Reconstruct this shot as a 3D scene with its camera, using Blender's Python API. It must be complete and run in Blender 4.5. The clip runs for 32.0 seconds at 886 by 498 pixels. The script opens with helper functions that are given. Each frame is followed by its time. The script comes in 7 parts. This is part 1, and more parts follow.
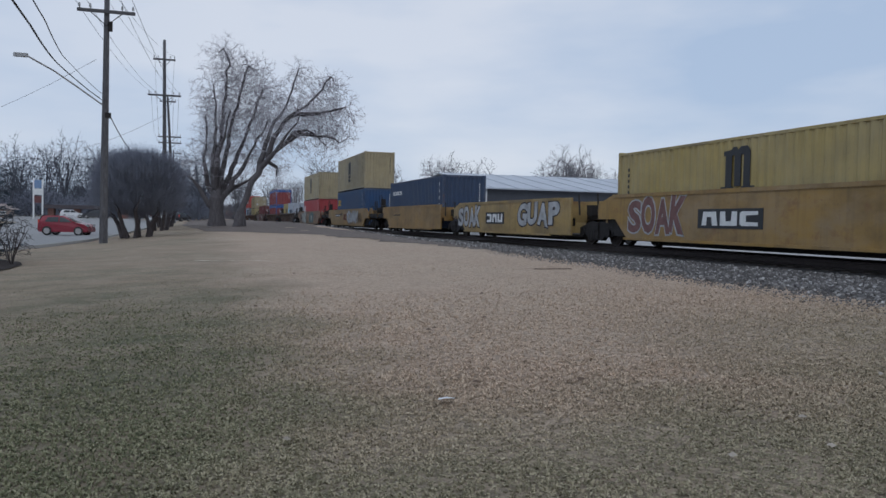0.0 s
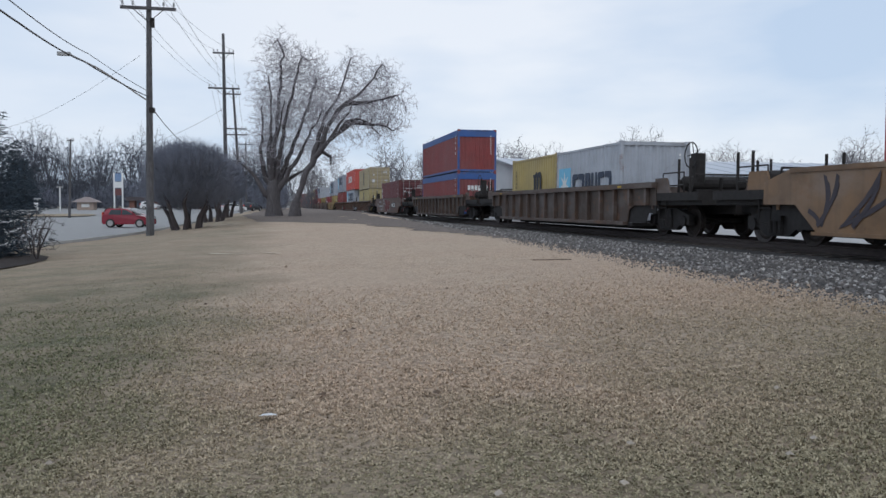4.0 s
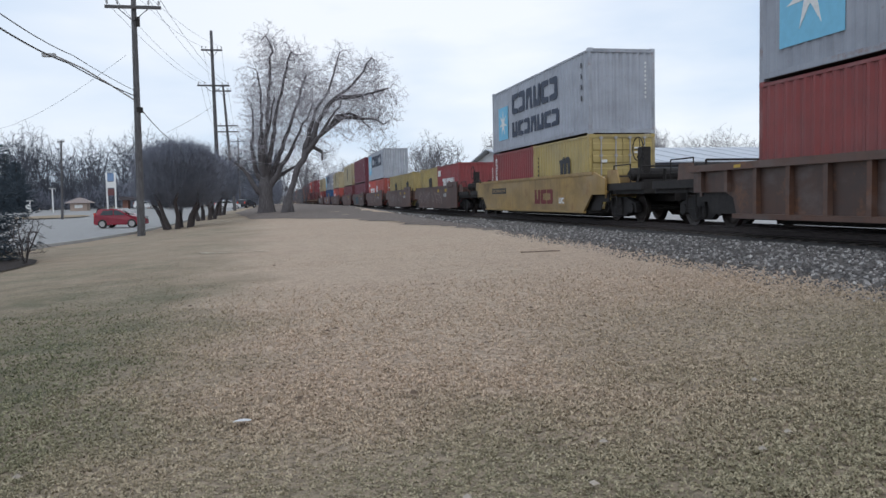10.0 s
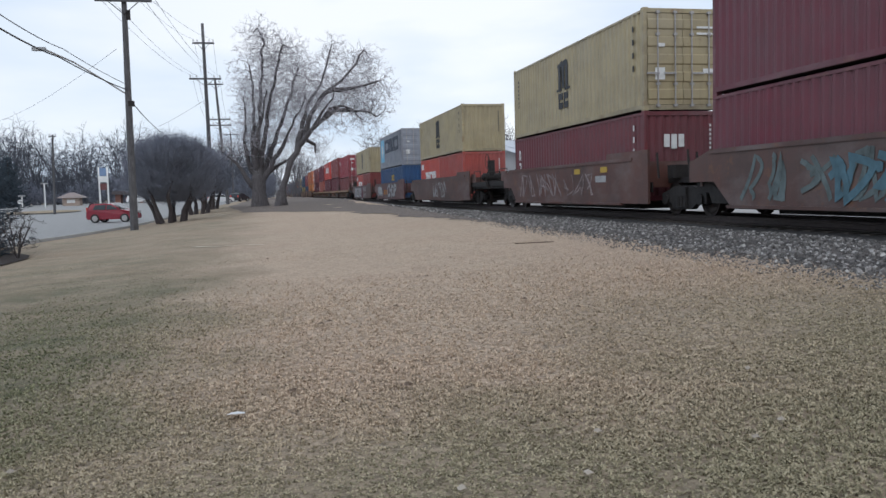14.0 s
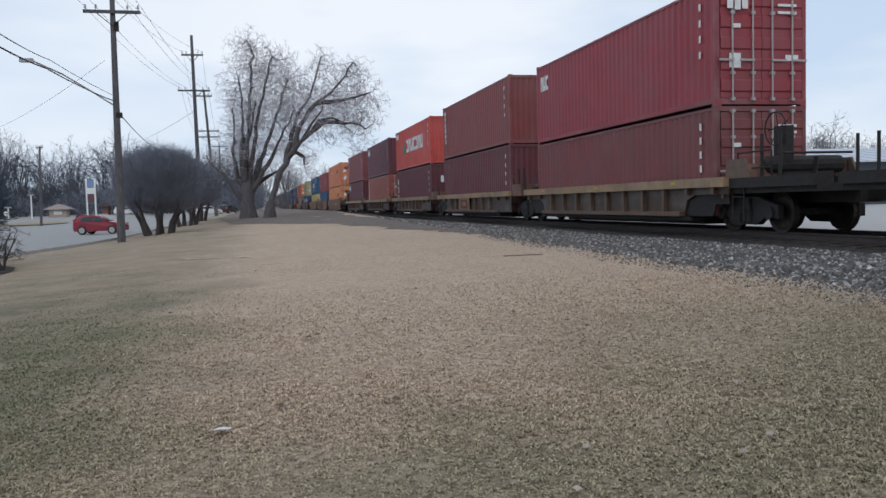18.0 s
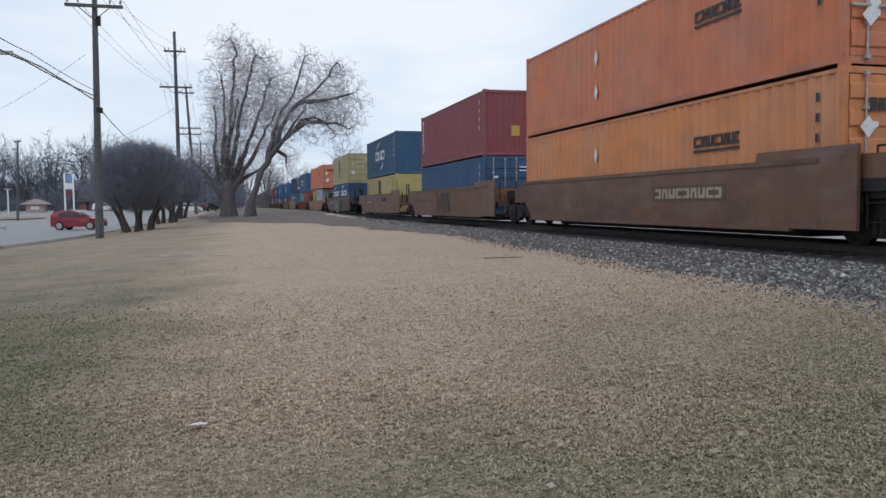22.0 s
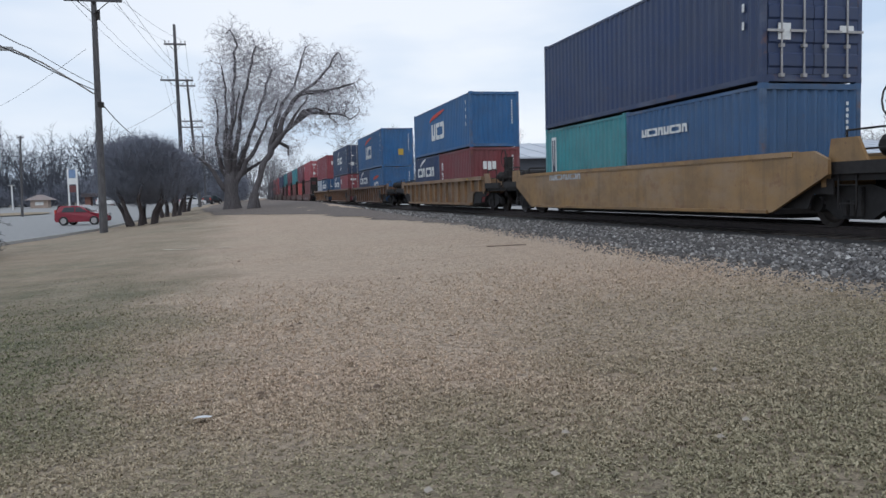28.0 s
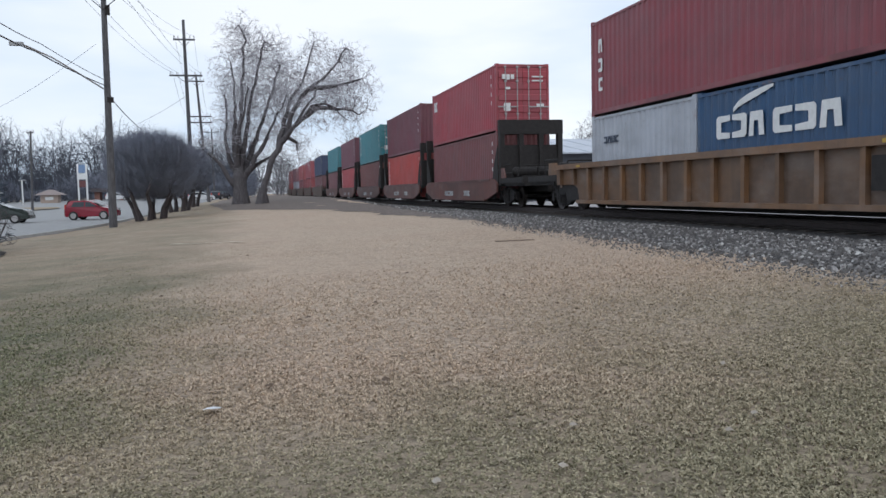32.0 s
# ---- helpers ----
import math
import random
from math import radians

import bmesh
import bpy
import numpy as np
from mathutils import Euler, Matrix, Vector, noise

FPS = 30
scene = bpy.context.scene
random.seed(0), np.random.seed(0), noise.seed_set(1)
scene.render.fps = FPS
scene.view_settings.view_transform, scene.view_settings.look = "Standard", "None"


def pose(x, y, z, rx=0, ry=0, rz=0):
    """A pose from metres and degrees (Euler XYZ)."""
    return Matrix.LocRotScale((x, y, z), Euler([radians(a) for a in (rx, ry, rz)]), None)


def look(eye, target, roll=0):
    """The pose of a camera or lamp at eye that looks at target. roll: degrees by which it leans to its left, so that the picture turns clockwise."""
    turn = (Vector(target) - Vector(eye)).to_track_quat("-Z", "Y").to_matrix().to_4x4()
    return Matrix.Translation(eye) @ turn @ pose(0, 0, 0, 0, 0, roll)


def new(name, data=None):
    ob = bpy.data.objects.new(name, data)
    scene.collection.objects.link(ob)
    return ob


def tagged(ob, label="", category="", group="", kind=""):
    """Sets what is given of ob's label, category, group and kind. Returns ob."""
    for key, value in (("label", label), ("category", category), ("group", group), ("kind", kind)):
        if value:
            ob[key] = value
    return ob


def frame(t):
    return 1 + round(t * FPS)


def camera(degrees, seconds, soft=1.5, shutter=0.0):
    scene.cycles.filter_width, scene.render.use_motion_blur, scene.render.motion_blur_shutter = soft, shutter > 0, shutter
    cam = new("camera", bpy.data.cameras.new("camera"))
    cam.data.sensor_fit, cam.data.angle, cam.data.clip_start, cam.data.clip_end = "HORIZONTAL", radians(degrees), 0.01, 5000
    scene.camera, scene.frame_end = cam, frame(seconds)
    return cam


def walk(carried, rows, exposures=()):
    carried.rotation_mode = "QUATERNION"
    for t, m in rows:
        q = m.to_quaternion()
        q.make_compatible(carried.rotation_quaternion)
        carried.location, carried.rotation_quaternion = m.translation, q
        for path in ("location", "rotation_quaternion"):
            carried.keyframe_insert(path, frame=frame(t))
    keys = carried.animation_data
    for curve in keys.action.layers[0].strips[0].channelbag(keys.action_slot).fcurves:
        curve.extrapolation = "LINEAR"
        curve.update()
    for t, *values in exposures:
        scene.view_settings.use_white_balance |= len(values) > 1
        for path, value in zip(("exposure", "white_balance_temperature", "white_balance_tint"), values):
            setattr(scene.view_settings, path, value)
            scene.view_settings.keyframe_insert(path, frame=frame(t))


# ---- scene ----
cam = camera(57.62, 32.0, soft=1.5)


def eye_pose(x, y, z, yaw, pitch, roll):
    """The camera's pose from its place, heading, tilt and lean."""
    return pose(x, y, z, 0, 0, yaw) @ pose(0, 0, 0, 90 + pitch) @ pose(0, 0, 0, 0, 0, roll)


PATH = [
    (0.0, -2.07, -0.09, 1.43, -17.16, -1.88, 1.16),
    (0.5, -1.84, -0.12, 1.45, -18.04, -4.06, 1.64),
    (1.0, -1.65, -0.04, 1.47, -16.89, -1.66, 1.47),
    (1.5, -1.40, -0.04, 1.47, -14.01, -3.15, -1.55),
    (2.0, -1.09, -0.08, 1.50, -11.82, -5.10, 0.52),
    (2.5, -0.88, -0.02, 1.52, -12.80, -3.85, 1.19),
    (3.0, -0.63, -0.00, 1.55, -12.75, -3.43, -1.81),
    (3.5, -0.36, -0.09, 1.57, -10.95, -4.41, 0.34),
    (4.0, -0.18, -0.03, 1.56, -11.63, -2.98, 0.22),
    (4.5, -0.08, -0.00, 1.60, -10.37, -3.80, -0.85),
    (6.5, -0.01, 0.01, 1.60, -11.82, -2.86, -0.19),
    (7.0, -0.02, 0.00, 1.61, -12.08, -3.31, -0.19),
    (7.5, -0.02, -0.00, 1.60, -11.79, -3.23, -0.49),
    (8.0, -0.01, -0.01, 1.61, -11.85, -3.46, -0.89),
    (8.5, -0.00, 0.01, 1.60, -11.93, -3.80, -1.09),
    (9.0, 0.00, 0.00, 1.60, -11.79, -4.04, -0.98),
    (9.5, 0.00, -0.00, 1.60, -11.58, -3.87, -1.18),
    (10.0, -0.00, -0.01, 1.61, -11.89, -3.57, -1.19),
    (10.5, -0.01, -0.01, 1.61, -11.78, -3.66, -1.28),
    (11.0, -0.00, -0.01, 1.60, -11.66, -3.69, -1.28),
    (11.5, -0.00, -0.01, 1.60, -11.76, -3.95, -1.38),
    (12.0, 0.01, -0.01, 1.60, -12.03, -4.09, -1.59),
    (12.5, 0.01, 0.00, 1.60, -11.95, -4.23, -1.39),
    (13.0, 0.01, -0.00, 1.60, -12.28, -3.93, -1.20),
    (13.5, 0.00, -0.01, 1.60, -12.16, -3.88, -1.29),
    (14.0, 0.01, -0.00, 1.60, -12.29, -4.13, -1.60),
    (14.5, 0.02, 0.01, 1.60, -12.32, -4.08, -1.50),
    (16.5, 0.01, 0.00, 1.60, -13.03, -3.73, -1.22),
    (17.0, 0.01, 0.02, 1.59, -12.93, -3.48, -1.22),
    (17.5, 0.02, 0.03, 1.60, -12.94, -3.19, -1.12),
    (18.0, 0.02, 0.02, 1.61, -13.09, -3.30, -1.52),
    (18.5, 0.02, 0.02, 1.60, -13.10, -2.78, -1.72),
    (19.0, 0.00, -0.01, 1.60, -14.20, -1.70, -0.55),
    (19.5, 0.01, -0.01, 1.60, -13.90, -1.92, -0.45),
    (20.0, 0.01, -0.03, 1.60, -13.97, -2.34, -0.65),
    (20.5, -0.00, -0.05, 1.61, -13.94, -2.23, -0.75),
    (21.0, 0.02, -0.02, 1.59, -14.45, -2.58, -0.86),
    (21.5, 0.02, -0.01, 1.60, -14.60, -2.81, -0.46),
    (22.0, 0.02, -0.02, 1.59, -14.45, -3.16, -0.46),
    (22.5, 0.01, -0.04, 1.58, -14.75, -3.38, -0.37),
    (23.0, 0.03, 0.01, 1.58, -14.79, -3.49, -0.67),
    (23.5, 0.04, 0.01, 1.58, -14.79, -3.49, -0.77),
    (24.0, 0.03, -0.02, 1.60, -14.74, -3.61, -1.16),
    (24.5, 0.02, -0.04, 1.59, -14.67, -3.50, -1.26),
    (25.0, 0.04, 0.00, 1.59, -14.89, -3.72, -1.37),
    (25.5, 0.03, 0.00, 1.58, -14.54, -3.79, -1.16),
    (26.0, 0.03, 0.01, 1.57, -14.21, -3.66, -1.05),
    (26.5, 0.03, 0.00, 1.58, -14.28, -3.83, -1.25),
    (28.5, 0.05, 0.00, 1.59, -14.11, -3.95, -1.45),
    (29.0, 0.05, 0.02, 1.57, -14.16, -3.83, -1.35),
    (29.5, 0.05, 0.00, 1.58, -14.03, -3.98, -1.44),
    (30.0, 0.03, -0.02, 1.59, -14.09, -4.06, -1.44),
    (30.5, 0.03, -0.03, 1.58, -13.91, -4.07, -1.24),
    (31.0, 0.03, -0.03, 1.58, -13.96, -4.33, -1.24),
    (31.5, 0.03, -0.02, 1.58, -13.80, -4.16, -1.34),
    (32.0, 0.04, -0.01, 1.57, -13.55, -4.23, -1.33),
]
walk(cam, [(r[0], eye_pose(*r[1:])) for r in PATH],
     exposures=[(0.0, -0.46, 5800, 12), (1.2, -0.42, 5800, 12), (2.0, -0.02, 6120, 11), (2.6, -0.04, 6120, 11), (3.2, -0.10, 6100, 11), (4.2, -0.12, 6050, 11), (7.0, -0.16, 6080, 11), (8.0, 0.02, 6150, 11), (9.0, 0.02, 6150, 11), (10.0, 0.04, 6150, 11), (11.0, -0.16, 6050, 11), (12.0, -0.15, 6050, 11), (13.0, 0.02, 6120, 11), (14.0, 0.08, 6180, 11), (18.0, -0.04, 6130, 11), (22.0, -0.03, 6110, 11), (23.0, 0.06, 6110, 11), (24.5, -0.02, 6110, 11), (26.0, 0.05, 6110, 11), (29.0, -0.06, 6060, 11), (31.0, 0.07, 6090, 11), (32.0, 0.09, 6110, 11)])

# ---- light: an overcast winter sky ----
world = bpy.data.worlds.new("overcast_sky")
scene.world = world
world.use_nodes = True
wn, wl = world.node_tree.nodes, world.node_tree.links
wn.clear()
w_out = wn.new("ShaderNodeOutputWorld")
w_bg = wn.new("ShaderNodeBackground")
w_sky = wn.new("ShaderNodeTexSky")
w_sky.sky_type = "NISHITA"
w_sky.sun_disc = False
w_sky.sun_elevation, w_sky.sun_rotation = radians(32), radians(200)
w_co = wn.new("ShaderNodeTexCoord")
w_map = wn.new("ShaderNodeMapping")
w_map.inputs["Scale"].default_value = (1.0, 1.0, 3.4)
w_noise = wn.new("ShaderNodeTexNoise")
w_noise.inputs["Scale"].default_value = 2.3
w_noise.inputs["Detail"].default_value = 5.0
w_noise.inputs["Roughness"].default_value = 0.48
w_ramp = wn.new("ShaderNodeValToRGB")
w_ramp.color_ramp.elements[0].position, w_ramp.color_ramp.elements[0].color = 0.34, (0.64, 0.75, 0.88, 1)
w_ramp.color_ramp.elements[1].position, w_ramp.color_ramp.elements[1].color = 0.60, (0.99, 1.0, 1.0, 1)
w_scale = wn.new("ShaderNodeVectorMath")
w_scale.operation = "SCALE"
w_scale.inputs["Scale"].default_value = 0.10
w_mix = wn.new("ShaderNodeMix")
w_mix.data_type = "RGBA"
w_mix.inputs["Factor"].default_value = 0.88
wl.new(w_co.outputs["Generated"], w_map.inputs["Vector"])
wl.new(w_map.outputs["Vector"], w_noise.inputs["Vector"])
wl.new(w_noise.outputs["Fac"], w_ramp.inputs["Fac"])
wl.new(w_sky.outputs["Color"], w_scale.inputs[0])
wl.new(w_scale.outputs["Vector"], w_mix.inputs["A"])
wl.new(w_ramp.outputs["Color"], w_mix.inputs["B"])
# bluer, darker sky to the west; holds the lens's edge falloff too
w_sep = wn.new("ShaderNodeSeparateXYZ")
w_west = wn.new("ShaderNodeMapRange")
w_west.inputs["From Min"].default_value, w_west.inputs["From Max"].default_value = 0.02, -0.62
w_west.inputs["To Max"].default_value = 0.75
w_west_tint = wn.new("ShaderNodeMix")
w_west_tint.data_type = "RGBA"
w_west_tint.inputs["B"].default_value = (0.62, 0.74, 0.88, 1)
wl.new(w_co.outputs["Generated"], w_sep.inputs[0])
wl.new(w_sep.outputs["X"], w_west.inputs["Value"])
wl.new(w_west.outputs["Result"], w_west_tint.inputs["Factor"])
wl.new(w_mix.outputs["Result"], w_west_tint.inputs["A"])
wl.new(w_west_tint.outputs["Result"], w_bg.inputs["Color"])
w_bg.inputs["Strength"].default_value = 1.0
wl.new(w_bg.outputs["Background"], w_out.inputs["Surface"])

sun_data = bpy.data.lights.new("sun", "SUN")
sun_data.energy, sun_data.angle, sun_data.color = 0.5, radians(30), (1.0, 0.97, 0.92)
sun = new("sun", sun_data)
sun.matrix_world = look((-20, -40, 40), (0, 0, 0))


# ---- materials ----
def shader(name, rough=0.7, metal=0.0):
    m = bpy.data.materials.new(name)
    m.use_nodes = True
    n, l = m.node_tree.nodes, m.node_tree.links
    b = n["Principled BSDF"]
    b.inputs["Roughness"].default_value = rough
    b.inputs["Metallic"].default_value = metal
    return m, n, l, b


def rgba(c):
    return (c[0], c[1], c[2], 1.0)


def mixed(n, l, fac, a, b):
    """A colour mix node; fac, a and b are sockets or values."""
    x = n.new("ShaderNodeMix")
    x.data_type = "RGBA"
    for key, v in (("Factor", fac), ("A", a), ("B", b)):
        if isinstance(v, (tuple, list)):
            x.inputs[key].default_value = rgba(v)
        elif isinstance(v, (int, float)):
            x.inputs[key].default_value = v
        else:
            l.new(v, x.inputs[key])
    return x.outputs["Result"]


def noise_fac(n, l, scale, lo, hi, detail=4.0, stretch=None, rough=0.6, own=False):
    """own: every object gets its own stretch of the noise."""
    co = n.new("ShaderNodeTexCoord")
    place = co.outputs["Object"]
    if own:
        info = n.new("ShaderNodeObjectInfo")
        shift = n.new("ShaderNodeVectorMath")
        shift.operation = "MULTIPLY_ADD"
        shift.inputs[1].default_value = (37.0, 53.0, 11.0)
        l.new(info.outputs["Random"], shift.inputs[0])
        l.new(place, shift.inputs[2])
        place = shift.outputs[0]
    t = n.new("ShaderNodeTexNoise")
    t.inputs["Scale"].default_value, t.inputs["Detail"].default_value = scale, detail
    t.inputs["Roughness"].default_value = rough
    if stretch:
        mp = n.new("ShaderNodeMapping")
        mp.inputs["Scale"].default_value = stretch
        l.new(place, mp.inputs["Vector"])
        l.new(mp.outputs["Vector"], t.inputs["Vector"])
    else:
        l.new(place, t.inputs["Vector"])
    r = n.new("ShaderNodeMapRange")
    r.inputs["From Min"].default_value, r.inputs["From Max"].default_value = lo, hi
    l.new(t.outputs["Fac"], r.inputs["Value"])
    return r.outputs["Result"]


def bumped(n, l, b, fac, strength=0.3, dist=0.01):
    x = n.new("ShaderNodeBump")
    x.inputs["Strength"].default_value, x.inputs["Distance"].default_value = strength, dist
    l.new(fac, x.inputs["Height"])
    l.new(x.outputs["Normal"], b.inputs["Normal"])


def tone(r, g, b, k=1.04):
    """A base colour from a display colour under the dull sky."""
    c = [min(0.82, (v / 255.0) ** 2.2 / k) for v in (r, g, b)]
    grey = 0.3 * c[0] + 0.55 * c[1] + 0.15 * c[2]
    return tuple(0.94 * v + 0.06 * grey for v in c)


PAINTS = {}


def paint(r, g, b, dirt=0.40, rough=0.5):
    """Weathered steel paint: faded patches, streaks running down, rust specks."""
    key = (r, g, b, dirt)
    if key in PAINTS:
        return PAINTS[key]
    c = tone(r, g, b)
    m, n, l, bs = shader("paint", rough)
    fade = noise_fac(n, l, 0.5, 0.35, 0.75, own=True)
    streak = noise_fac(n, l, 1.0, 0.50, 0.78, 5.0, (6.0, 6.0, 0.35), own=True)
    speck = noise_fac(n, l, 9.0, 0.62, 0.74, 6.0, own=True)
    grime = noise_fac(n, l, 0.9, 0.42, 0.70, 6.0, (1.0, 1.0, 1.6), own=True)
    rust = noise_fac(n, l, 1.5, 0.56, 0.70, 8.0, (1.0, 1.0, 1.3), 0.7, own=True)
    grey = sum(c) / 3

    def share(socket, k):
        x = n.new("ShaderNodeMath")
        x.operation = "MULTIPLY"
        l.new(socket, x.inputs[0])
        x.inputs[1].default_value = k
        return x.outputs[0]
    a = mixed(n, l, fade, c, tuple(0.74 * v + 0.26 * (grey * 0.7 + 0.07) for v in c))
    a = mixed(n, l, share(streak, dirt), a, tuple(v * 0.45 + 0.02 for v in c))
    a = mixed(n, l, share(speck, dirt * 0.9), a, (0.13, 0.055, 0.03))
    a = mixed(n, l, share(grime, dirt * 0.75), a, tuple(v * 0.30 + 0.025 for v in c))
    if dirt > 0.5:
        dust = noise_fac(n, l, 0.55, 0.50, 0.68, 6.0, (1.0, 1.0, 2.2), own=True)
        a = mixed(n, l, share(dust, 0.50), a, tuple(0.55 * v + 0.13 for v in c))
        soot = noise_fac(n, l, 0.42, 0.50, 0.66, 7.0, (1.0, 1.0, 1.4), 0.65, own=True)
        a = mixed(n, l, share(soot, 0.60), a, tuple(0.30 * v + 0.012 for v in c))
        a = mixed(n, l, share(rust, 0.70), a, (0.19, 0.082, 0.035))
    l.new(a, bs.inputs["Base Color"])
    bumped(n, l, bs, speck, 0.15, 0.004)
    PAINTS[key] = m
    return m


def plain(name, c, rough=0.6, metal=0.0, scale=6.0, amount=0.35, bump=0.2):
    m, n, l, b = shader(name, rough, metal)
    f = noise_fac(n, l, scale, 0.3, 0.7, 5.0)
    l.new(mixed(n, l, f, c, tuple(v * (1 - amount) for v in c)), b.inputs["Base Color"])
    bumped(n, l, b, f, bump, 0.01)
    return m


def bark(name, c):
    m, n, l, b = shader(name, 0.9)
    f = noise_fac(n, l, 5.0, 0.3, 0.7, 6.0, (3, 3, 0.6))
    l.new(mixed(n, l, f, c, tuple(v * 0.45 for v in c)), b.inputs["Base Color"])
    bumped(n, l, b, f, 0.6, 0.03)
    return m


def lawn_masks(n, l):
    """Where the turf is greener: close by, towards the road and along the ballast foot; and the distance from the eye's end of the lawn."""
    where = n.new("ShaderNodeNewGeometry")
    sep = n.new("ShaderNodeSeparateXYZ")
    l.new(where.outputs["Position"], sep.inputs[0])

    def between(socket, a, z):
        r = n.new("ShaderNodeMapRange")
        r.interpolation_type = "SMOOTHSTEP"
        r.inputs["From Min"].default_value, r.inputs["From Max"].default_value = a, z
        l.new(socket, r.inputs["Value"])
        return r.outputs[0]

    def maths(op, u, v):
        r = n.new("ShaderNodeMath")
        r.operation = op
        for i, s in enumerate((u, v)):
            if isinstance(s, (int, float)):
                r.inputs[i].default_value = s
            else:
                l.new(s, r.inputs[i])
        return r.outputs[0]
    X, Y = sep.outputs["X"], sep.outputs["Y"]
    warp = n.new("ShaderNodeTexNoise")
    warp.inputs["Scale"].default_value, warp.inputs["Detail"].default_value = 0.55, 4.0
    l.new(where.outputs["Position"], warp.inputs["Vector"])
    off = maths("MULTIPLY", maths("SUBTRACT", warp.outputs["Fac"], 0.5), 3.6)
    Xw, Yw = maths("ADD", X, off), maths("ADD", Y, off)
    near = maths("MULTIPLY", between(Yw, 6.6, 3.6), 0.70)
    west = maths("MULTIPLY", between(Xw, 0.5, -2.4), maths("ADD", maths("MULTIPLY", between(Y, 24.0, 11.0), 0.40), 0.60))
    foot = maths("MULTIPLY", maths("MULTIPLY", between(Xw, 1.8, 4.6), between(Y, 11.0, 5.0)), 0.62)
    return maths("MAXIMUM", maths("MAXIMUM", near, west), foot), between, maths, Y


def grass_shader():
    m, n, l, b = shader("dormant_grass", 0.95)
    big = noise_fac(n, l, 0.22, 0.38, 0.62, 3.0)
    mid = noise_fac(n, l, 0.9, 0.30, 0.60, 5.0)
    patch = noise_fac(n, l, 2.1, 0.44, 0.66, 6.0, None, 0.7)
    fine = noise_fac(n, l, 30.0, 0.40, 0.62, 5.0, None, 0.8)
    clump = noise_fac(n, l, 13.0, 0.46, 0.60, 6.0, (0.8, 1.0, 1.0), 0.75)
    straw = mixed(n, l, fine, (0.445, 0.338, 0.245), (0.62, 0.488, 0.364))
    green = mixed(n, l, fine, (0.055, 0.065, 0.032), (0.16, 0.168, 0.092))
    here, between, maths, Y = lawn_masks(n, l)
    c = mixed(n, l, maths("MULTIPLY", here, maths("ADD", maths("MULTIPLY", mid, 0.5), 0.5)), straw, green)
    c = mixed(n, l, maths("MULTIPLY", big, 0.30), c, (0.48, 0.335, 0.24))
    c = mixed(n, l, maths("MULTIPLY", patch, 0.30), c, (0.32, 0.225, 0.16))
    thin = maths("ADD", maths("MULTIPLY", between(Y, 15.0, 5.0), 0.30), 0.30)
    c = mixed(n, l, maths("MULTIPLY", clump, thin), c, (0.075, 0.062, 0.04))
    l.new(c, b.inputs["Base Color"])
    bumped(n, l, b, fine, 0.5, 0.02)
    return m


GRASS = grass_shader()
ASPHALT = plain("asphalt", (0.33, 0.325, 0.315), 0.9, 0, 3.0, 0.25)
CONCRETE = plain("concrete", (0.42, 0.41, 0.39), 0.85, 0, 5.0, 0.25)
MULCH = plain("mulch", (0.045, 0.032, 0.026), 0.95, 0, 25.0, 0.6, 0.8)
RAIL_STEEL = plain("rail_steel", (0.075, 0.055, 0.048), 0.55, 0.4, 8.0, 0.4)
TIE_WOOD = plain("tie_wood", (0.075, 0.06, 0.05), 0.9, 0, 6.0, 0.5)
GRAVEL = plain("ballast_bed", (0.07, 0.065, 0.062), 0.95, 0, 22.0, 0.75, 1.0)
UNDER = plain("grimy_steel", (0.032, 0.027, 0.025), 0.75, 0.2, 7.0, 0.5)
WHEEL = plain("wheel_steel", (0.075, 0.06, 0.052), 0.55, 0.5, 9.0, 0.5)
CAST = plain("casting_steel", (0.10, 0.085, 0.075), 0.6, 0.3, 12.0, 0.4)
GALV = plain("galvanised_bar", (0.45, 0.43, 0.42), 0.5, 0.3, 20.0, 0.3)
WHITE = plain("white_paint", (0.78, 0.78, 0.76), 0.6, 0, 8.0, 0.18)
BLACKP = plain("black_paint", (0.03, 0.032, 0.037), 0.6, 0, 8.0, 0.3)
NAVY = plain("navy_paint", (0.035, 0.05, 0.085), 0.6, 0, 8.0, 0.25)
SKYB = plain("light_blue_paint", (0.20, 0.52, 0.72), 0.6, 0, 6.0, 0.12)
REDP = plain("red_paint", (0.62, 0.06, 0.035), 0.6, 0, 6.0, 0.2)
GREENP = plain("green_paint", (0.03, 0.22, 0.18), 0.6, 0, 6.0, 0.2)
YELP = plain("yellow_decal", (0.52, 0.34, 0.05), 0.6, 0, 6.0, 0.15)
GREYP = plain("grey_decal", (0.42, 0.42, 0.42), 0.6, 0, 6.0, 0.3)
POLE_WOOD = bark("pole_wood", (0.14, 0.135, 0.14))
BARK = bark("grey_bark", (0.15, 0.135, 0.138))
BARK_DARK = bark("dark_bark", (0.085, 0.07, 0.07))
TWIG = plain("twig", (0.47, 0.445, 0.475), 0.9, 0, 3.0, 0.3)
TWIG_DARK = plain("dark_twig", (0.25, 0.265, 0.32), 0.9, 0, 3.0, 0.35)
# distance haze is mixed into these two far twig colours
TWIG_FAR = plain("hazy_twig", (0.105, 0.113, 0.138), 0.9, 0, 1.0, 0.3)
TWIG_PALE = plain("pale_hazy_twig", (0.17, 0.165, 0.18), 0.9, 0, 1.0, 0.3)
NEEDLE = plain("blue_green_needles", (0.06, 0.085, 0.11), 0.85, 0, 5.0, 0.55)
WIRE = plain("cable", (0.05, 0.05, 0.055), 0.6, 0, 5.0, 0.2)


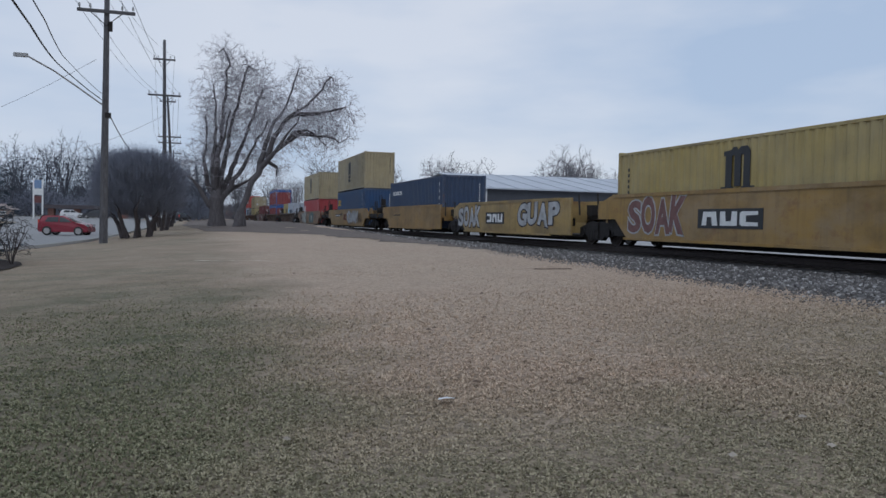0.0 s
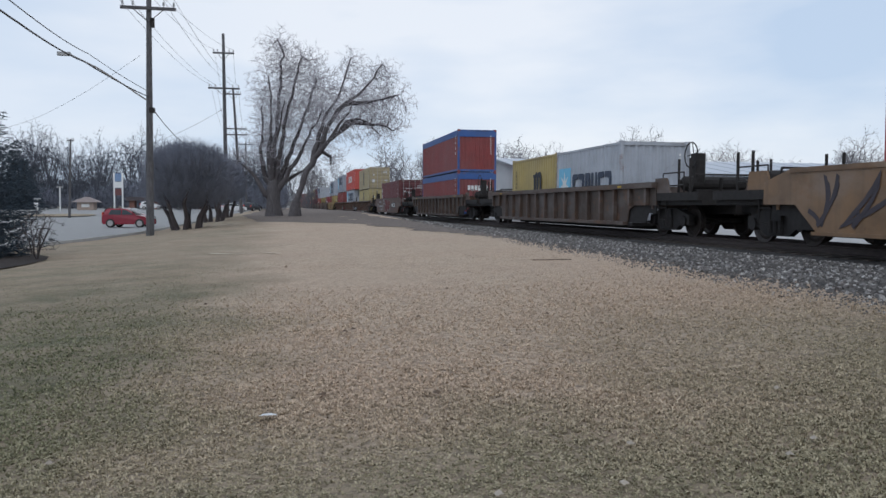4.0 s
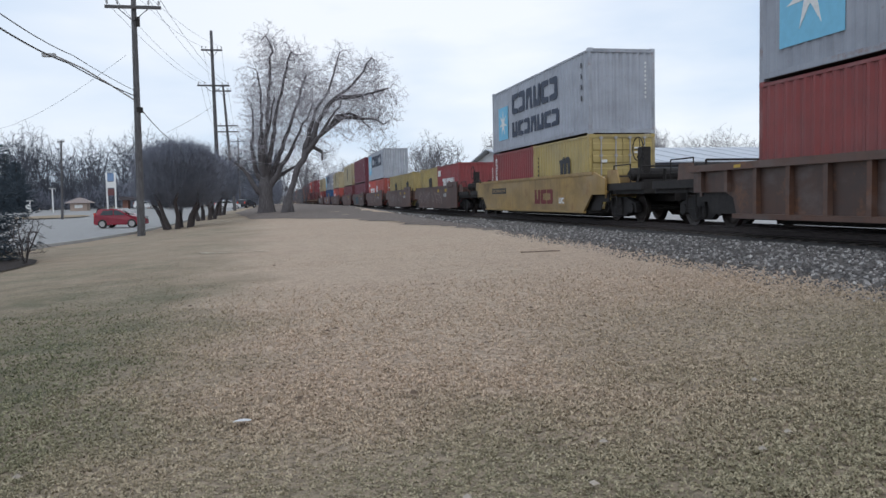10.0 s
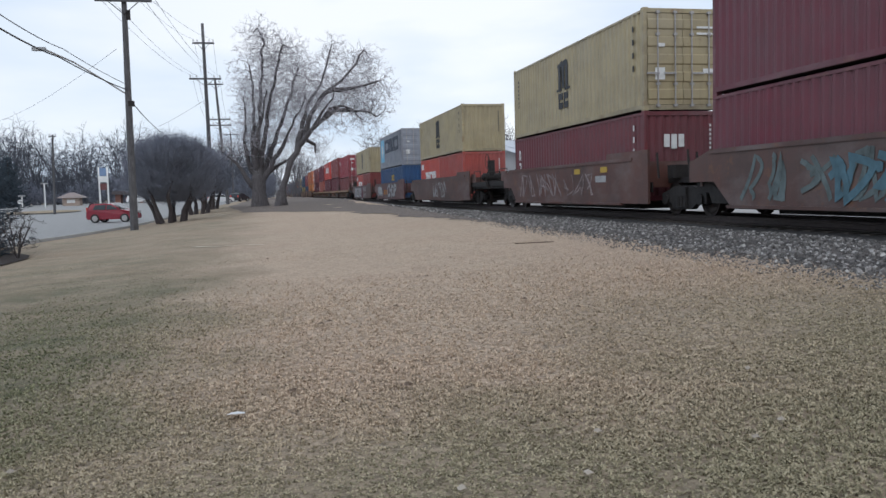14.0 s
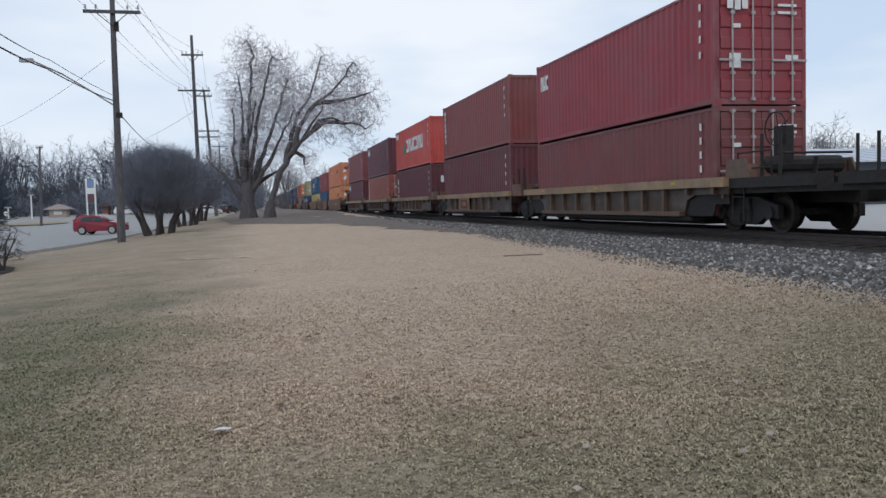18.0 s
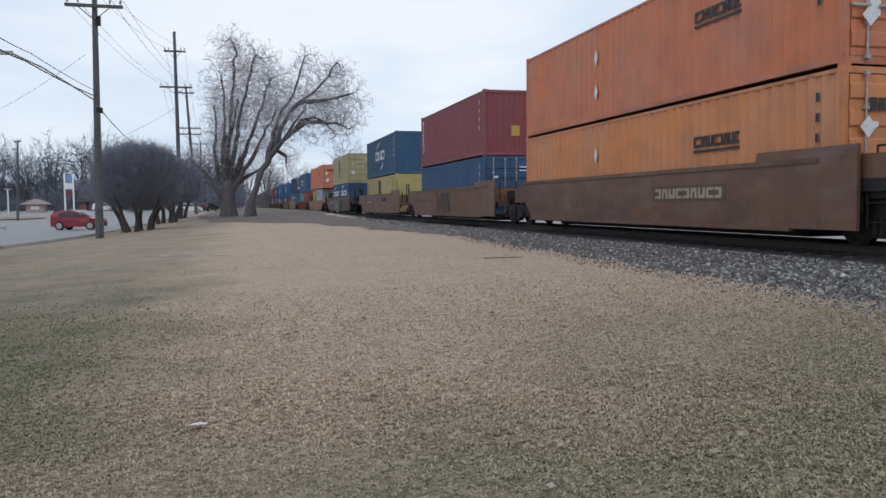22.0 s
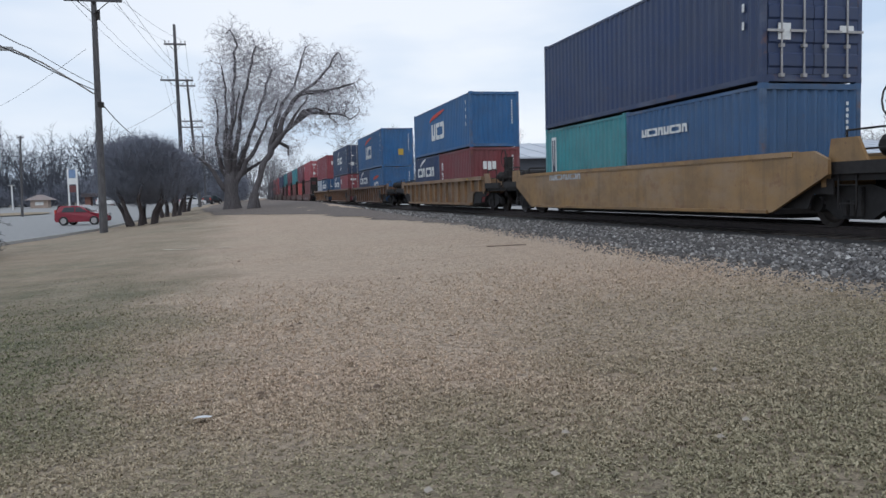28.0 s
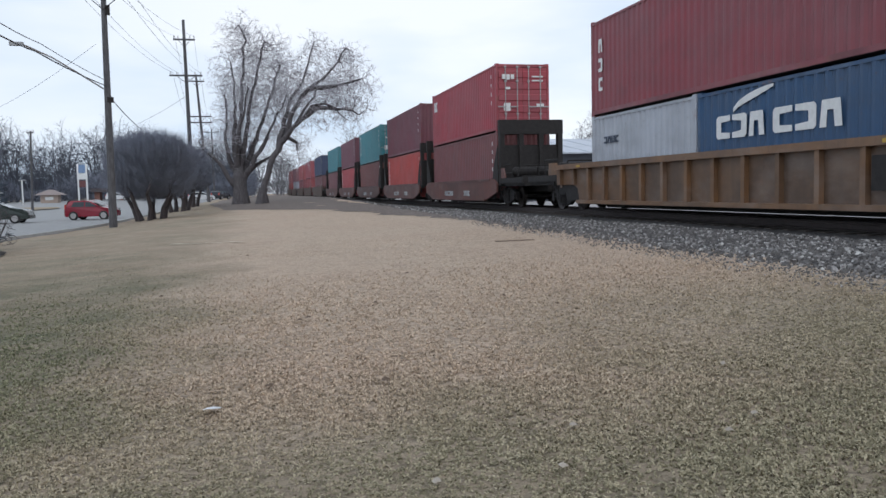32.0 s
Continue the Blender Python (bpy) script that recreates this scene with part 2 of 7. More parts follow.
# ---- mesh helpers ----
class Shape:
    """Collects vertices and faces, then makes one mesh."""

    def __init__(self):
        self.v, self.f = [], []

    def quad(self, pts):
        k = len(self.v)
        self.v += [tuple(p) for p in pts]
        self.f.append(tuple(range(k, k + len(pts))))
        return self

    def box(self, x0, x1, y0, y1, z0, z1, e=0.0):
        """A box; e chamfers its upright edges."""
        if e:
            ring = [(x0 + e, y0), (x1 - e, y0), (x1, y0 + e), (x1, y1 - e), (x1 - e, y1), (x0 + e, y1), (x0, y1 - e), (x0, y0 + e)]
        else:
            ring = [(x0, y0), (x1, y0), (x1, y1), (x0, y1)]
        k, n = len(self.v), len(ring)
        self.v += [(a, b, z0) for a, b in ring] + [(a, b, z1) for a, b in ring]
        self.f.append(tuple(range(k + n - 1, k - 1, -1)))
        self.f.append(tuple(range(k + n, k + 2 * n)))
        for i in range(n):
            j = (i + 1) % n
            self.f.append((k + i, k + j, k + n + j, k + n + i))
        return self

    def prism(self, ring, x0, x1):
        """A ring of (y, z) swept from x0 to x1."""
        k, n = len(self.v), len(ring)
        self.v += [(x0, a, b) for a, b in ring] + [(x1, a, b) for a, b in ring]
        self.f.append(tuple(range(k + n - 1, k - 1, -1)))
        self.f.append(tuple(range(k + n, k + 2 * n)))
        for i in range(n):
            j = (i + 1) % n
            self.f.append((k + i, k + j, k + n + j, k + n + i))
        return self

    def tube(self, p, q, r0, r1=None, n=6, caps=True):
        r1 = r0 if r1 is None else r1
        p, q = Vector(p), Vector(q)
        d = (q - p).normalized()
        u = d.cross(Vector((0, 0, 1) if abs(d.z) < 0.9 else (1, 0, 0))).normalized()
        w = d.cross(u)
        k = len(self.v)
        for c, r in ((p, r0), (q, r1)):
            for i in range(n):
                a = 2 * math.pi * i / n
                self.v.append(tuple(c + u * (r * math.cos(a)) + w * (r * math.sin(a))))
        for i in range(n):
            j = (i + 1) % n
            self.f.append((k + i, k + j, k + n + j, k + n + i))
        if caps:
            self.f.append(tuple(range(k + n - 1, k - 1, -1)))
            self.f.append(tuple(range(k + n, k + 2 * n)))
        return self

    def mesh(self, name, material, smooth=False):
        m = bpy.data.meshes.new(name)
        m.from_pydata(self.v, [], self.f)
        if material:
            m.materials.append(material)
        if smooth:
            m.polygons.foreach_set("use_smooth", [True] * len(m.polygons))
        m.update()
        return m


CACHE = {}


def kept(key, build):
    if key not in CACHE:
        CACHE[key] = build()
    return CACHE[key]


def part(name, mesh, parent, at=(0, 0, 0), label="", turn=0):
    ob = new(name, mesh)
    ob.parent = parent
    ob.matrix_basis = pose(*at, 0, 0, turn)
    if label:
        ob["label"] = label
    return ob


def thing(name, label, category, group="", kind="", m=None):
    ob = tagged(new(name), label, category, group, kind)
    ob.matrix_basis = m or Matrix()
    return ob


# ---- ground ----
TRACK_X, RAIL_Z = 11.87, 0.78


def clampf(v, a, b):
    return max(a, min(b, v))


def step(a, b, v):
    k = clampf((v - a) / (b - a), 0, 1)
    return k * k * (3 - 2 * k)


def ground_z(x, y):
    """The lawn climbs gently to the track and away from the camera; the paved side lies lower."""
    right = 0.04 * clampf(x, -9, 7) + 0.0125 * clampf(y, -20, 70)
    w = step(-9.5, -3.0, x + 0.02 * max(0, y - 40))
    z = right * w + (1 - w) * (0.0 + 0.9 * step(95, 165, y) - 0.12 * step(36, 10, y))
    bed = step(6.6, 9.5, x) * step(17.5, 14.2, x)
    z = z * (1 - bed) + bed * (RAIL_Z - 0.26)
    if x > 14.2:
        k = step(14.2, 17.5, x)
        z = (RAIL_Z - 0.26) * (1 - k) + 0.55 * k
    return z


def spread(a, b, n, p=1.0):
    return [a + (b - a) * (i / n) ** p for i in range(n + 1)]


def ground():
    xs = [-900, -400, -200, -120, -80, -60, -45] + spread(-35, -13, 11) + spread(-12, 18, 75) + [20, 24, 30, 40, 60, 90, 140, 250, 500, 900]
    ys = [-300, -120, -60, -30, -15] + spread(-10, 80, 100) + spread(84, 200, 29) + [230, 270, 330, 420, 600, 1000, 2500]
    s = Shape()
    for y in ys:
        for x in xs:
            z = ground_z(x, y) + (0.018 * noise.noise((x * 0.35, y * 0.35, 0)) if abs(x) < 30 and y < 80 else 0)
            s.v.append((x, y, z))
    w = len(xs)
    for j in range(len(ys) - 1):
        for i in range(w - 1):
            a = j * w + i
            s.f.append((a, a + 1, a + w + 1, a + w))
    ob = new("ground", s.mesh("ground", GRASS, True))
    tagged(ob, "dormant straw-coloured lawn with greenish patches", "lawn", kind="structure")


def road_edge(y):
    """The x at which the lawn ends and the paving begins."""
    return -9.6 + (y - 30) * 0.145 if y < 45 else -7.4 + (y - 45) * 0.075 if y < 75 else -5.15


def road():
    s = Shape()
    ys = spread(14, 90, 50) + spread(92, 240, 30)
    xs = [0.0, 0.8, 2, 4, 7, 11, 16, 22, 30, 42, 60, 90, 130]
    for y in ys:
        for k in xs:
            x = road_edge(y) - k
            s.v.append((x, y, ground_z(x, y) + 0.03))
    w = len(xs)
    for j in range(len(ys) - 1):
        for i in range(w - 1):
            a = j * w + i
            s.f.append((a + 1, a, a + w, a + w + 1))
    tagged(new("road", s.mesh("road", ASPHALT, True)), "pale grey asphalt parking apron and street", "road", kind="structure")


def kerb():
    """A low concrete kerb between the lawn and the paving."""
    s = Shape()
    ys = spread(14, 90, 76)
    for y in ys:
        x = road_edge(y)
        z = ground_z(x, y)
        s.v += [(x + 0.02, y, z - 0.05), (x + 0.02, y, z + 0.13), (x + 0.17, y, z + 0.13), (x + 0.19, y, z - 0.05)]
    for j in range(len(ys) - 1):
        a = 4 * j
        s.f += [(a, a + 1, a + 5, a + 4), (a + 1, a + 2, a + 6, a + 5), (a + 2, a + 3, a + 7, a + 6)]
    tagged(new("kerb", s.mesh("kerb", CONCRETE)), "low worn concrete kerb between lawn and paving", "kerb", kind="structure")


# ---- track ----
def track():
    for x in (-0.7525, 0.7525):
        ring = [(-0.075, 0), (0.075, 0), (0.075, 0.02), (0.012, 0.035), (0.012, 0.13), (0.036, 0.14), (0.036, 0.172), (-0.036, 0.172), (-0.036, 0.14), (-0.012, 0.13), (-0.012, 0.035), (-0.075, 0.02)]
        s = Shape()
        k, n = 0, len(ring)
        for y in (-60, 700):
            s.v += [(TRACK_X + x + a, y, RAIL_Z - 0.172 + b) for a, b in ring]
        for i in range(n):
            j = (i + 1) % n
            s.f.append((i, j, n + j, n + i))
        tagged(new("rail", s.mesh("rail", RAIL_STEEL)), "rusty steel rail with a worn head", "rail", "rails of the track", "structure")
    bed = Shape()
    ys = spread(-60, 120, 90) + [160, 220, 300, 420, 700]
    prof = [(-4.85, 0.0), (-4.2, 0.10), (-3.1, 0.20), (-2.1, 0.275), (-1.3, 0.30), (1.3, 0.30), (2.1, 0.275), (3.6, 0.15), (5.6, 0.0)]
    for y in ys:
        for dx, h in prof:
            x = TRACK_X + dx
            wob = 0.25 * noise.noise((y * 0.25, 3.1, 0)) if dx < -4.5 else 0.0
            if dx < -4.5:
                z = ground_z(x + wob, y) - 0.05
            else:
                z = RAIL_Z - 0.52 + h * 1.0 + 0.03 * noise.noise((x * 1.3, y * 1.3, 5.0))
            bed.v.append((x + wob, y, max(z, ground_z(x + wob, y) + (0.012 if dx > -4.5 else -0.05))))
    w = len(prof)
    for j in range(len(ys) - 1):
        for i in range(w - 1):
            a = j * w + i
            bed.f.append((a, a + 1, a + w + 1, a + w))
    global BED
    BED = tagged(new("ballast", bed.mesh("ballast", GRAVEL, True)), "grey crushed stone track ballast", "ballast", kind="structure")


def bed_z(x, y):
    dx = x - TRACK_X
    prof = [(-4.85, 0.0), (-4.2, 0.10), (-3.1, 0.20), (-2.1, 0.275), (-1.3, 0.30), (1.3, 0.30)]
    h = 0.0
    for (a, p), (b, q) in zip(prof, prof[1:]):
        if a <= dx <= b:
            h = p + (q - p) * (dx - a) / (b - a)
    return max(RAIL_Z - 0.52 + h, ground_z(x, y))


def stone_shader():
    m, n, l, b = shader("crushed_stone", 0.9)
    g = n.new("ShaderNodeNewGeometry")
    r = n.new("ShaderNodeValToRGB")
    e = r.color_ramp.elements
    e[0].position, e[0].color = 0.0, (0.045, 0.042, 0.042, 1)
    e[1].position, e[1].color = 1.0, (0.68, 0.65, 0.61, 1)
    k = e.new(0.66)
    k.color = (0.15, 0.143, 0.138, 1)
    l.new(g.outputs["Random Per Island"], r.inputs["Fac"])
    f = noise_fac(n, l, 18.0, 0.3, 0.7)
    l.new(mixed(n, l, f, r.outputs["Color"], (0.15, 0.135, 0.125)), b.inputs["Base Color"])
    r.color_ramp.interpolation = "LINEAR"
    return m


def stones():
    rnd = random.Random(5)
    m = stone_shader()
    v, f = [], []
    cube = [(-1, -1, -1), (1, -1, -1), (1, 1, -1), (-1, 1, -1), (-1, -1, 1), (1, -1, 1), (1, 1, 1), (-1, 1, 1)]
    faces = [(3, 2, 1, 0), (4, 5, 6, 7), (0, 1, 5, 4), (1, 2, 6, 5), (2, 3, 7, 6), (3, 0, 4, 7)]
    for i in range(36000):
        y = 5 + 52 * rnd.random() ** 1.5
        x = 6.95 + 0.25 * noise.noise((y * 0.25, 3.1, 0)) + 0.3 * step(14, 8, y) + 3.0 * rnd.random() ** 0.9
        r = rnd.uniform(0.013, 0.036) * (1.4 if y > 30 else 1.0)
        if i > 27500:
            x, y, r = 6.4 + 0.25 * noise.noise((y * 0.25, 3.1, 0)) + 1.3 * rnd.random() ** 0.7, 5 + 34 * rnd.random() ** 1.3, rnd.uniform(0.006, 0.015)
        elif x < 7.6 and rnd.random() < 1.1 * (7.6 - x):
            continue
        q = Euler((rnd.uniform(0, 6), rnd.uniform(0, 6), rnd.uniform(0, 6))).to_matrix()
        k = len(v)
        sc = (r * rnd.uniform(0.7, 1.35), r * rnd.uniform(0.7, 1.3), r * rnd.uniform(0.5, 0.95))
        z = bed_z(x, y) + r * 0.35
        for c in cube:
            p = q @ Vector((c[0] * sc[0] * rnd.uniform(0.6, 1.1), c[1] * sc[1] * rnd.uniform(0.6, 1.1), c[2] * sc[2] * rnd.uniform(0.6, 1.1)))
            v.append((x + p.x, y + p.y, z + p.z))
        f += [tuple(k + a for a in t) for t in faces]
    s = Shape()
    s.v, s.f = v, f
    tagged(new("ballast_stones", s.mesh("ballast_stones", m)), "loose grey and pale crushed ballast stones", "stones", kind="stuff")
    # dark sheet round the rails: oil stain with under-train shade painted in
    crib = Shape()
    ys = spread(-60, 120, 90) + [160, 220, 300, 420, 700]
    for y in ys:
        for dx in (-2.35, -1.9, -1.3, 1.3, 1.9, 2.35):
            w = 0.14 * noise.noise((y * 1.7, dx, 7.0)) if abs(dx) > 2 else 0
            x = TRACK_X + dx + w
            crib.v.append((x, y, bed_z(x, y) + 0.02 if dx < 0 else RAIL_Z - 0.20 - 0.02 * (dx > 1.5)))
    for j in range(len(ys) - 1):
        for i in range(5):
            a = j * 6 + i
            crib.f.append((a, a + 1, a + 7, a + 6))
    tagged(new("oily_ballast", crib.mesh("oily_ballast", plain("oily_ballast", (0.040, 0.036, 0.034), 0.9, 0, 20.0, 0.6, 1.0), True)), "dark ballast between and beside the rails, oil-stained and with shade painted in", "ballast", kind="structure")


def sleepers():
    m = kept("sleeper", lambda: Shape().box(-1.3, 1.3, -0.115, 0.115, -0.17, 0, 0.012).mesh("sleeper", TIE_WOOD))
    for i in range(150):
        o = new("sleeper", m)
        o.parent = BED
        o.matrix_basis = pose(TRACK_X, 2 + i * 0.53, RAIL_Z - 0.172, 0, 0, 0.6 * math.sin(i * 7.3))
    s = Shape()
    for i in range(420):
        y = 2 + 150 * 0.53 + i * 0.53
        s.box(TRACK_X - 1.3, TRACK_X + 1.3, y - 0.115, y + 0.115, RAIL_Z - 0.34, RAIL_Z - 0.172)
    tagged(new("far_sleepers", s.mesh("far_sleepers", TIE_WOOD)), "dark wooden railway sleepers far along the track", "sleepers", kind="stuff")


# ---- containers ----
FLOOR = 0.35  # container floor above the rail
STD, HI = 2.591, 2.896


def corrugated(length, height, pitch, depth, lie="y"):
    """A trapezoid-corrugated sheet in the plane x = 0, ribs upright, waves along y."""
    s = Shape()
    n = max(4, int(round(length / pitch)))
    p = length / n
    pts = []
    for i in range(n):
        y = -length / 2 + i * p
        pts += [(y, 0.0), (y + p * 0.26, 0.0), (y + p * 0.5, depth), (y + p * 0.76, depth)]
    pts.append((length / 2, 0.0))
    for y, x in pts:
        s.v += [(x, y, 0.0), (x, y, height)]
    for i in range(len(pts) - 1):
        a = 2 * i
        s.f.append((a, a + 1, a + 3, a + 2))
    return s


def box_frame(L, H, W, mat):
    def build():
        s = Shape()
        w, l = W / 2, L / 2
        for sx in (-1, 1):
            x0, x1 = sorted((sx * w, sx * (w - 0.07)))
            s.box(x0, x1, -l + 0.1, l - 0.1, 0.05, 0.17)
            s.box(x0, x1, -l + 0.1, l - 0.1, H - 0.11, H - 0.045)
            for sy in (-1, 1):
                y0, y1 = sorted((sy * l, sy * (l - 0.12)))
                xa, xb = sorted((sx * w, sx * (w - 0.12)))
                s.box(xa, xb, y0, y1, 0.11, H - 0.11, 0.015)
        for sy in (-1, 1):
            y0, y1 = sorted((sy * l, sy * (l - 0.09)))
            s.box(-w + 0.1, w - 0.1, y0, y1, 0.02, 0.16)
            s.box(-w + 0.1, w - 0.1, y0, y1, H - 0.14, H - 0.02)
        return s.mesh("frame", mat)
    return kept(("frame", L, H, W, mat.name), build)


def door_leaf(H, W, mat):
    def build():
        s = Shape()
        w = W / 2 - 0.13
        ring = [(0.0, 0.17), (-0.045, 0.17)]
        for k in range(5):
            z, d = 0.30 + k * (H - 0.62) / 4.6, (H - 0.62) / 4.6
            ring += [(-0.045, z), (-0.075, z + 0.08 * d), (-0.075, z + 0.55 * d), (-0.045, z + 0.63 * d)]
        s.prism(ring + [(-0.045, H - 0.16), (0.0, H - 0.16)], 0.008, w)
        return s.mesh("door", mat)
    return kept(("leaf", H, W, mat.name), build)


def lock_bar(H):
    def build():
        s = Shape().tube((0, 0, 0.10), (0, 0, H - 0.09), 0.022, n=6)
        for z in (0.14, 0.75, H - 0.75, H - 0.14):
            s.box(-0.05, 0.05, -0.035, 0.05, z - 0.035, z + 0.035)
        s.box(-0.02, 0.36, -0.05, -0.02, 1.02, 1.07)
        return s.mesh("locking_bar", GALV)
    return kept(("bar", H), build)


def casting(mat):
    return kept(("casting", mat.name), lambda: Shape().box(-0.085, 0.085, -0.09, 0.09, 0, 0.118, 0.015).mesh("corner_casting", mat))


def slab(parent, mat, pts, x, name="marking", d=0.012):
    """A flat painted shape on the near side: pts are (a, z), a counted from the far end."""
    s = Shape().prism(pts, x, x - d)
    return part(name, s.mesh(name, mat), parent)


def letters(parent, mat, x, y0, y1, z0, z1, n, seed=1, name="lettering", d=0.01):
    """A name as a row of plain upright blocks of its size and colour, each with a wedge cut out. y0 is the left end as seen from the lawn."""
    p = (y1 - y0) / n
    h = z1 - z0
    for i in range(n):
        a, b = y0 + p * (i + 0.07), y0 + p * (i + 0.93)
        at = lambda u, v: (a + (b - a) * u, z0 + h * v)
        k = (i * 5 + seed * 3) % 4
        if k == 0:
            ring = [at(0, 0), at(0.30, 0), at(0.33, 0.62), at(0.62, 0.62), at(0.68, 0), at(1, 0), at(0.90, 1), at(0.10, 1)]
        elif k == 1:
            ring = [at(0, 0), at(1, 0), at(1, 1), at(0.70, 1), at(0.66, 0.32), at(0.34, 0.32), at(0.30, 1), at(0, 1)]
        elif k == 2:
            ring = [at(0, 0.12), at(0.12, 0), at(1, 0), at(1, 0.24), at(0.34, 0.28), at(0.34, 0.72), at(1, 0.76), at(1, 1), at(0.12, 1), at(0, 0.88)]
        else:
            ring = [at(0, 0), at(0.88, 0), at(1, 0.12), at(1, 0.9), at(0.88, 1), at(0, 1), at(0, 0.76), at(0.64, 0.70), at(0.64, 0.30), at(0, 0.24)]
        part(name, Shape().prism(ring, x, x - d).mesh(name, mat), parent)


def end_letters(parent, mat, y, x0, x1, z0, z1, n, solid=False):
    p = (x1 - x0) / n
    for i in range(n):
        s = Shape()
        a, b = x0 + p * (i + 0.1), x0 + p * (i + 0.88)
        s.box(a, b, y - 0.01, y, z0 + (0 if solid or i % 2 else 0.12 * (z1 - z0)), z1)
        part("end_lettering", s.mesh("end_lettering", mat), parent)


def star(parent, x, yc, zc, size):
    h = size / 2
    slab(parent, SKYB, [(yc + h, zc - h), (yc - h, zc - h), (yc - h, zc + h), (yc + h, zc + h)], x, "emblem_field", 0.008)
    pts = []
    for i in range(14):
        r = h * (0.78 if i % 2 == 0 else 0.25)
        a = math.pi / 2 + math.pi * i / 7
        pts.append((yc + r * math.cos(a), zc + r * math.sin(a)))
    slab(parent, WHITE, pts, x - 0.008, "emblem", 0.008)


def three_bars(parent, x, yc, zc, s, below=True):
    """A dark three-legged shape with arched tops and feet, two dark blocks under it."""
    def piece(pts, d=0.0, name="emblem_stroke"):
        part(name, Shape().prism(pts, x - d, x - d - 0.01).mesh(name, BLACKP), parent)
    for i in (-1, 0, 1):
        y = yc - i * s * 0.40
        w = s * 0.14
        piece([(y - w, zc - s * 0.52), (y + w, zc - s * 0.52), (y + w, zc + s * 0.36), (y - w, zc + s * 0.36)])
    piece([(yc - s * 0.54, zc + s * 0.36), (yc + s * 0.62, zc + s * 0.36), (yc + s * 0.62, zc + s * 0.50), (yc + s * 0.30, zc + s * 0.52), (yc + s * 0.20, zc + s * 0.60), (yc + s * 0.06, zc + s * 0.60), (yc, zc + s * 0.50), (yc - s * 0.14, zc + s * 0.60), (yc - s * 0.40, zc + s * 0.60), (yc - s * 0.54, zc + s * 0.46)], 0.001)
    for i in (-1, 1):
        y = yc - i * s * 0.46
        piece([(y - s * 0.28, zc - s * 0.62), (y + s * 0.28, zc - s * 0.62), (y + s * 0.28, zc - s * 0.52), (y - s * 0.28, zc - s * 0.52)], 0.001)
    if below:
        for i in (-1, 1):
            y, w, t = yc - i * s * 0.30, s * 0.24, s * 0.12
            part("emblem_block", Shape().prism([(y - w, zc - s * 1.35), (y + w, zc - s * 1.35), (y + w, zc - s * 0.72), (y - w, zc - s * 0.72), (y - w, zc - s * 0.98), (y + w - t, zc - s * 0.98), (y + w - t, zc - s * 1.10), (y - w, zc - s * 1.10)], x, x - 0.01).mesh("emblem_block", BLACKP), parent)


def swoosh(parent, mat, x, y0, y1, z0, z1, t=0.16):
    """A curved stroke from (y0, z0) to (y1, z1)."""
    up, dn = [], []
    for i in range(9):
        k = i / 8
        y = y0 + (y1 - y0) * k
        z = z0 + (z1 - z0) * (k ** 0.6)
        w = t * (0.25 + 0.75 * math.sin(math.pi * min(1, 0.15 + 0.8 * k)))
        up.append((y, z + w / 2))
        dn.append((y, z - w / 2))
    slab(parent, mat, dn + up[::-1], x, "emblem_stroke")


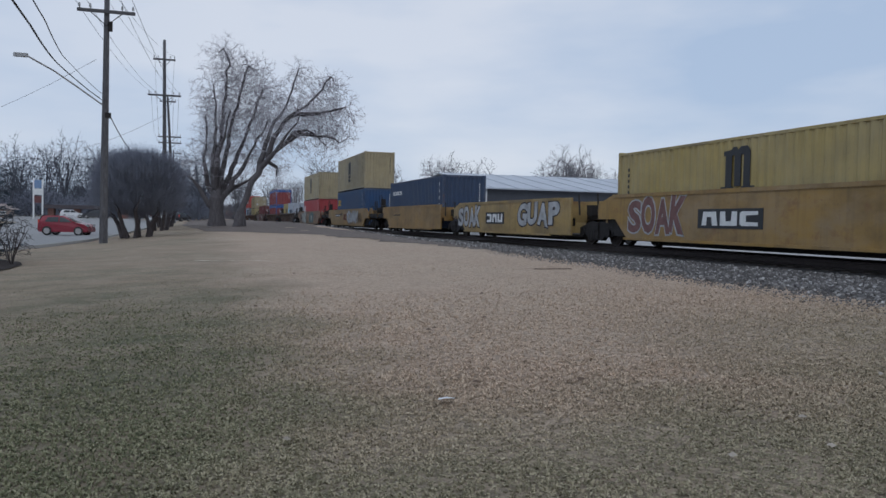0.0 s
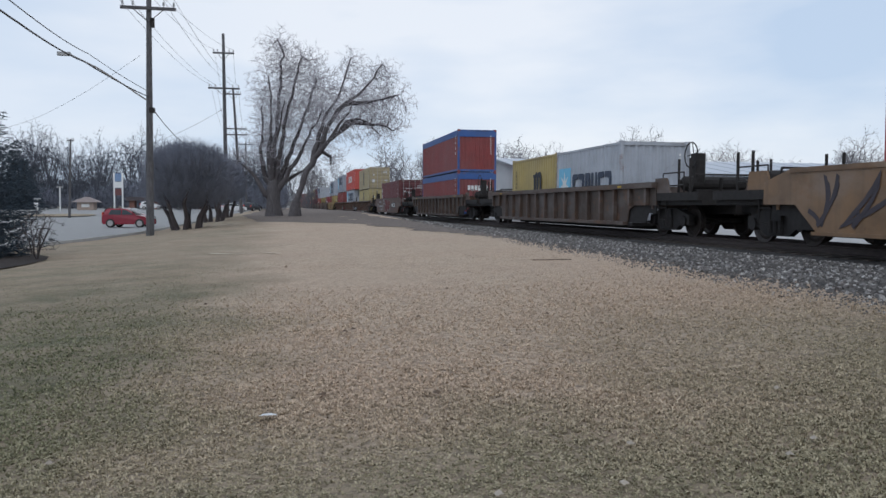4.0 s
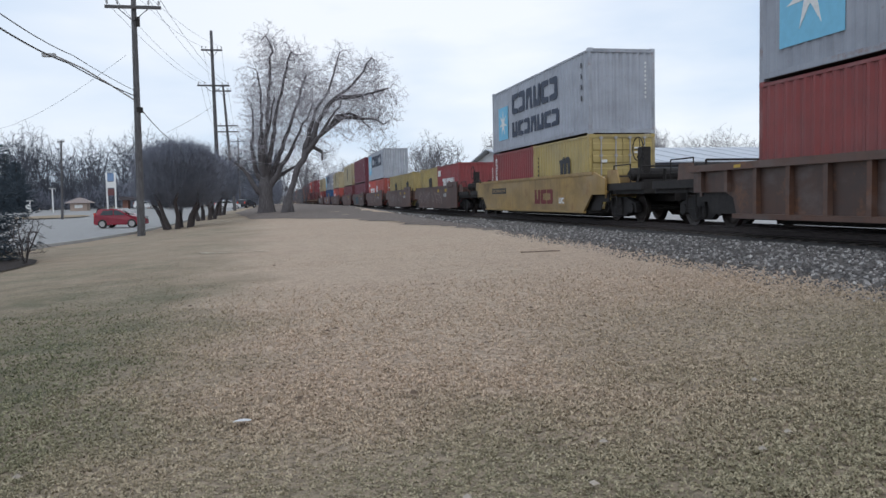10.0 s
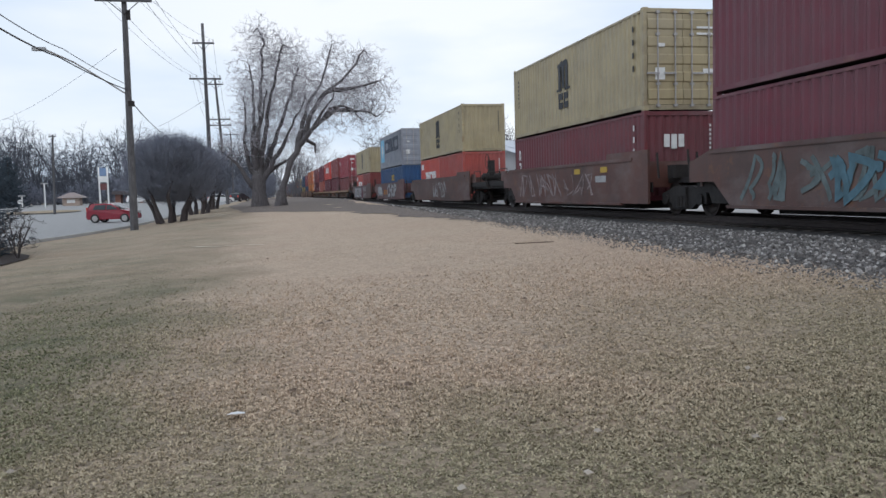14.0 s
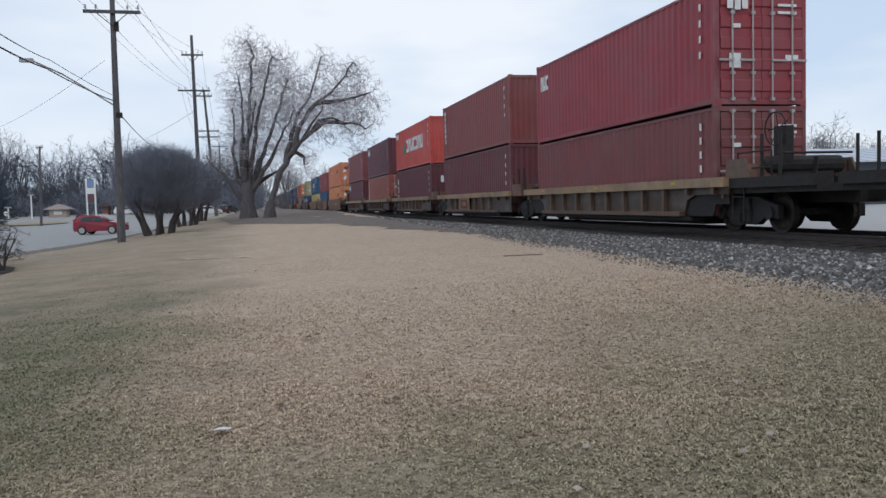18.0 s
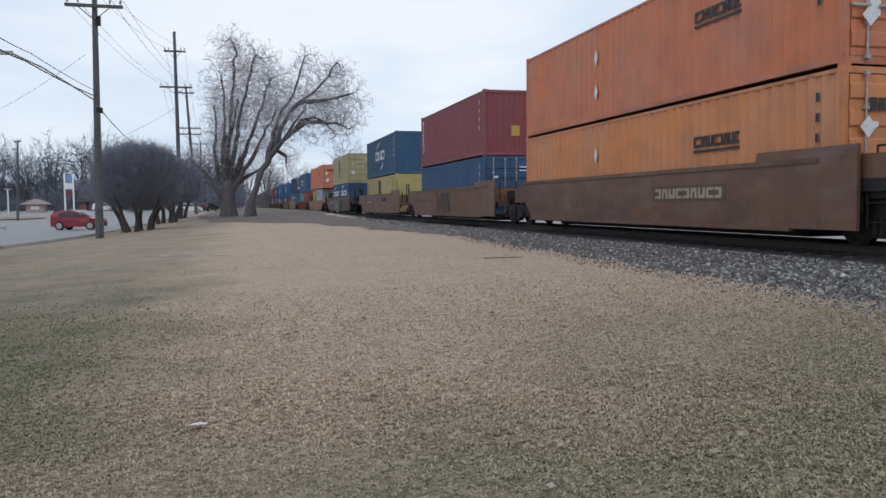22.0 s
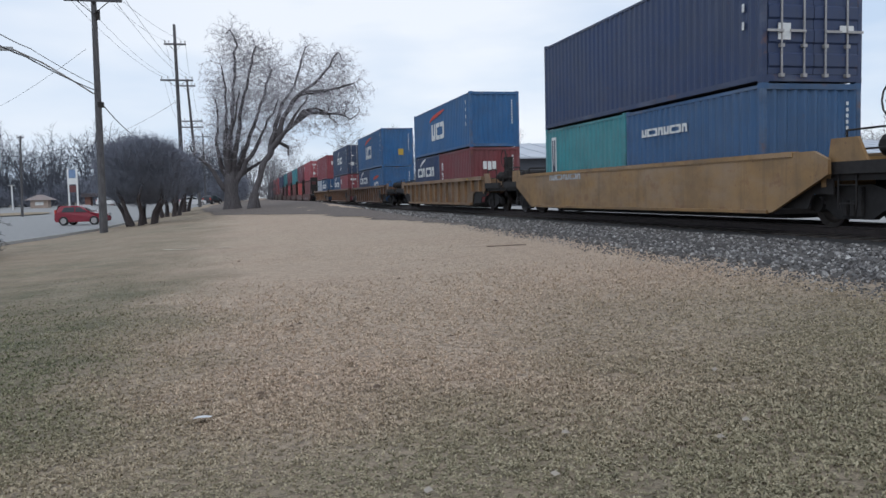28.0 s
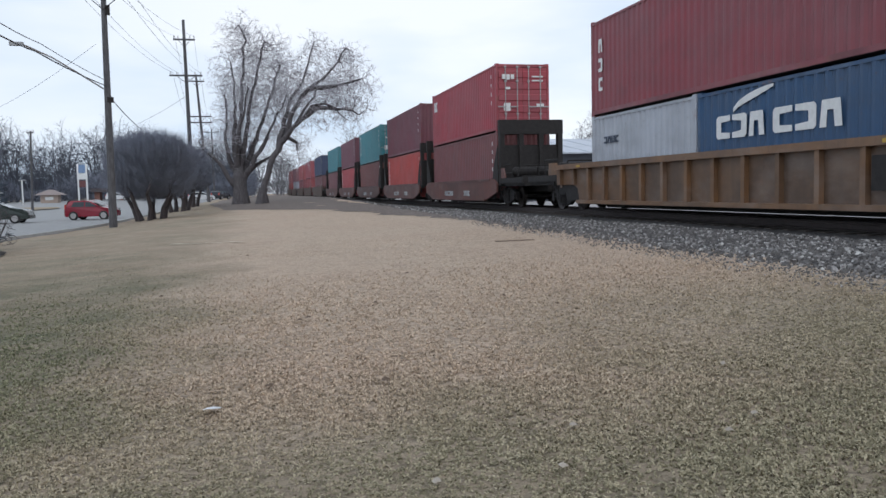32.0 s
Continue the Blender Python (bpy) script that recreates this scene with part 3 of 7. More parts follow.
def mark(c, kind, L, H, W):
    x = -W / 2 - 0.004
    far = L / 2
    A = lambda a: far - a
    if kind in ("m", "msc"):
        if L < 7:
            three_bars(c, x, A(L * 0.62), H * 0.52, 0.95, False)
        else:
            three_bars(c, x, A(5.87), H * (0.657 if kind == "msc" else 0.69), 0.87, kind == "msc")
        for i in range(7):
            z = H - 0.62 - 0.17 * i
            slab(c, BLACKP, [(A(0.64), z), (A(0.72), z), (A(0.72), z + 0.10), (A(0.64), z + 0.10)], x, "code_mark", 0.008)
    elif kind == "star":
        star(c, x, A(1.75), H * 0.55, 2.0)
        letters(c, NAVY, x, A(3.15), A(10.7), H * 0.46, H * 0.85, 6, 2)
    elif kind == "star20":
        star(c, x, A(0.95), H * 0.50, 1.25)
        letters(c, NAVY, x, A(1.75), A(5.4), H * 0.34, H * 0.64, 6, 2)
    elif kind == "sealand":
        star(c, x, A(1.85), H * 0.45, 1.5)
        letters(c, NAVY, x, A(3.2), A(9.2), H * 0.54, H * 0.84, 6, 2)
        letters(c, NAVY, x, A(3.2), A(9.3), H * 0.20, H * 0.42, 7, 3)
    elif kind == "hy":
        slab(c, GREENP, [(A(3.1), H * 0.40), (A(4.1), H * 0.40), (A(3.6), H * 0.66)], x, "emblem")
        letters(c, WHITE, x, A(4.3), A(10.0), H * 0.40, H * 0.70, 7, 5)
        slab(c, WHITE, [(A(0.4), H * 0.80), (A(1.25), H * 0.80), (A(1.25), H * 0.92), (A(0.4), H * 0.92)], x, "decal")
    elif kind == "hy20":
        slab(c, GREENP, [(A(1.0), H * 0.36), (A(1.6), H * 0.36), (A(1.3), H * 0.5)], x, "emblem")
        letters(c, WHITE, x, A(1.6), A(5.0), H * 0.42, H * 0.67, 7, 5)
        slab(c, WHITE, [(A(0.3), H * 0.74), (A(1.1), H * 0.74), (A(1.1), H * 0.88), (A(0.3), H * 0.88)], x, "decal")
    elif kind == "cma":
        letters(c, WHITE, x, A(4.2), A(5.9), H * 0.42, H * 0.65, 3, 6)
        letters(c, WHITE, x, A(6.15), A(8.05), H * 0.42, H * 0.65, 3, 7)
        swoosh(c, WHITE, x, A(4.8), A(6.1), H * 0.68, H * 0.88)
        swoosh(c, WHITE, x, A(7.5), A(6.3), H * 0.36, H * 0.18)
    elif kind == "cma20":
        letters(c, WHITE, x, A(0.8), A(2.65), H * 0.555, H * 0.755, 3, 6)
        letters(c, WHITE, x, A(2.85), A(4.95), H * 0.555, H * 0.755, 3, 6)
        swoosh(c, WHITE, x, A(1.5), A(2.9), H * 0.79, H * 0.94)
    elif kind == "apl":
        letters(c, WHITE, x, A(4.5), A(7.4), H * 0.30, H * 0.64, 3, 7)
        swoosh(c, REDP, x, A(4.2), A(7.4), H * 0.72, H * 0.86, 0.2)
    elif kind == "apl20":
        letters(c, WHITE, x, A(2.2), A(4.2), H * 0.36, H * 0.58, 3, 7)
        swoosh(c, REDP, x, A(2.0), A(4.4), H * 0.66, H * 0.75, 0.24)
    elif kind == "tex":
        for i in range(3):
            z = H * (0.72 - 0.2 * i)
            letters(c, WHITE, x, A(0.55), A(0.85), z - 0.2, z + 0.2, 1, i)
        end_letters(c, WHITE, -L / 2 - 0.003, -W * 0.26, W * 0.02, H * 0.58, H * 0.74, 3)
    elif kind == "cai":
        letters(c, WHITE, x, A(0.45), A(1.25), H * 0.66, H * 0.84, 3, 8)
        end_letters(c, WHITE, -L / 2 - 0.08, -W * 0.40, -W * 0.16, H * 0.76, H * 0.84, 3)
    elif kind == "caimid":
        letters(c, WHITE, x, A(0.45), A(1.5), H * 0.48, H * 0.74, 3, 8)
    elif kind == "seaco":
        letters(c, YELP, x, A(0.45), A(1.9), H * 0.56, H * 0.74, 5, 9)
    elif kind in ("tri", "patched"):
        for i in range(6):
            z = H * (0.86 - 0.105 * i)
            letters(c, WHITE, x, A(0.45), A(0.75), z - 0.11, z + 0.11, 1, i)
        if kind == "patched":
            for a, w, z in ((3.2, 0.75, 0.50), (5.6, 0.45, 0.46), (7.8, 0.5, 0.52)):
                slab(c, paint(92, 40, 46), [(A(a), H * z), (A(a + w), H * z), (A(a + w), H * z + 0.42), (A(a), H * z + 0.38)], x, "repair_patch", 0.006)
    elif kind == "sch":
        letters(c, BLACKP, x, A(L * 0.70), A(L * 0.70 + 1.8), H * 0.60, H * 0.69, 9, 10)
        slab(c, BLACKP, [(A(L * 0.70), H * 0.56), (A(L * 0.70 + 1.8), H * 0.56), (A(L * 0.70 + 1.8), H * 0.58), (A(L * 0.70), H * 0.58)], x, "stripe")
        end_letters(c, BLACKP, -L / 2 - 0.08, -W * 0.32, W * 0.34, H * 0.72, H * 0.80, 9, True)
        for zc in (0.62, 0.30):
            s = Shape()
            s.v += [(-W * 0.32 + 0.18 * math.cos(a), -L / 2 - 0.09, H * zc + 0.2 * math.sin(a)) for a in (0, math.pi / 2, math.pi, 1.5 * math.pi)]
            s.f.append((3, 2, 1, 0))
            part("placard", s.mesh("placard", WHITE), c)
        for i in range(2):
            y = A(L * 0.37)
            slab(c, WHITE, [(y - 0.12, H * (0.3 + 0.35 * i)), (y, H * (0.22 + 0.35 * i)), (y + 0.12, H * (0.3 + 0.35 * i)), (y, H * (0.38 + 0.35 * i))], x, "placard")
    elif kind == "box":
        slab(c, WHITE, [(A(3.6), H * 0.36), (A(7.0), H * 0.36), (A(7.0), H * 0.64), (A(3.6), H * 0.64)], x, "name_panel")
        letters(c, REDP, x - 0.012, A(3.75), A(5.1), H * 0.40, H * 0.60, 3, 3)
        letters(c, NAVY, x - 0.012, A(5.2), A(6.85), H * 0.40, H * 0.60, 3, 4)
    elif kind == "cosco":
        letters(c, NAVY, x, A(0.9), A(5.0), H * 0.26, H * 0.46, 5, 12)
        letters(c, NAVY, x, A(0.9), A(1.9), H * 0.66, H * 0.74, 4, 13)
    elif kind == "teal":
        slab(c, WHITE, [(A(0.6), H * 0.30), (A(1.0), H * 0.30), (A(1.0), H * 0.88), (A(0.6), H * 0.88)], x, "name_panel")
        letters(c, NAVY, x - 0.012, A(0.66), A(0.94), H * 0.34, H * 0.84, 1, 3)
    elif kind == "cro":
        end_letters(c, WHITE, -L / 2 - 0.003, -W * 0.25, W * 0.28, H * 0.56, H * 0.68, 6)
    elif kind == "bay":
        slab(c, GREYP, [(A(0.5), H * 0.70), (A(1.9), H * 0.70), (A(1.9), H * 0.90), (A(0.5), H * 0.90)], x, "name_panel")
        letters(c, WHITE, x - 0.012, A(0.6), A(1.8), H * 0.74, H * 0.82, 6, 3)
    elif kind == "goldn":
        letters(c, NAVY, x, A(0.9), A(3.2), H * 0.76, H * 0.81, 8, 3)
    elif kind == "gold":
        letters(c, WHITE, x, A(0.9), A(3.2), H * 0.70, H * 0.78, 8, 3)
    # owner's code and weights as small bars by the near corner and on the end
    if L > 7:
        col = BLACKP if kind in ("m", "msc", "sch", "star", "sealand") else WHITE
        for i in range(4):
            z = H * (0.84 - i * 0.13)
            part("code_mark", kept(("code", L, H, W, i, col.name), lambda: Shape().prism([(-far + 0.62, z - 0.12), (-far + 0.70, z - 0.12), (-far + 0.70, z + 0.05), (-far + 0.62, z + 0.05)], x, x - 0.008).mesh("code_mark", col)), c)


def container(label, ft, H, col, kind="", door=False, band=None, decal=False):
    """A freight container as an empty with its parts; length along y, base at z = 0."""
    L = {20: 6.058, 40: 12.192, 48: 14.63, 53: 16.154}[ft]
    W = 2.591 if ft == 53 else 2.438
    mat = paint(*col)
    c = thing("freight_container", label, "container", "containers of the train")
    sp = kept(("side", ft, H, W, mat.name), lambda: corrugated(L - 0.2, H - 0.26, 0.30 if ft != 53 else 0.36, 0.036).mesh("side_panel", mat))
    part("side_panel", sp, c, (-W / 2 + 0.006, 0, 0.165))
    part("side_panel", sp, c, (W / 2 - 0.006, 0, 0.165), turn=180)
    part("frame", box_frame(L, H, W, paint(*(band or col), dirt=0.55)), c)
    part("roof", kept(("roof", ft, W, mat.name), lambda: Shape().box(-W / 2 + 0.04, W / 2 - 0.04, -L / 2 + 0.05, L / 2 - 0.05, -0.03, 0).mesh("roof", paint(*band) if band else mat)), c, (0, 0, H - 0.03))
    part("floor", kept(("cfloor", ft, W), lambda: Shape().box(-W / 2 + 0.05, W / 2 - 0.05, -L / 2 + 0.05, L / 2 - 0.05, 0.04, 0.15).mesh("floor", UNDER)), c)
    ep = kept(("end", H, W, mat.name), lambda: corrugated(W - 0.2, H - 0.28, 0.25, 0.045).mesh("end_panel", mat))
    part("end_panel", ep, c, (0, L / 2 - 0.02, 0.155), turn=-90)
    if door:
        for side in (-1, 1):
            leaf = part("door", door_leaf(H, W, mat), c, (0, -L / 2 + 0.05, 0), turn=0)
            if side < 0:
                leaf.matrix_basis = pose(0, -L / 2 + 0.05, 0) @ Matrix.Diagonal((-1, 1, 1, 1))
            for bx in (0.26, 0.80):
                part("locking_bar", lock_bar(H), leaf, (bx * W / 2.438, -0.10, 0))
        for i, (dx, dz, w, h) in enumerate(((-0.88, 0.30, 0.3, 0.34), (-0.80, 0.62, 0.22, 0.1), (0.42, 0.80, 0.5, 0.06), (0.42, 0.74, 0.5, 0.06), (0.62, 0.36, 0.34, 0.14))):
            part("placard", kept(("placard", i, L, H), lambda: Shape().box(dx, dx + w, -L / 2 - 0.045, -L / 2 - 0.03, H * dz, H * dz + h).mesh("placard", WHITE)), c)
    else:
        part("end_panel", ep, c, (0, -L / 2 + 0.02, 0.155), turn=90)
        s = Shape()
        for k in range(9):
            s.box(W * 0.34, W * 0.34 + 0.055, -L / 2 - 0.012, -L / 2, H * (0.42 + 0.05 * k), H * (0.42 + 0.05 * k) + 0.075)
        part("code_mark", s.mesh("code_mark", WHITE if kind not in ("m", "msc") else BLACKP), c)
    if decal:
        part("decal", Shape().box(-W * 0.02, W * 0.14, -L / 2 - 0.014, -L / 2, H * 0.30, H * 0.46).mesh("decal", YELP), c, (0.1, 0, 0))
    if band:
        slab(c, paint(*band), [(L / 2 - 0.15, H - 0.42), (-L / 2 + 0.15, H - 0.42), (-L / 2 + 0.15, H - 0.1), (L / 2 - 0.15, H - 0.1)], -W / 2 + 0.003, "colour_band")
        part("colour_band", Shape().box(-W / 2 + 0.1, W / 2 - 0.1, -L / 2 - 0.006, -L / 2 + 0.02, H - 0.45, H - 0.14).mesh("colour_band", paint(*band)), c)
    for sx in (-1, 1):
        for sy in (-1, 1):
            for z in (0.0, H - 0.118):
                part("corner_casting", casting(mat), c, (sx * (W / 2 - 0.083), sy * (L / 2 - 0.088), z))
    mark(c, kind, L, H, W)
    return c


# ---- well cars ----
def wheel_mesh():
    def build():
        s = Shape()
        prof = [(0.0, 0.10), (0.0, 0.30), (0.02, 0.36), (-0.03, 0.45), (0.0, 0.45), (0.03, 0.42), (0.12, 0.415), (0.12, 0.36), (0.08, 0.30), (0.10, 0.10)]
        n = 20
        for i in range(n):
            a = 2 * math.pi * i / n
            s.v += [(x, r * math.cos(a), r * math.sin(a)) for x, r in prof]
        w = len(prof)
        for i in range(n):
            for j in range(w):
                a, b = i * w + j, i * w + (j + 1) % w
                c, d = ((i + 1) % n) * w + j, ((i + 1) % n) * w + (j + 1) % w
                s.f.append((a, b, d, c))
        return s.mesh("wheel", WHEEL)
    return kept("wheel", build)


def truck(car, y):
    def build():
        s = Shape()
        for sx in (-1, 1):
            x0, x1 = sorted((sx * 0.93, sx * 1.08))
            s.prism([(-1.15, 0.30), (-1.15, 0.58), (-0.75, 0.68), (-0.42, 0.78), (0.42, 0.78), (0.75, 0.68), (1.15, 0.58), (1.15, 0.30), (0.72, 0.34), (0.42, 0.16), (-0.42, 0.16), (-0.72, 0.34)], x0, x1)
            for yy in (-0.89, 0.89):
                s.tube((sx * 0.9, yy, 0.42), (sx * 1.14, yy, 0.42), 0.15, n=10)
            for yy in (-0.18, 0.0, 0.18):
                s.tube((sx * 1.1, yy, 0.22), (sx * 1.1, yy, 0.52), 0.07, n=8)
        s.box(-1.15, 1.15, -0.24, 0.24, 0.50, 0.74)
        for yy in (-0.89, 0.89):
            s.tube((-0.9, yy, 0.42), (0.9, yy, 0.42), 0.08, n=8)
        return s.mesh("truck_frame", UNDER)
    t = part("truck", kept("truck", build), car, (0, y, 0))
    for yy in (-0.89, 0.89):
        part("wheel", wheel_mesh(), t, (-0.78, yy, 0.42))
        part("wheel", wheel_mesh(), t, (0.78, yy, 0.42), turn=180)
    return t


def brake_stand(car, y):
    def build():
        s = Shape()
        s.tube((0, 0, 0.9), (0, 0, 2.25), 0.03, n=6)
        s.box(-0.13, 0.16, -0.20, 0.20, 1.5, 2.3, 0.05)
        ring = [(0.36 * math.cos(a), 0.36 * math.sin(a)) for a in (2 * math.pi * i / 14 for i in range(14))]
        for i in range(14):
            (a, b), (c, d) = ring[i], ring[(i + 1) % 14]
            s.tube((-0.2, a, 2.25 + b), (-0.2, c, 2.25 + d), 0.018, n=5, caps=False)
        for i in range(0, 14, 3):
            s.tube((-0.12, 0, 2.25), (-0.12, ring[i][0], 2.25 + ring[i][1]), 0.014, n=4, caps=False)
        s.tube((-0.12, 0, 2.25), (0.05, 0, 2.25), 0.03, n=6)
        return s.mesh("brake_wheel", UNDER)
    part("brake_wheel", kept("brake", build), car, (-0.55, y, 0))


def posts(car, y, mat):
    s = kept(("post", mat.name), lambda: Shape().tube((0, 0, 0.95), (0, 0, 2.12), 0.038, n=8).mesh("guide_post", UNDER))
    for x, dy in ((-1.2, 0), (-1.2, 0.62), (1.2, 0), (1.2, 0.62)):
        part("guide_post", s, car, (x, y + dy, 0))


def pieces(parent, x, y0, y1, z0, z1, n, fill, line, seed, fat=0.21):
    """A spray-painted piece: fat interlocked strokes, each over a wider dark edge; y0 is the far end."""
    rnd = random.Random(seed)
    p = (y1 - y0) / n
    h = z1 - z0
    kinds = (
        ([(0.05, 0.0), (0.0, 1.0), (0.5, 0.45), (1.0, 1.0), (0.9, 0.0)],),
        ([(0.95, 0.9), (0.35, 1.0), (0.05, 0.6), (0.1, 0.15), (0.6, 0.0), (1.0, 0.3)],),
        ([(0.1, 0.0), (0.15, 1.0)], [(0.95, 1.0), (0.2, 0.5), (1.0, 0.0)]),
        ([(0.0, 0.0), (0.45, 1.0), (0.9, 0.0)], [(0.2, 0.35), (0.75, 0.35)]),
        ([(0.9, 1.0), (0.15, 0.85), (0.2, 0.5), (0.85, 0.45), (0.9, 0.1), (0.05, 0.0)],),
    )
    for i in range(2 * n - 1):
        strokes = kinds[rnd.randrange(5)]
        flip, wide = rnd.random() < 0.5, rnd.uniform(0.7, 1.1)
        tilt, low, tall = rnd.uniform(-0.2, 0.2), rnd.uniform(0, 0.3), rnd.uniform(0.75, 1.0)
        at = lambda u, v: (y0 + p * (0.5 * i + wide * (1 - u if flip else u) + tilt * v + 0.06 * math.sin(6.0 * v + i)), z0 + h * (low + (tall - low) * v))
        for j, st in enumerate(strokes):
            pts = []
            for (a, b), (c, d) in zip(st, st[1:]):
                pts += [at(a + (c - a) * k / 4, b + (d - b) * k / 4) for k in range(4)]
            pts.append(at(*st[-1]))
            lift = 0.0012 * (i % 3) + 0.0006 * j
            edge, core = Shape(), Shape()
            ribbon(edge, x - lift, pts, fat + 0.05)
            ribbon(core, x - 0.011 - lift, pts, fat)
            part("graffiti_outline", edge.mesh("graffiti_outline", line), parent)
            part("graffiti", core.mesh("graffiti", fill), parent)


def tag_words(parent, words, x, y, z, h, step, fill, line):
    """A spray-painted word of fat leaning letters, each with an edge; y is where it starts, at the far end."""
    rnd = random.Random(len(words) * 7 + int(10 * h))
    for i, ch in enumerate(words):
        turn, grow_h = rnd.uniform(-7, 7), rnd.uniform(0.94, 1.1)
        lean = Matrix.Identity(4)
        lean[0][1] = rnd.uniform(-0.15, 0.2)
        for name, fat, dx, mat in (("graffiti_outline", 0.10, 0.003, line), ("graffiti", 0.05, 0.008, fill)):
            cu = bpy.data.curves.new("letter", "FONT")
            cu.body, cu.size, cu.offset, cu.extrude, cu.resolution_u = ch, h * 1.25, fat, 0.002, 3
            tmp = bpy.data.objects.new("letter", cu)
            scene.collection.objects.link(tmp)
            bpy.context.view_layer.update()
            me = bpy.data.meshes.new_from_object(tmp.evaluated_get(bpy.context.evaluated_depsgraph_get()))
            bpy.data.objects.remove(tmp)
            xs, ys = [v.co.x for v in me.vertices], [v.co.y for v in me.vertices]
            wide, tall = (step * 0.98, h) if fat < 0.07 else (step * 0.98 + 0.1, h + 0.1)
            if ch == "!":
                wide *= 0.5
            fit = Matrix.Diagonal((wide / (max(xs) - min(xs)), tall * grow_h / (max(ys) - min(ys)), 1, 1))
            mid = Matrix.Translation((-(max(xs) + min(xs)) / 2, -(max(ys) + min(ys)) / 2, 0))
            me.transform(Matrix.Translation((step / 2, h / 2, 0)) @ Matrix.Rotation(radians(turn), 4, "Z") @ lean @ fit @ mid)
            me.materials.clear()
            me.materials.append(mat)
            ob = part(name, me, parent)
            ob.matrix_basis = pose(x - dx - 0.0007 * (i % 2), y - step * i, z + 0.05 * ((i * 3) % 2), 90, 0, -90)


def ribbon(s, x, pts, w, closed=False):
    """A flat painted stroke through points (y, z), one connected strip."""
    if closed:
        pts = pts[:-1] if pts[0] == pts[-1] else pts
    n, o = len(pts), len(s.v)
    for i in range(n):
        (a, b), (c, d) = (pts[i - 1], pts[(i + 1) % n]) if closed or 0 < i < n - 1 else (pts[0], pts[1]) if i == 0 else (pts[-2], pts[-1])
        l = math.hypot(c - a, d - b) or 1.0
        ny, nz = -(d - b) / l * w / 2, (c - a) / l * w / 2
        y, z = pts[i]
        xi = x - 0.0003 * (0 if closed else i)
        s.v += [(xi, y + ny, z + nz), (xi, y - ny, z - nz), (xi - 0.003, y + ny, z + nz), (xi - 0.003, y - ny, z - nz)]
    for i in range(n if closed else n - 1):
        p, q = o + 4 * i, o + 4 * ((i + 1) % n)
        s.f += [(p + 2, p + 3, q + 3, q + 2), (p, p + 2, q + 2, q), (p + 3, p + 1, q + 1, q + 3)]


def scrawl(parent, x, y0, y1, z0, z1, n, mat, seed, w=0.04):
    """A hand-drawn tag of loose looping strokes."""
    rnd = random.Random(seed)
    p = (y1 - y0) / n
    for i in range(n):
        k = Shape()
        yc, h = y0 + p * (i + 0.5), z1 - z0
        pts = [(yc + p * rnd.uniform(-0.75, 0.75), z0 + h * (0.06 + 0.88 * ((j % 2) if rnd.random() < 0.55 else rnd.random()))) for j in range(6)]
        fine = []
        for (a, b), (c, d) in zip(pts, pts[1:]):
            for m in range(4):
                t = m / 4
                fine.append((a + (c - a) * t + 0.12 * p * math.sin(t * math.pi), b + (d - b) * t))
        ribbon(k, x - 0.008 * (i % 2), fine + pts[-1:], w)
        part("graffiti", k.mesh("graffiti", mat), parent)


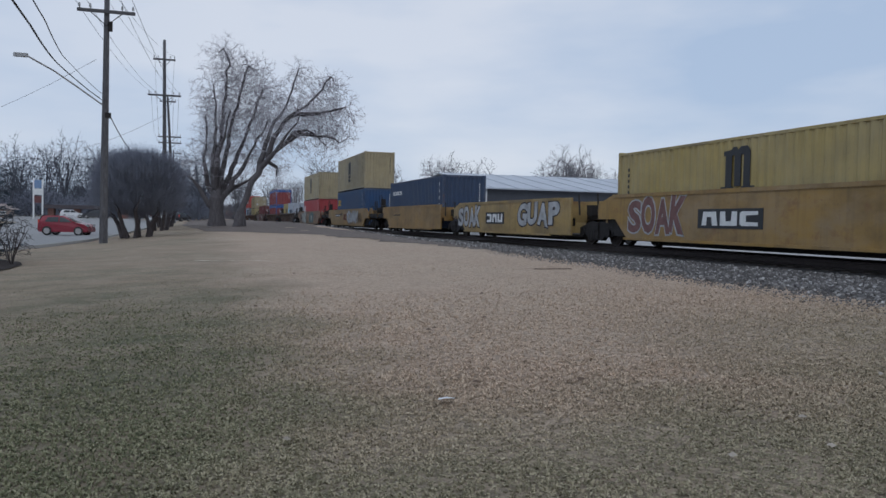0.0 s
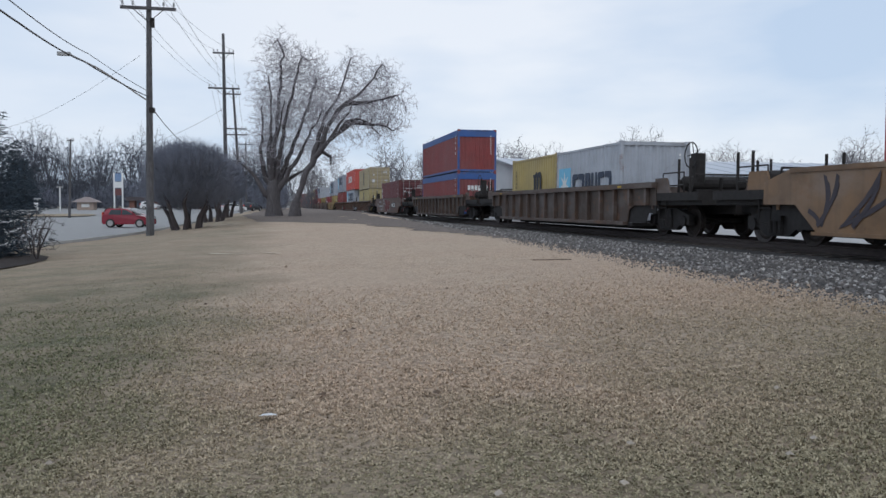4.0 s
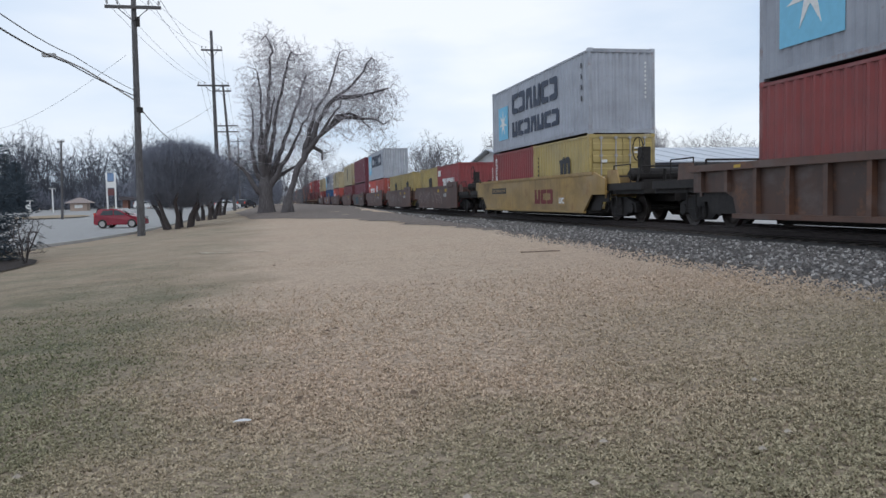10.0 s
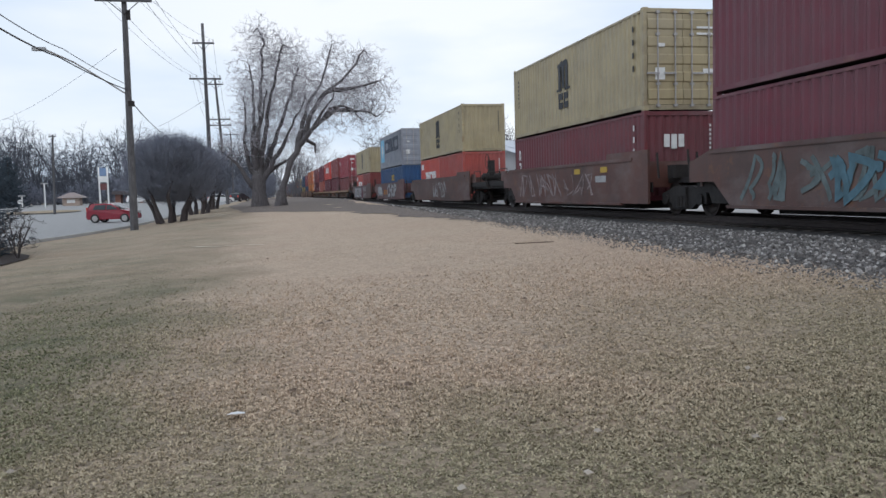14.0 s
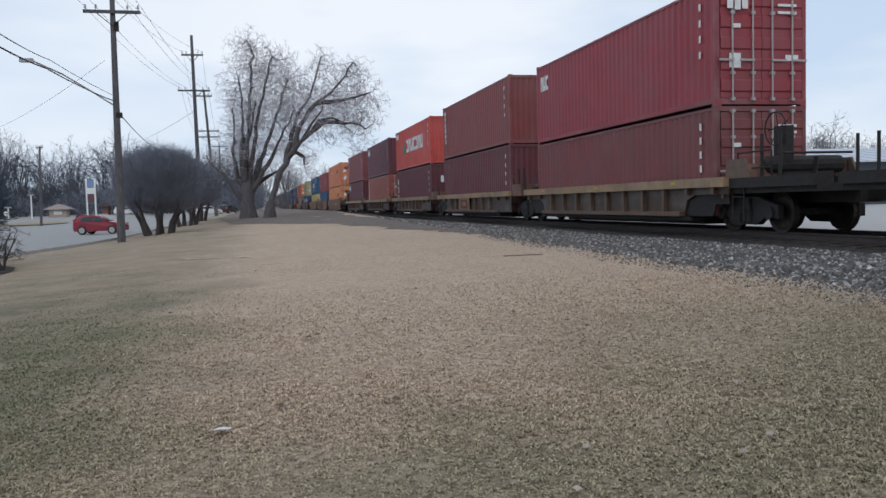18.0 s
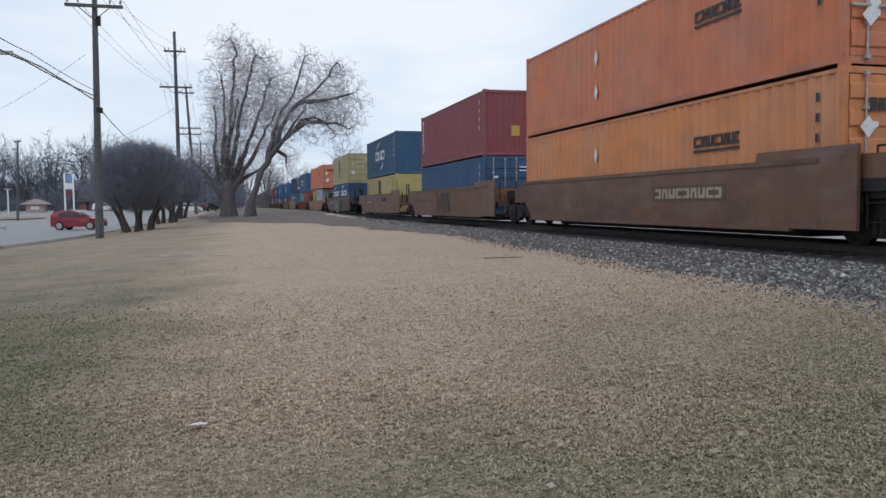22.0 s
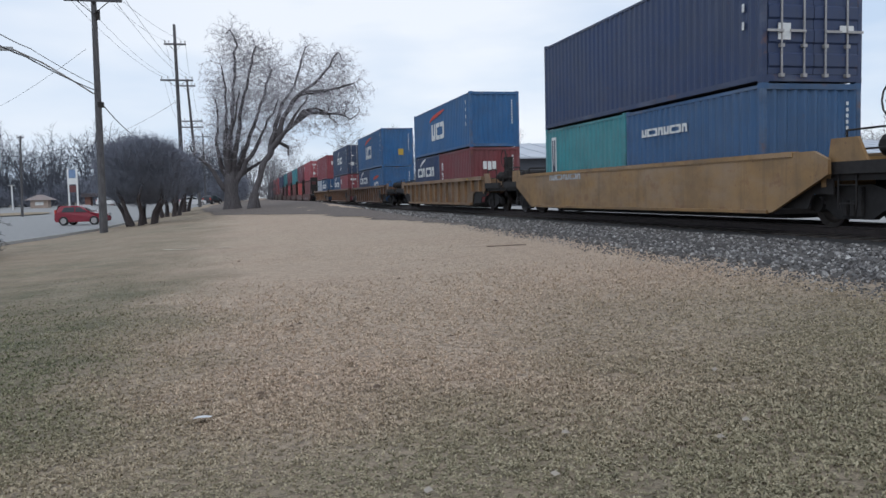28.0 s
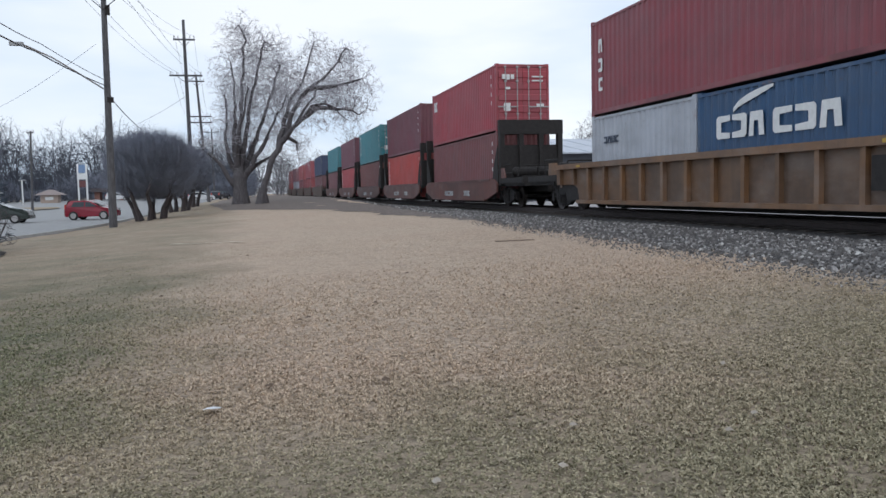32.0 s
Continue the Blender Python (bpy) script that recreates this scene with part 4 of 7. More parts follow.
def well(kind, hs, col, near, far, trucks, label, opts=()):
    """One platform of a well car; y from -near to far about its middle, origin on the rail."""
    if col[2] > 0.5 * col[0]:
        col = (col[0], int(col[1] * 0.95), int(col[2] * 0.82))
    mat = paint(*[int(v * 0.92) for v in col], dirt=0.75)
    car = thing("well_car", label, "rail car", "well cars of the train")
    top = {"smooth": 1.60, "ribbed": 1.52, "sill": 1.24, "low": 1.18, "slant": 1.42}[kind]
    for sx in (-1, 1):
        if kind in ("smooth", "low", "slant"):
            def build():
                s = Shape()
                c = 1.5
                b = 0.82 if kind == "smooth" else 0.62 if kind == "low" else 0.98
                rise = 0.004 if "level" in opts else 0.20
                if kind == "smooth" and "square" in opts:
                    ring = [(-hs, 0.30), (hs - 1.9, 0.26), (hs - 1.75, 0.34), (hs - 1.1, 0.86), (hs, 0.86), (hs, top - 0.25), (hs - 0.9, top), (-hs + 2.8, top), (-hs + 2.75, top + rise), (-hs, top + rise)]
                elif kind == "smooth":
                    ring = [(-hs, 0.86), (-hs + 1.1, 0.86), (-hs + 1.75, 0.34), (-hs + 1.9, 0.26), (hs - 1.9, 0.26), (hs - 1.75, 0.34), (hs - 1.1, 0.86), (hs, 0.86), (hs, top - 0.25), (hs - 0.9, top), (-hs + 0.9, top), (-hs, top - 0.25)]
                else:
                    ring = [(-hs, b), (-hs + c, 0.30), (-hs + c + 0.12, 0.26), (hs - c - 0.12, 0.26), (hs - c, 0.30), (hs, b), (hs, top - 0.17), (hs - 0.4, top), (-hs + 0.4, top), (-hs, top - 0.17)]
                s.prism(ring, 1.46, 1.53)
                return s.mesh("side_wall", mat)
            sw = part("side_wall", kept(("side", kind, hs, mat.name, "square" in opts, "level" in opts), build), car)
            if sx < 0:
                sw.matrix_basis = Matrix.Diagonal((-1, 1, 1, 1))
            ch = kept(("chord", kind, hs, mat.name), lambda: Shape().box(-0.085, 0.085, -hs + 0.95, hs - 0.95, -0.05, 0.05, 0.01).mesh("top_chord", mat))
            part("top_chord", ch, car, (sx * 1.475, 0, top - 0.03))
            lip = kept(("lip", kind, hs, mat.name), lambda: Shape().box(-0.05, 0.05, -hs + 1.7, hs - 1.7, -0.035, 0.035).mesh("bottom_sill", mat))
            part("bottom_sill", lip, car, (sx * 1.52, 0, 0.28))
        else:
            # sheets behind the ribs: the car's paint with recess shade mixed in
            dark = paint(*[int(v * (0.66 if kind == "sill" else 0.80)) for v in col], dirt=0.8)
            z0 = 0.36 if kind == "sill" else 0.27
            start = [(-hs, z0)] if "square" in opts else [(-hs, 0.85), (-hs + 1.45, 0.85), (-hs + 1.8, 0.72), (-hs + 1.95, z0)]
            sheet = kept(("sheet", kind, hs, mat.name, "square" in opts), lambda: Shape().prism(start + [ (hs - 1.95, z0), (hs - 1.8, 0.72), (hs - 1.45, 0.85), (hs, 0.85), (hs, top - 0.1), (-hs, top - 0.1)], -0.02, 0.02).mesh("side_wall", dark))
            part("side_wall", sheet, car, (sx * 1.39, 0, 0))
            cm = paint(162, 130, 90, dirt=0.8) if kind == "sill" else mat
            hh = 0.11 if kind == "sill" else 0.08
            ch = kept(("chord", kind, hs, mat.name), lambda: Shape().box(-0.10, 0.10, -hs, hs, -hh, hh, 0.01).mesh("top_chord", cm))
            part("top_chord", ch, car, (sx * 1.46, 0, top - hh))
            lo = kept(("low", kind, hs, mat.name), lambda: Shape().box(-0.08, 0.08, -hs + 1.95, hs - 1.95, -0.055, 0.055).mesh("bottom_sill", mat))
            part("bottom_sill", lo, car, (sx * 1.46, 0, z0 + 0.03))
            n = int(2 * (hs - 0.5) / 1.12)
            for i in range(n + 1):
                y = -hs + 0.5 + i * 2 * (hs - 0.5) / n
                zb = z0 + 0.08 if abs(y) < hs - 1.9 else 0.86
                rib = kept(("rib", kind, zb, mat.name), lambda: Shape().prism([(-0.065, zb), (0.065, zb), (0.065, top - 0.12), (-0.065, top - 0.12)], -0.07, 0.07).mesh("side_rib", mat))
                part("side_rib", rib, car, (sx * 1.455, y, 0))
    if kind in ("sill", "ribbed"):
        rf = kept("reflector", lambda: Shape().box(-0.006, 0.006, -0.13, 0.13, -0.035, 0.035).mesh("reflector", YELP))
        for k in range(3 if kind == "sill" else 2):
            part("reflector", rf, car, (-1.565, -hs + 2.2 + k * (2 * hs - 4.4) / (2 if kind == "sill" else 1), top - 0.09))
    part("well_floor", kept(("wfloor", hs), lambda: Shape().box(-1.38, 1.38, -hs + 1.7, hs - 1.7, 0.22, 0.32).mesh("well_floor", UNDER)), car)
    part("centre_pan", kept(("pan", hs), lambda: Shape().box(-0.62, 0.62, -hs + 2.3, hs - 2.3, 0.10, 0.22).mesh("centre_pan", UNDER)), car)
    # dark plates added to stand for the shaded void and bolsters at the ends
    for sx in (-1.34, 1.34):
        for sy in (-1, 1):
            web = kept(("end_web", sy), lambda: Shape().prism([(-0.6 * sy, 0.34), (0.6 * sy, 0.34), (0.75 * sy, 0.62), (1.28 * sy, 0.62), (1.28 * sy, 0.90), (-0.6 * sy, 0.90)], -0.015, 0.015).mesh("end_web", UNDER))
            part("end_web", web, car, (sx, sy * (hs - 1.35), 0))
    for sy, ext, coupled in ((-1, near, "near" in opts), (1, far, "far" in opts)):
        y0, y1 = sorted((sy * (hs - 0.35), sy * (hs - 0.25)))
        if kind != "low":
            part("bulkhead", kept(("bulk", kind, mat.name), lambda: Shape().box(-1.38, 1.38, -0.05, 0.05, 0.75, top - 0.12).mesh("bulkhead", mat)), car, (0, sy * (hs - 0.3), 0))
        a, b = sorted((sy * (hs - 0.2), sy * (ext - (0.35 if coupled else 0.08))))
        key = ("plat", round(b - a, 2), coupled)
        def build_platform():
            s = Shape()
            l = b - a
            s.box(-1.30 if coupled else -0.8, 1.30 if coupled else 0.8, 0, l, 0.86, 1.02)
            s.box(-0.32, 0.32, -0.2 if sy > 0 else 0, l, 0.62, 0.88)
            if coupled:
                s.box(-1.40, -1.28, 0, l, 0.98, 1.20)
                s.box(1.28, 1.40, 0, l, 0.98, 1.20)
            return s.mesh("end_platform", UNDER)
        part("end_platform", kept((*key, sy), build_platform), car, (0, a, 0))
        if kind == "low":
            at = (0, sy * (hs + 0.1), 0)
            part("bulkhead_beam", kept("bulk_beam", lambda: Shape().box(-1.42, 1.42, -0.16, 0.16, 3.05, 3.65, 0.02).mesh("bulkhead_beam", UNDER)), car, at)
            for bx in (-1.3, -0.45, 0.45, 1.3):
                part("bulkhead_post", kept("bulk_post", lambda: Shape().box(-0.1, 0.1, -0.14, 0.14, 0.9, 3.05).mesh("bulkhead_post", UNDER)), car, (bx, at[1], 0))
            part("bulkhead_plate", kept("bulk_plate", lambda: Shape().box(-1.2, 1.2, -0.03, 0.05, 1.0, 2.6).mesh("bulkhead_plate", UNDER)), car, at)
            part("bulkhead_gusset", kept(("bulk_gusset", sy), lambda: Shape().prism([(-0.14 * sy, 1.0), (-1.0 * sy, 1.0), (-0.7 * sy, 1.8), (-0.14 * sy, 2.6)], -1.44, -1.41).mesh("bulkhead_gusset", UNDER)), car, at)
        if coupled:
            part("equipment_box", kept(("equip", sy), lambda: Shape().box(-0.95, 0.30, -0.28, 0.32, 1.02, 1.30, 0.06).tube((-1.2, 0, 1.46), (0.6, 0, 1.46), 0.2, n=12).tube((-1.3, 0, 1.46), (-1.2, 0, 1.46), 0.1, 0.2, 12).tube((-1.25, 0.35, 1.05), (0.9, 0.35, 1.45), 0.03, n=6).tube((-1.25, -0.4, 1.0), (-1.1, -0.4, 1.7), 0.03, n=6).tube((-1.1, -0.4, 1.7), (0.7, -0.3, 1.7), 0.03, n=6).tube((-0.3, -0.35, 1.0), (-0.35, -0.5, 1.62), 0.05, n=6).mesh("equipment_box", UNDER)), car, (0.25, sy * (hs + 0.75), 0))
            rail_m = kept(("handrail", sy), lambda: Shape().tube((-1.3, -0.6, 1.0), (-1.3, -0.6, 1.75), 0.02, n=5).tube((-1.3, -0.6, 1.75), (-1.3, 0.6, 1.75), 0.02, n=5).tube((-1.3, 0.6, 1.0), (-1.3, 0.6, 1.75), 0.02, n=5).tube((-1.3, -0.6, 1.4), (-1.3, 0.6, 1.4), 0.02, n=5).mesh("handrail", UNDER))
            part("handrail", rail_m, car, (0, sy * (hs + 0.8), 0))
            part("coupler", kept(("coupler", sy), lambda: Shape().box(-0.16, 0.16, -0.45, 0.45, 0.66, 0.92, 0.05).mesh("coupler", UNDER)), car, (0, sy * (ext - 0.12), 0))
            for x in (-1.33, 1.33):
                lad = kept("ladder", lambda: ladder())
                part("ladder", lad, car, (x, sy * (hs + 0.25), 0))
            part("end_plate", kept(("eplate", mat.name), lambda: Shape().prism([(-0.55, 0.98), (0.55, 0.98), (0.45, 1.62), (-0.2, 1.62)], -0.03, 0.03).mesh("end_plate", mat)), car, (-1.36, sy * (hs + 0.35), 0))
            part("end_plate", kept(("eplate", mat.name), lambda: Shape()), car, (1.36, sy * (hs + 0.35), 0))
        else:
            part("hose_box", kept("hosebox", lambda: Shape().box(-0.25, 0.25, -0.2, 0.2, 1.0, 1.35, 0.03).tube((-0.6, 0, 1.0), (-0.6, 0.1, 1.7), 0.03).tube((0.6, 0, 1.0), (0.6, 0.1, 1.7), 0.03).mesh("hose_box", UNDER)), car, (-0.75, sy * (hs + 0.3), 0))
    if "near" in opts and "plain" not in opts:
        brake_stand(car, -hs - 0.75)
    if "posts" in opts:
        posts(car, -hs - 1.55, mat)
        posts(car, hs + 0.95, mat)
    if kind == "sill":
        part("rusty_cover", kept("rusty_cover", lambda: Shape().box(-1.38, -0.45, -0.45, 0.40, 1.02, 1.50, 0.14).mesh("rusty_cover", paint(124, 82, 64, dirt=0.8))), car, (0, -hs - 0.35, 0))
    for y in trucks:
        truck(car, y)
    return car


def ladder():
    s = Shape()
    for y in (-0.22, 0.22):
        s.tube((0, y, 0.35), (0, y, 1.55), 0.018, n=5)
    for k in range(4):
        s.tube((0, -0.22, 0.45 + 0.33 * k), (0, 0.22, 0.45 + 0.33 * k), 0.015, n=5)
    return s.mesh("ladder", UNDER)


# ---- the train ----
TAN, YEL = (172, 156, 118), (176, 154, 88)
GREY, PALE = (152, 157, 168), (176, 181, 190)
BLUE, DBLUE, APL = (42, 80, 116), (46, 66, 96), (38, 98, 150)
MAR, RUST, RED, ORG = (112, 48, 56), (136, 64, 62), (160, 50, 58), (212, 116, 66)
HRED, TEAL = (204, 76, 60), (58, 140, 145)
N_TAN = "tan steel freight container with a dark three-legged emblem"
N_YEL = "yellow steel freight container with a dark emblem"
N_GREY = "grey steel freight container with a blue star square"
N_MAR = "maroon corrugated steel freight container"
N_RED = "red corrugated steel freight container with white lettering"
N_BLU = "blue corrugated steel freight container with white lettering"
N_ORG = "orange domestic freight container with dark lettering"
N_TEA = "teal corrugated steel freight container"
tan = lambda H=HI, d=False: (N_TAN, 40, H, TAN, "msc", d)
y20 = lambda d=False: ("short " + N_YEL, 20, STD, YEL, "m", d)


def short(label, col, kind="", d=False):
    return ("short " + label, 20, STD, col, kind, d)


# platform: middle along the train, kind, half length of the side, colour, upper box, lower boxes (far first)
UNITS = [
    (18.5, "smooth", 6.75, (178, 138, 58), None, [(N_YEL, 40, STD, YEL, "m", False)]),
    (33.8, "smooth", 6.6, (190, 164, 100), None, []),
    (49.4, "smooth", 6.75, (182, 140, 66), None, [(N_BLU, 40, HI, DBLUE, "gold", False)]),
    (70.6, "smooth", 9.3, (182, 140, 58), tan(), [(N_BLU, 40, HI, (40, 76, 118), "seaco", False)]),
    (94.7, "smooth", 9.3, (150, 118, 88), tan(), [(N_RED, 40, STD, (172, 54, 56), "caimid", False)]),
    (118.4, "ribbed", 9.0, (98, 82, 76), None, [y20(), short(N_GREY, PALE, "star20")]),
    (142.3, "ribbed", 9.0, (96, 78, 72), ("red steel freight container with a blue top band", 40, STD, (140, 62, 60), "", False, (50, 92, 160)), [("red steel freight container with a blue top band", 40, STD, (140, 62, 60), "cro", False, (50, 92, 160))]),
    (166.6, "smooth", 9.2, (112, 78, 66), None, [(N_MAR + " with white lettering", 40, HI, (112, 50, 52), "tex", True)]),
    (190.5, "ribbed", 8.7, (106, 78, 70), tan(STD, True), [(N_YEL, 40, STD, (182, 164, 106), "m", True)]),
    (210.4, "ribbed", 8.5, (104, 76, 66), (N_RED, 48, HI, HRED, "hy", False), [(N_GREY, 40, HI, PALE, "star", False)]),
    (230.1, "ribbed", 8.6, (106, 76, 68), (N_GREY, 40, HI, GREY, "star", False), [(N_RED, 40, HI, (138, 54, 50), "", False, None, True)]),
    (252.1, "smooth", 8.1, (186, 148, 76), (N_GREY + " and lettering", 40, HI, (166, 171, 182), "sealand", False), [short(N_RED, (140, 52, 52), "tri"), y20(True)]),
    (271.9, "smooth", 6.9, (104, 76, 74), None, [y20(), short(N_RED, (150, 56, 58), "hy20")]),
    (287.6, "smooth", 6.65, (110, 80, 76), None, [y20(), y20()]),
    (303.9, "smooth", 6.65, (106, 74, 72), (N_GREY, 40, HI, PALE, "star", False), [short(N_RED, (200, 70, 54), "hy20"), short(N_RED, (172, 76, 64), "caimid", True)]),
    (319.7, "smooth", 6.65, (102, 72, 72), (N_MAR, 40, HI, (112, 46, 60), "", False), [(N_MAR, 40, STD, (112, 46, 60), "", True)]),
    (335.5, "smooth", 6.9, (108, 70, 68), tan(HI, True), [(N_MAR, 40, STD, (112, 46, 54), "tex", False)]),
    (357.2, "smooth", 8.6, (104, 72, 70), tan(STD), [short(N_RED, (196, 72, 58), "hy20"), short(N_RED, (168, 70, 60), "")]),
    (377.2, "smooth", 8.4, (112, 58, 52), (N_GREY, 40, HI, (150, 154, 164), "star", True), [short(N_BLU, (36, 76, 124), ""), short(N_BLU, (40, 82, 128), "seaco")]),
    (397.4, "smooth", 8.6, (98, 64, 64), tan(STD), [short(N_RED, (182, 72, 58), "hy20"), short(N_RED, (132, 56, 52), "")]),
    (419.2, "sill", 6.9, (108, 84, 70), (N_RED, 40, HI, (152, 46, 58), "cai", True), [(N_MAR, 40, STD, (124, 58, 58), "", True)]),
    (434.8, "sill", 6.65, (108, 84, 70), (N_MAR + " with a white upright name", 40, HI, RUST, "tri", False), [(N_MAR, 40, HI, (106, 46, 54), "", False)]),
    (450.5, "sill", 6.65, (108, 84, 70), (N_RED, 40, HI, (206, 72, 60), "hy", False), [(N_MAR, 40, HI, (102, 44, 54), "tex", False)]),
    (466.2, "sill", 6.65, (108, 84, 70), (N_MAR, 40, HI, (112, 52, 64), "bay", False), [("faded orange-brown steel freight container", 40, HI, (164, 84, 70), "tri", True)]),
    (482.2, "sill", 6.9, (108, 84, 70), (N_MAR + " with darker repair patches", 40, HI, (134, 66, 68), "patched", False), [(N_MAR, 40, HI, (104, 48, 56), "bay", False)]),
    (504.3, "smooth", 8.7, (128, 88, 66), (N_ORG, 53, HI, ORG, "sch", True), [(N_ORG, 53, HI, (218, 132, 66), "sch", True)]),
    (524.0, "smooth", 8.4, (140, 98, 72), (N_MAR, 40, HI, (142, 62, 68), "tri", False, None, True), [(N_BLU, 40, STD, (42, 80, 118), "", True)]),
    (544.0, "smooth", 8.6, (150, 104, 74), (N_BLU, 40, HI, (42, 86, 122), "cma", False), [(N_YEL, 40, STD, (190, 172, 104), "m", False)]),
    (567.8, "smooth", 9.2, (104, 66, 64), (N_TAN, 40, HI, (172, 158, 112), "msc", True), [short(N_BLU, (34, 74, 114), "cma20"), short(N_BLU, (34, 74, 114), "cma20")]),
    (591.8, "slant", 9.3, (176, 116, 66), (N_ORG, 53, HI, (212, 112, 66), "sch", True), [y20(), short("grey corrugated steel freight container", (160, 165, 178), "goldn")]),
    (615.3, "ribbed", 7.9, (150, 76, 66), (N_BLU, 40, HI, (44, 86, 122), "box", False, None, True), [short(N_TEA, (66, 142, 134), ""), short(N_RED, (146, 64, 66), "tex")]),
    (636.8, "slant", 8.4, (178, 142, 92), ("dark blue steel freight container with bare doors", 40, HI, (42, 60, 98), "", True), [short(N_TEA, (56, 140, 146), "teal"), short(N_BLU, (46, 90, 134), "gold")]),
    (658.5, "ribbed", 8.8, (172, 130, 84), (N_BLU, 40, STD, APL, "apl", False), [short(N_BLU, (42, 62, 98), "cma20"), short(N_RED, (122, 54, 58), "tex")]),
    (682.4, "ribbed", 8.6, (132, 98, 76), (N_BLU, 40, HI, APL, "apl", False, None, True), [short(N_BLU, (46, 66, 102), "cma20"), short(N_BLU, APL, "apl20")]),
    (702.2, "ribbed", 8.4, (134, 98, 76), (N_BLU, 40, HI, (50, 68, 98), "cma", True), [short(N_BLU, (42, 80, 118), "cma20"), short(N_RED, (146, 58, 66), "cai", True)]),
    (721.6, "ribbed", 8.6, (142, 108, 80), (N_MAR + " with white lettering", 40, HI, (142, 62, 70), "tex", False, None, True), [short("grey steel freight container with dark lettering", (176, 180, 188), "cosco"), short(N_BLU, (42, 80, 118), "cma20", True)]),
    (743.7, "low", 6.9, (124, 76, 74), (N_RED, 40, HI, (168, 62, 72), "cai", True), [(N_MAR, 40, HI, (128, 72, 72), "", False)]),
    (759.3, "low", 6.65, (124, 78, 76), (N_MAR, 40, HI, (122, 66, 76), "", False), [(N_RED, 40, HI, (194, 72, 64), "tri", False)]),
    (774.9, "low", 6.65, (120, 78, 76), (N_TEA, 40, HI, (66, 144, 152), "teal", True), [(N_MAR, 40, HI, (136, 80, 74), "", False)]),
    (790.4, "low", 6.65, (124, 78, 76), (N_MAR, 40, HI, (124, 70, 82), "", False), [(N_RED, 40, HI, (184, 74, 78), "tri", False)]),
    (806.0, "low", 6.9, (120, 78, 76), (N_TEA, 40, HI, (72, 138, 146), "", False), [(N_MAR, 40, HI, (130, 82, 84), "", False)]),
    (828.0, "smooth", 8.6, (112, 92, 90), (N_BLU, 40, HI, (70, 78, 104), "", False), [(N_MAR, 40, HI, (124, 84, 86), "", False)]),
    (848.0, "smooth", 8.4, (112, 92, 90), (N_RED, 40, HI, (166, 84, 90), "", False), [(N_RED, 40, HI, (160, 80, 82), "", False)]),
    (868.0, "smooth", 8.6, (112, 92, 90), (N_RED, 40, HI, (172, 90, 92), "", False), [(N_MAR, 40, HI, (140, 84, 88), "", False)]),
    (890.0, "smooth", 8.6, (112, 92, 90), (N_MAR, 40, HI, (140, 92, 98), "", False), [("grey corrugated steel freight container", 40, HI, (160, 160, 168), "", False)]),
    (910.0, "smooth", 8.4, (112, 92, 90), (N_MAR, 40, HI, (146, 92, 96), "", False), [(N_RED, 40, HI, (160, 86, 86), "", False)]),
]
GROUPS = [(0, 2), (3, 3), (4, 4), (5, 5), (6, 6), (7, 7), (8, 10), (11, 11), (12, 16), (17, 19), (20, 24), (25, 27), (28, 28), (29, 29), (30, 30), (31, 31), (32, 32), (33, 35), (36, 40), (41, 43), (44, 45)]
LABELS = {"smooth": "smooth-sided well car with graffiti and rust streaks", "ribbed": "ribbed steel well car streaked with rust", "sill": "low well car with a beige sill and dark ribs", "low": "rusty maroon low-sided well car", "slant": "orange well car with slanted ends"}
MOVERS = []


def train():
    first, last = {g[0] for g in GROUPS}, {g[1] for g in GROUPS}
    for i, (mid, kind, hs, col, top, low) in enumerate(UNITS):
        prev = (UNITS[i - 1][0] + UNITS[i - 1][2] + mid - hs) / 2 if i else mid - hs - 2.6
        nxt = (UNITS[i + 1][0] - UNITS[i + 1][2] + mid + hs) / 2 if i < len(UNITS) - 1 else mid + hs + 2.6
        near, far = mid - prev, nxt - mid
        opts, trucks = [], []
        if i in first:
            opts.append("near")
            trucks.append(-(hs + 0.15) if near - hs > 1.6 else -(hs - 0.25))
        if i in last:
            opts.append("far")
            trucks.append(hs + 0.15 if far - hs > 1.6 else hs - 0.25)
        else:
            trucks.append(far)
        if i in (3, 4, 5, 7, 8, 19, 20, 27, 28, 29):
            opts.append("posts")
        if i <= 2 or i in (9, 10, 21, 22, 23, 24, 34, 35) or 12 <= i <= 19 or 25 <= i <= 28 or i >= 41:
            opts.append("square")
        if i <= 2:
            opts.append("level")
        if i in (33, 36):
            opts.append("plain")
        car = well(kind, hs, col, near, far, trucks, LABELS[kind], opts)
        MOVERS.append((car, mid, RAIL_Z))
        decorate(car, i, hs)
        z = RAIL_Z + FLOOR
        n = len(low)
        for k, c in enumerate(low):
            y = mid if n == 1 else mid + (3.06 if k == 0 else -3.06)
            MOVERS.append((container(*c), y, z))
        if low:
            z += low[0][2] + 0.004
        if top:
            MOVERS.append((container(*top), mid - (0.4 if top[1] == 48 else 0.0), z))


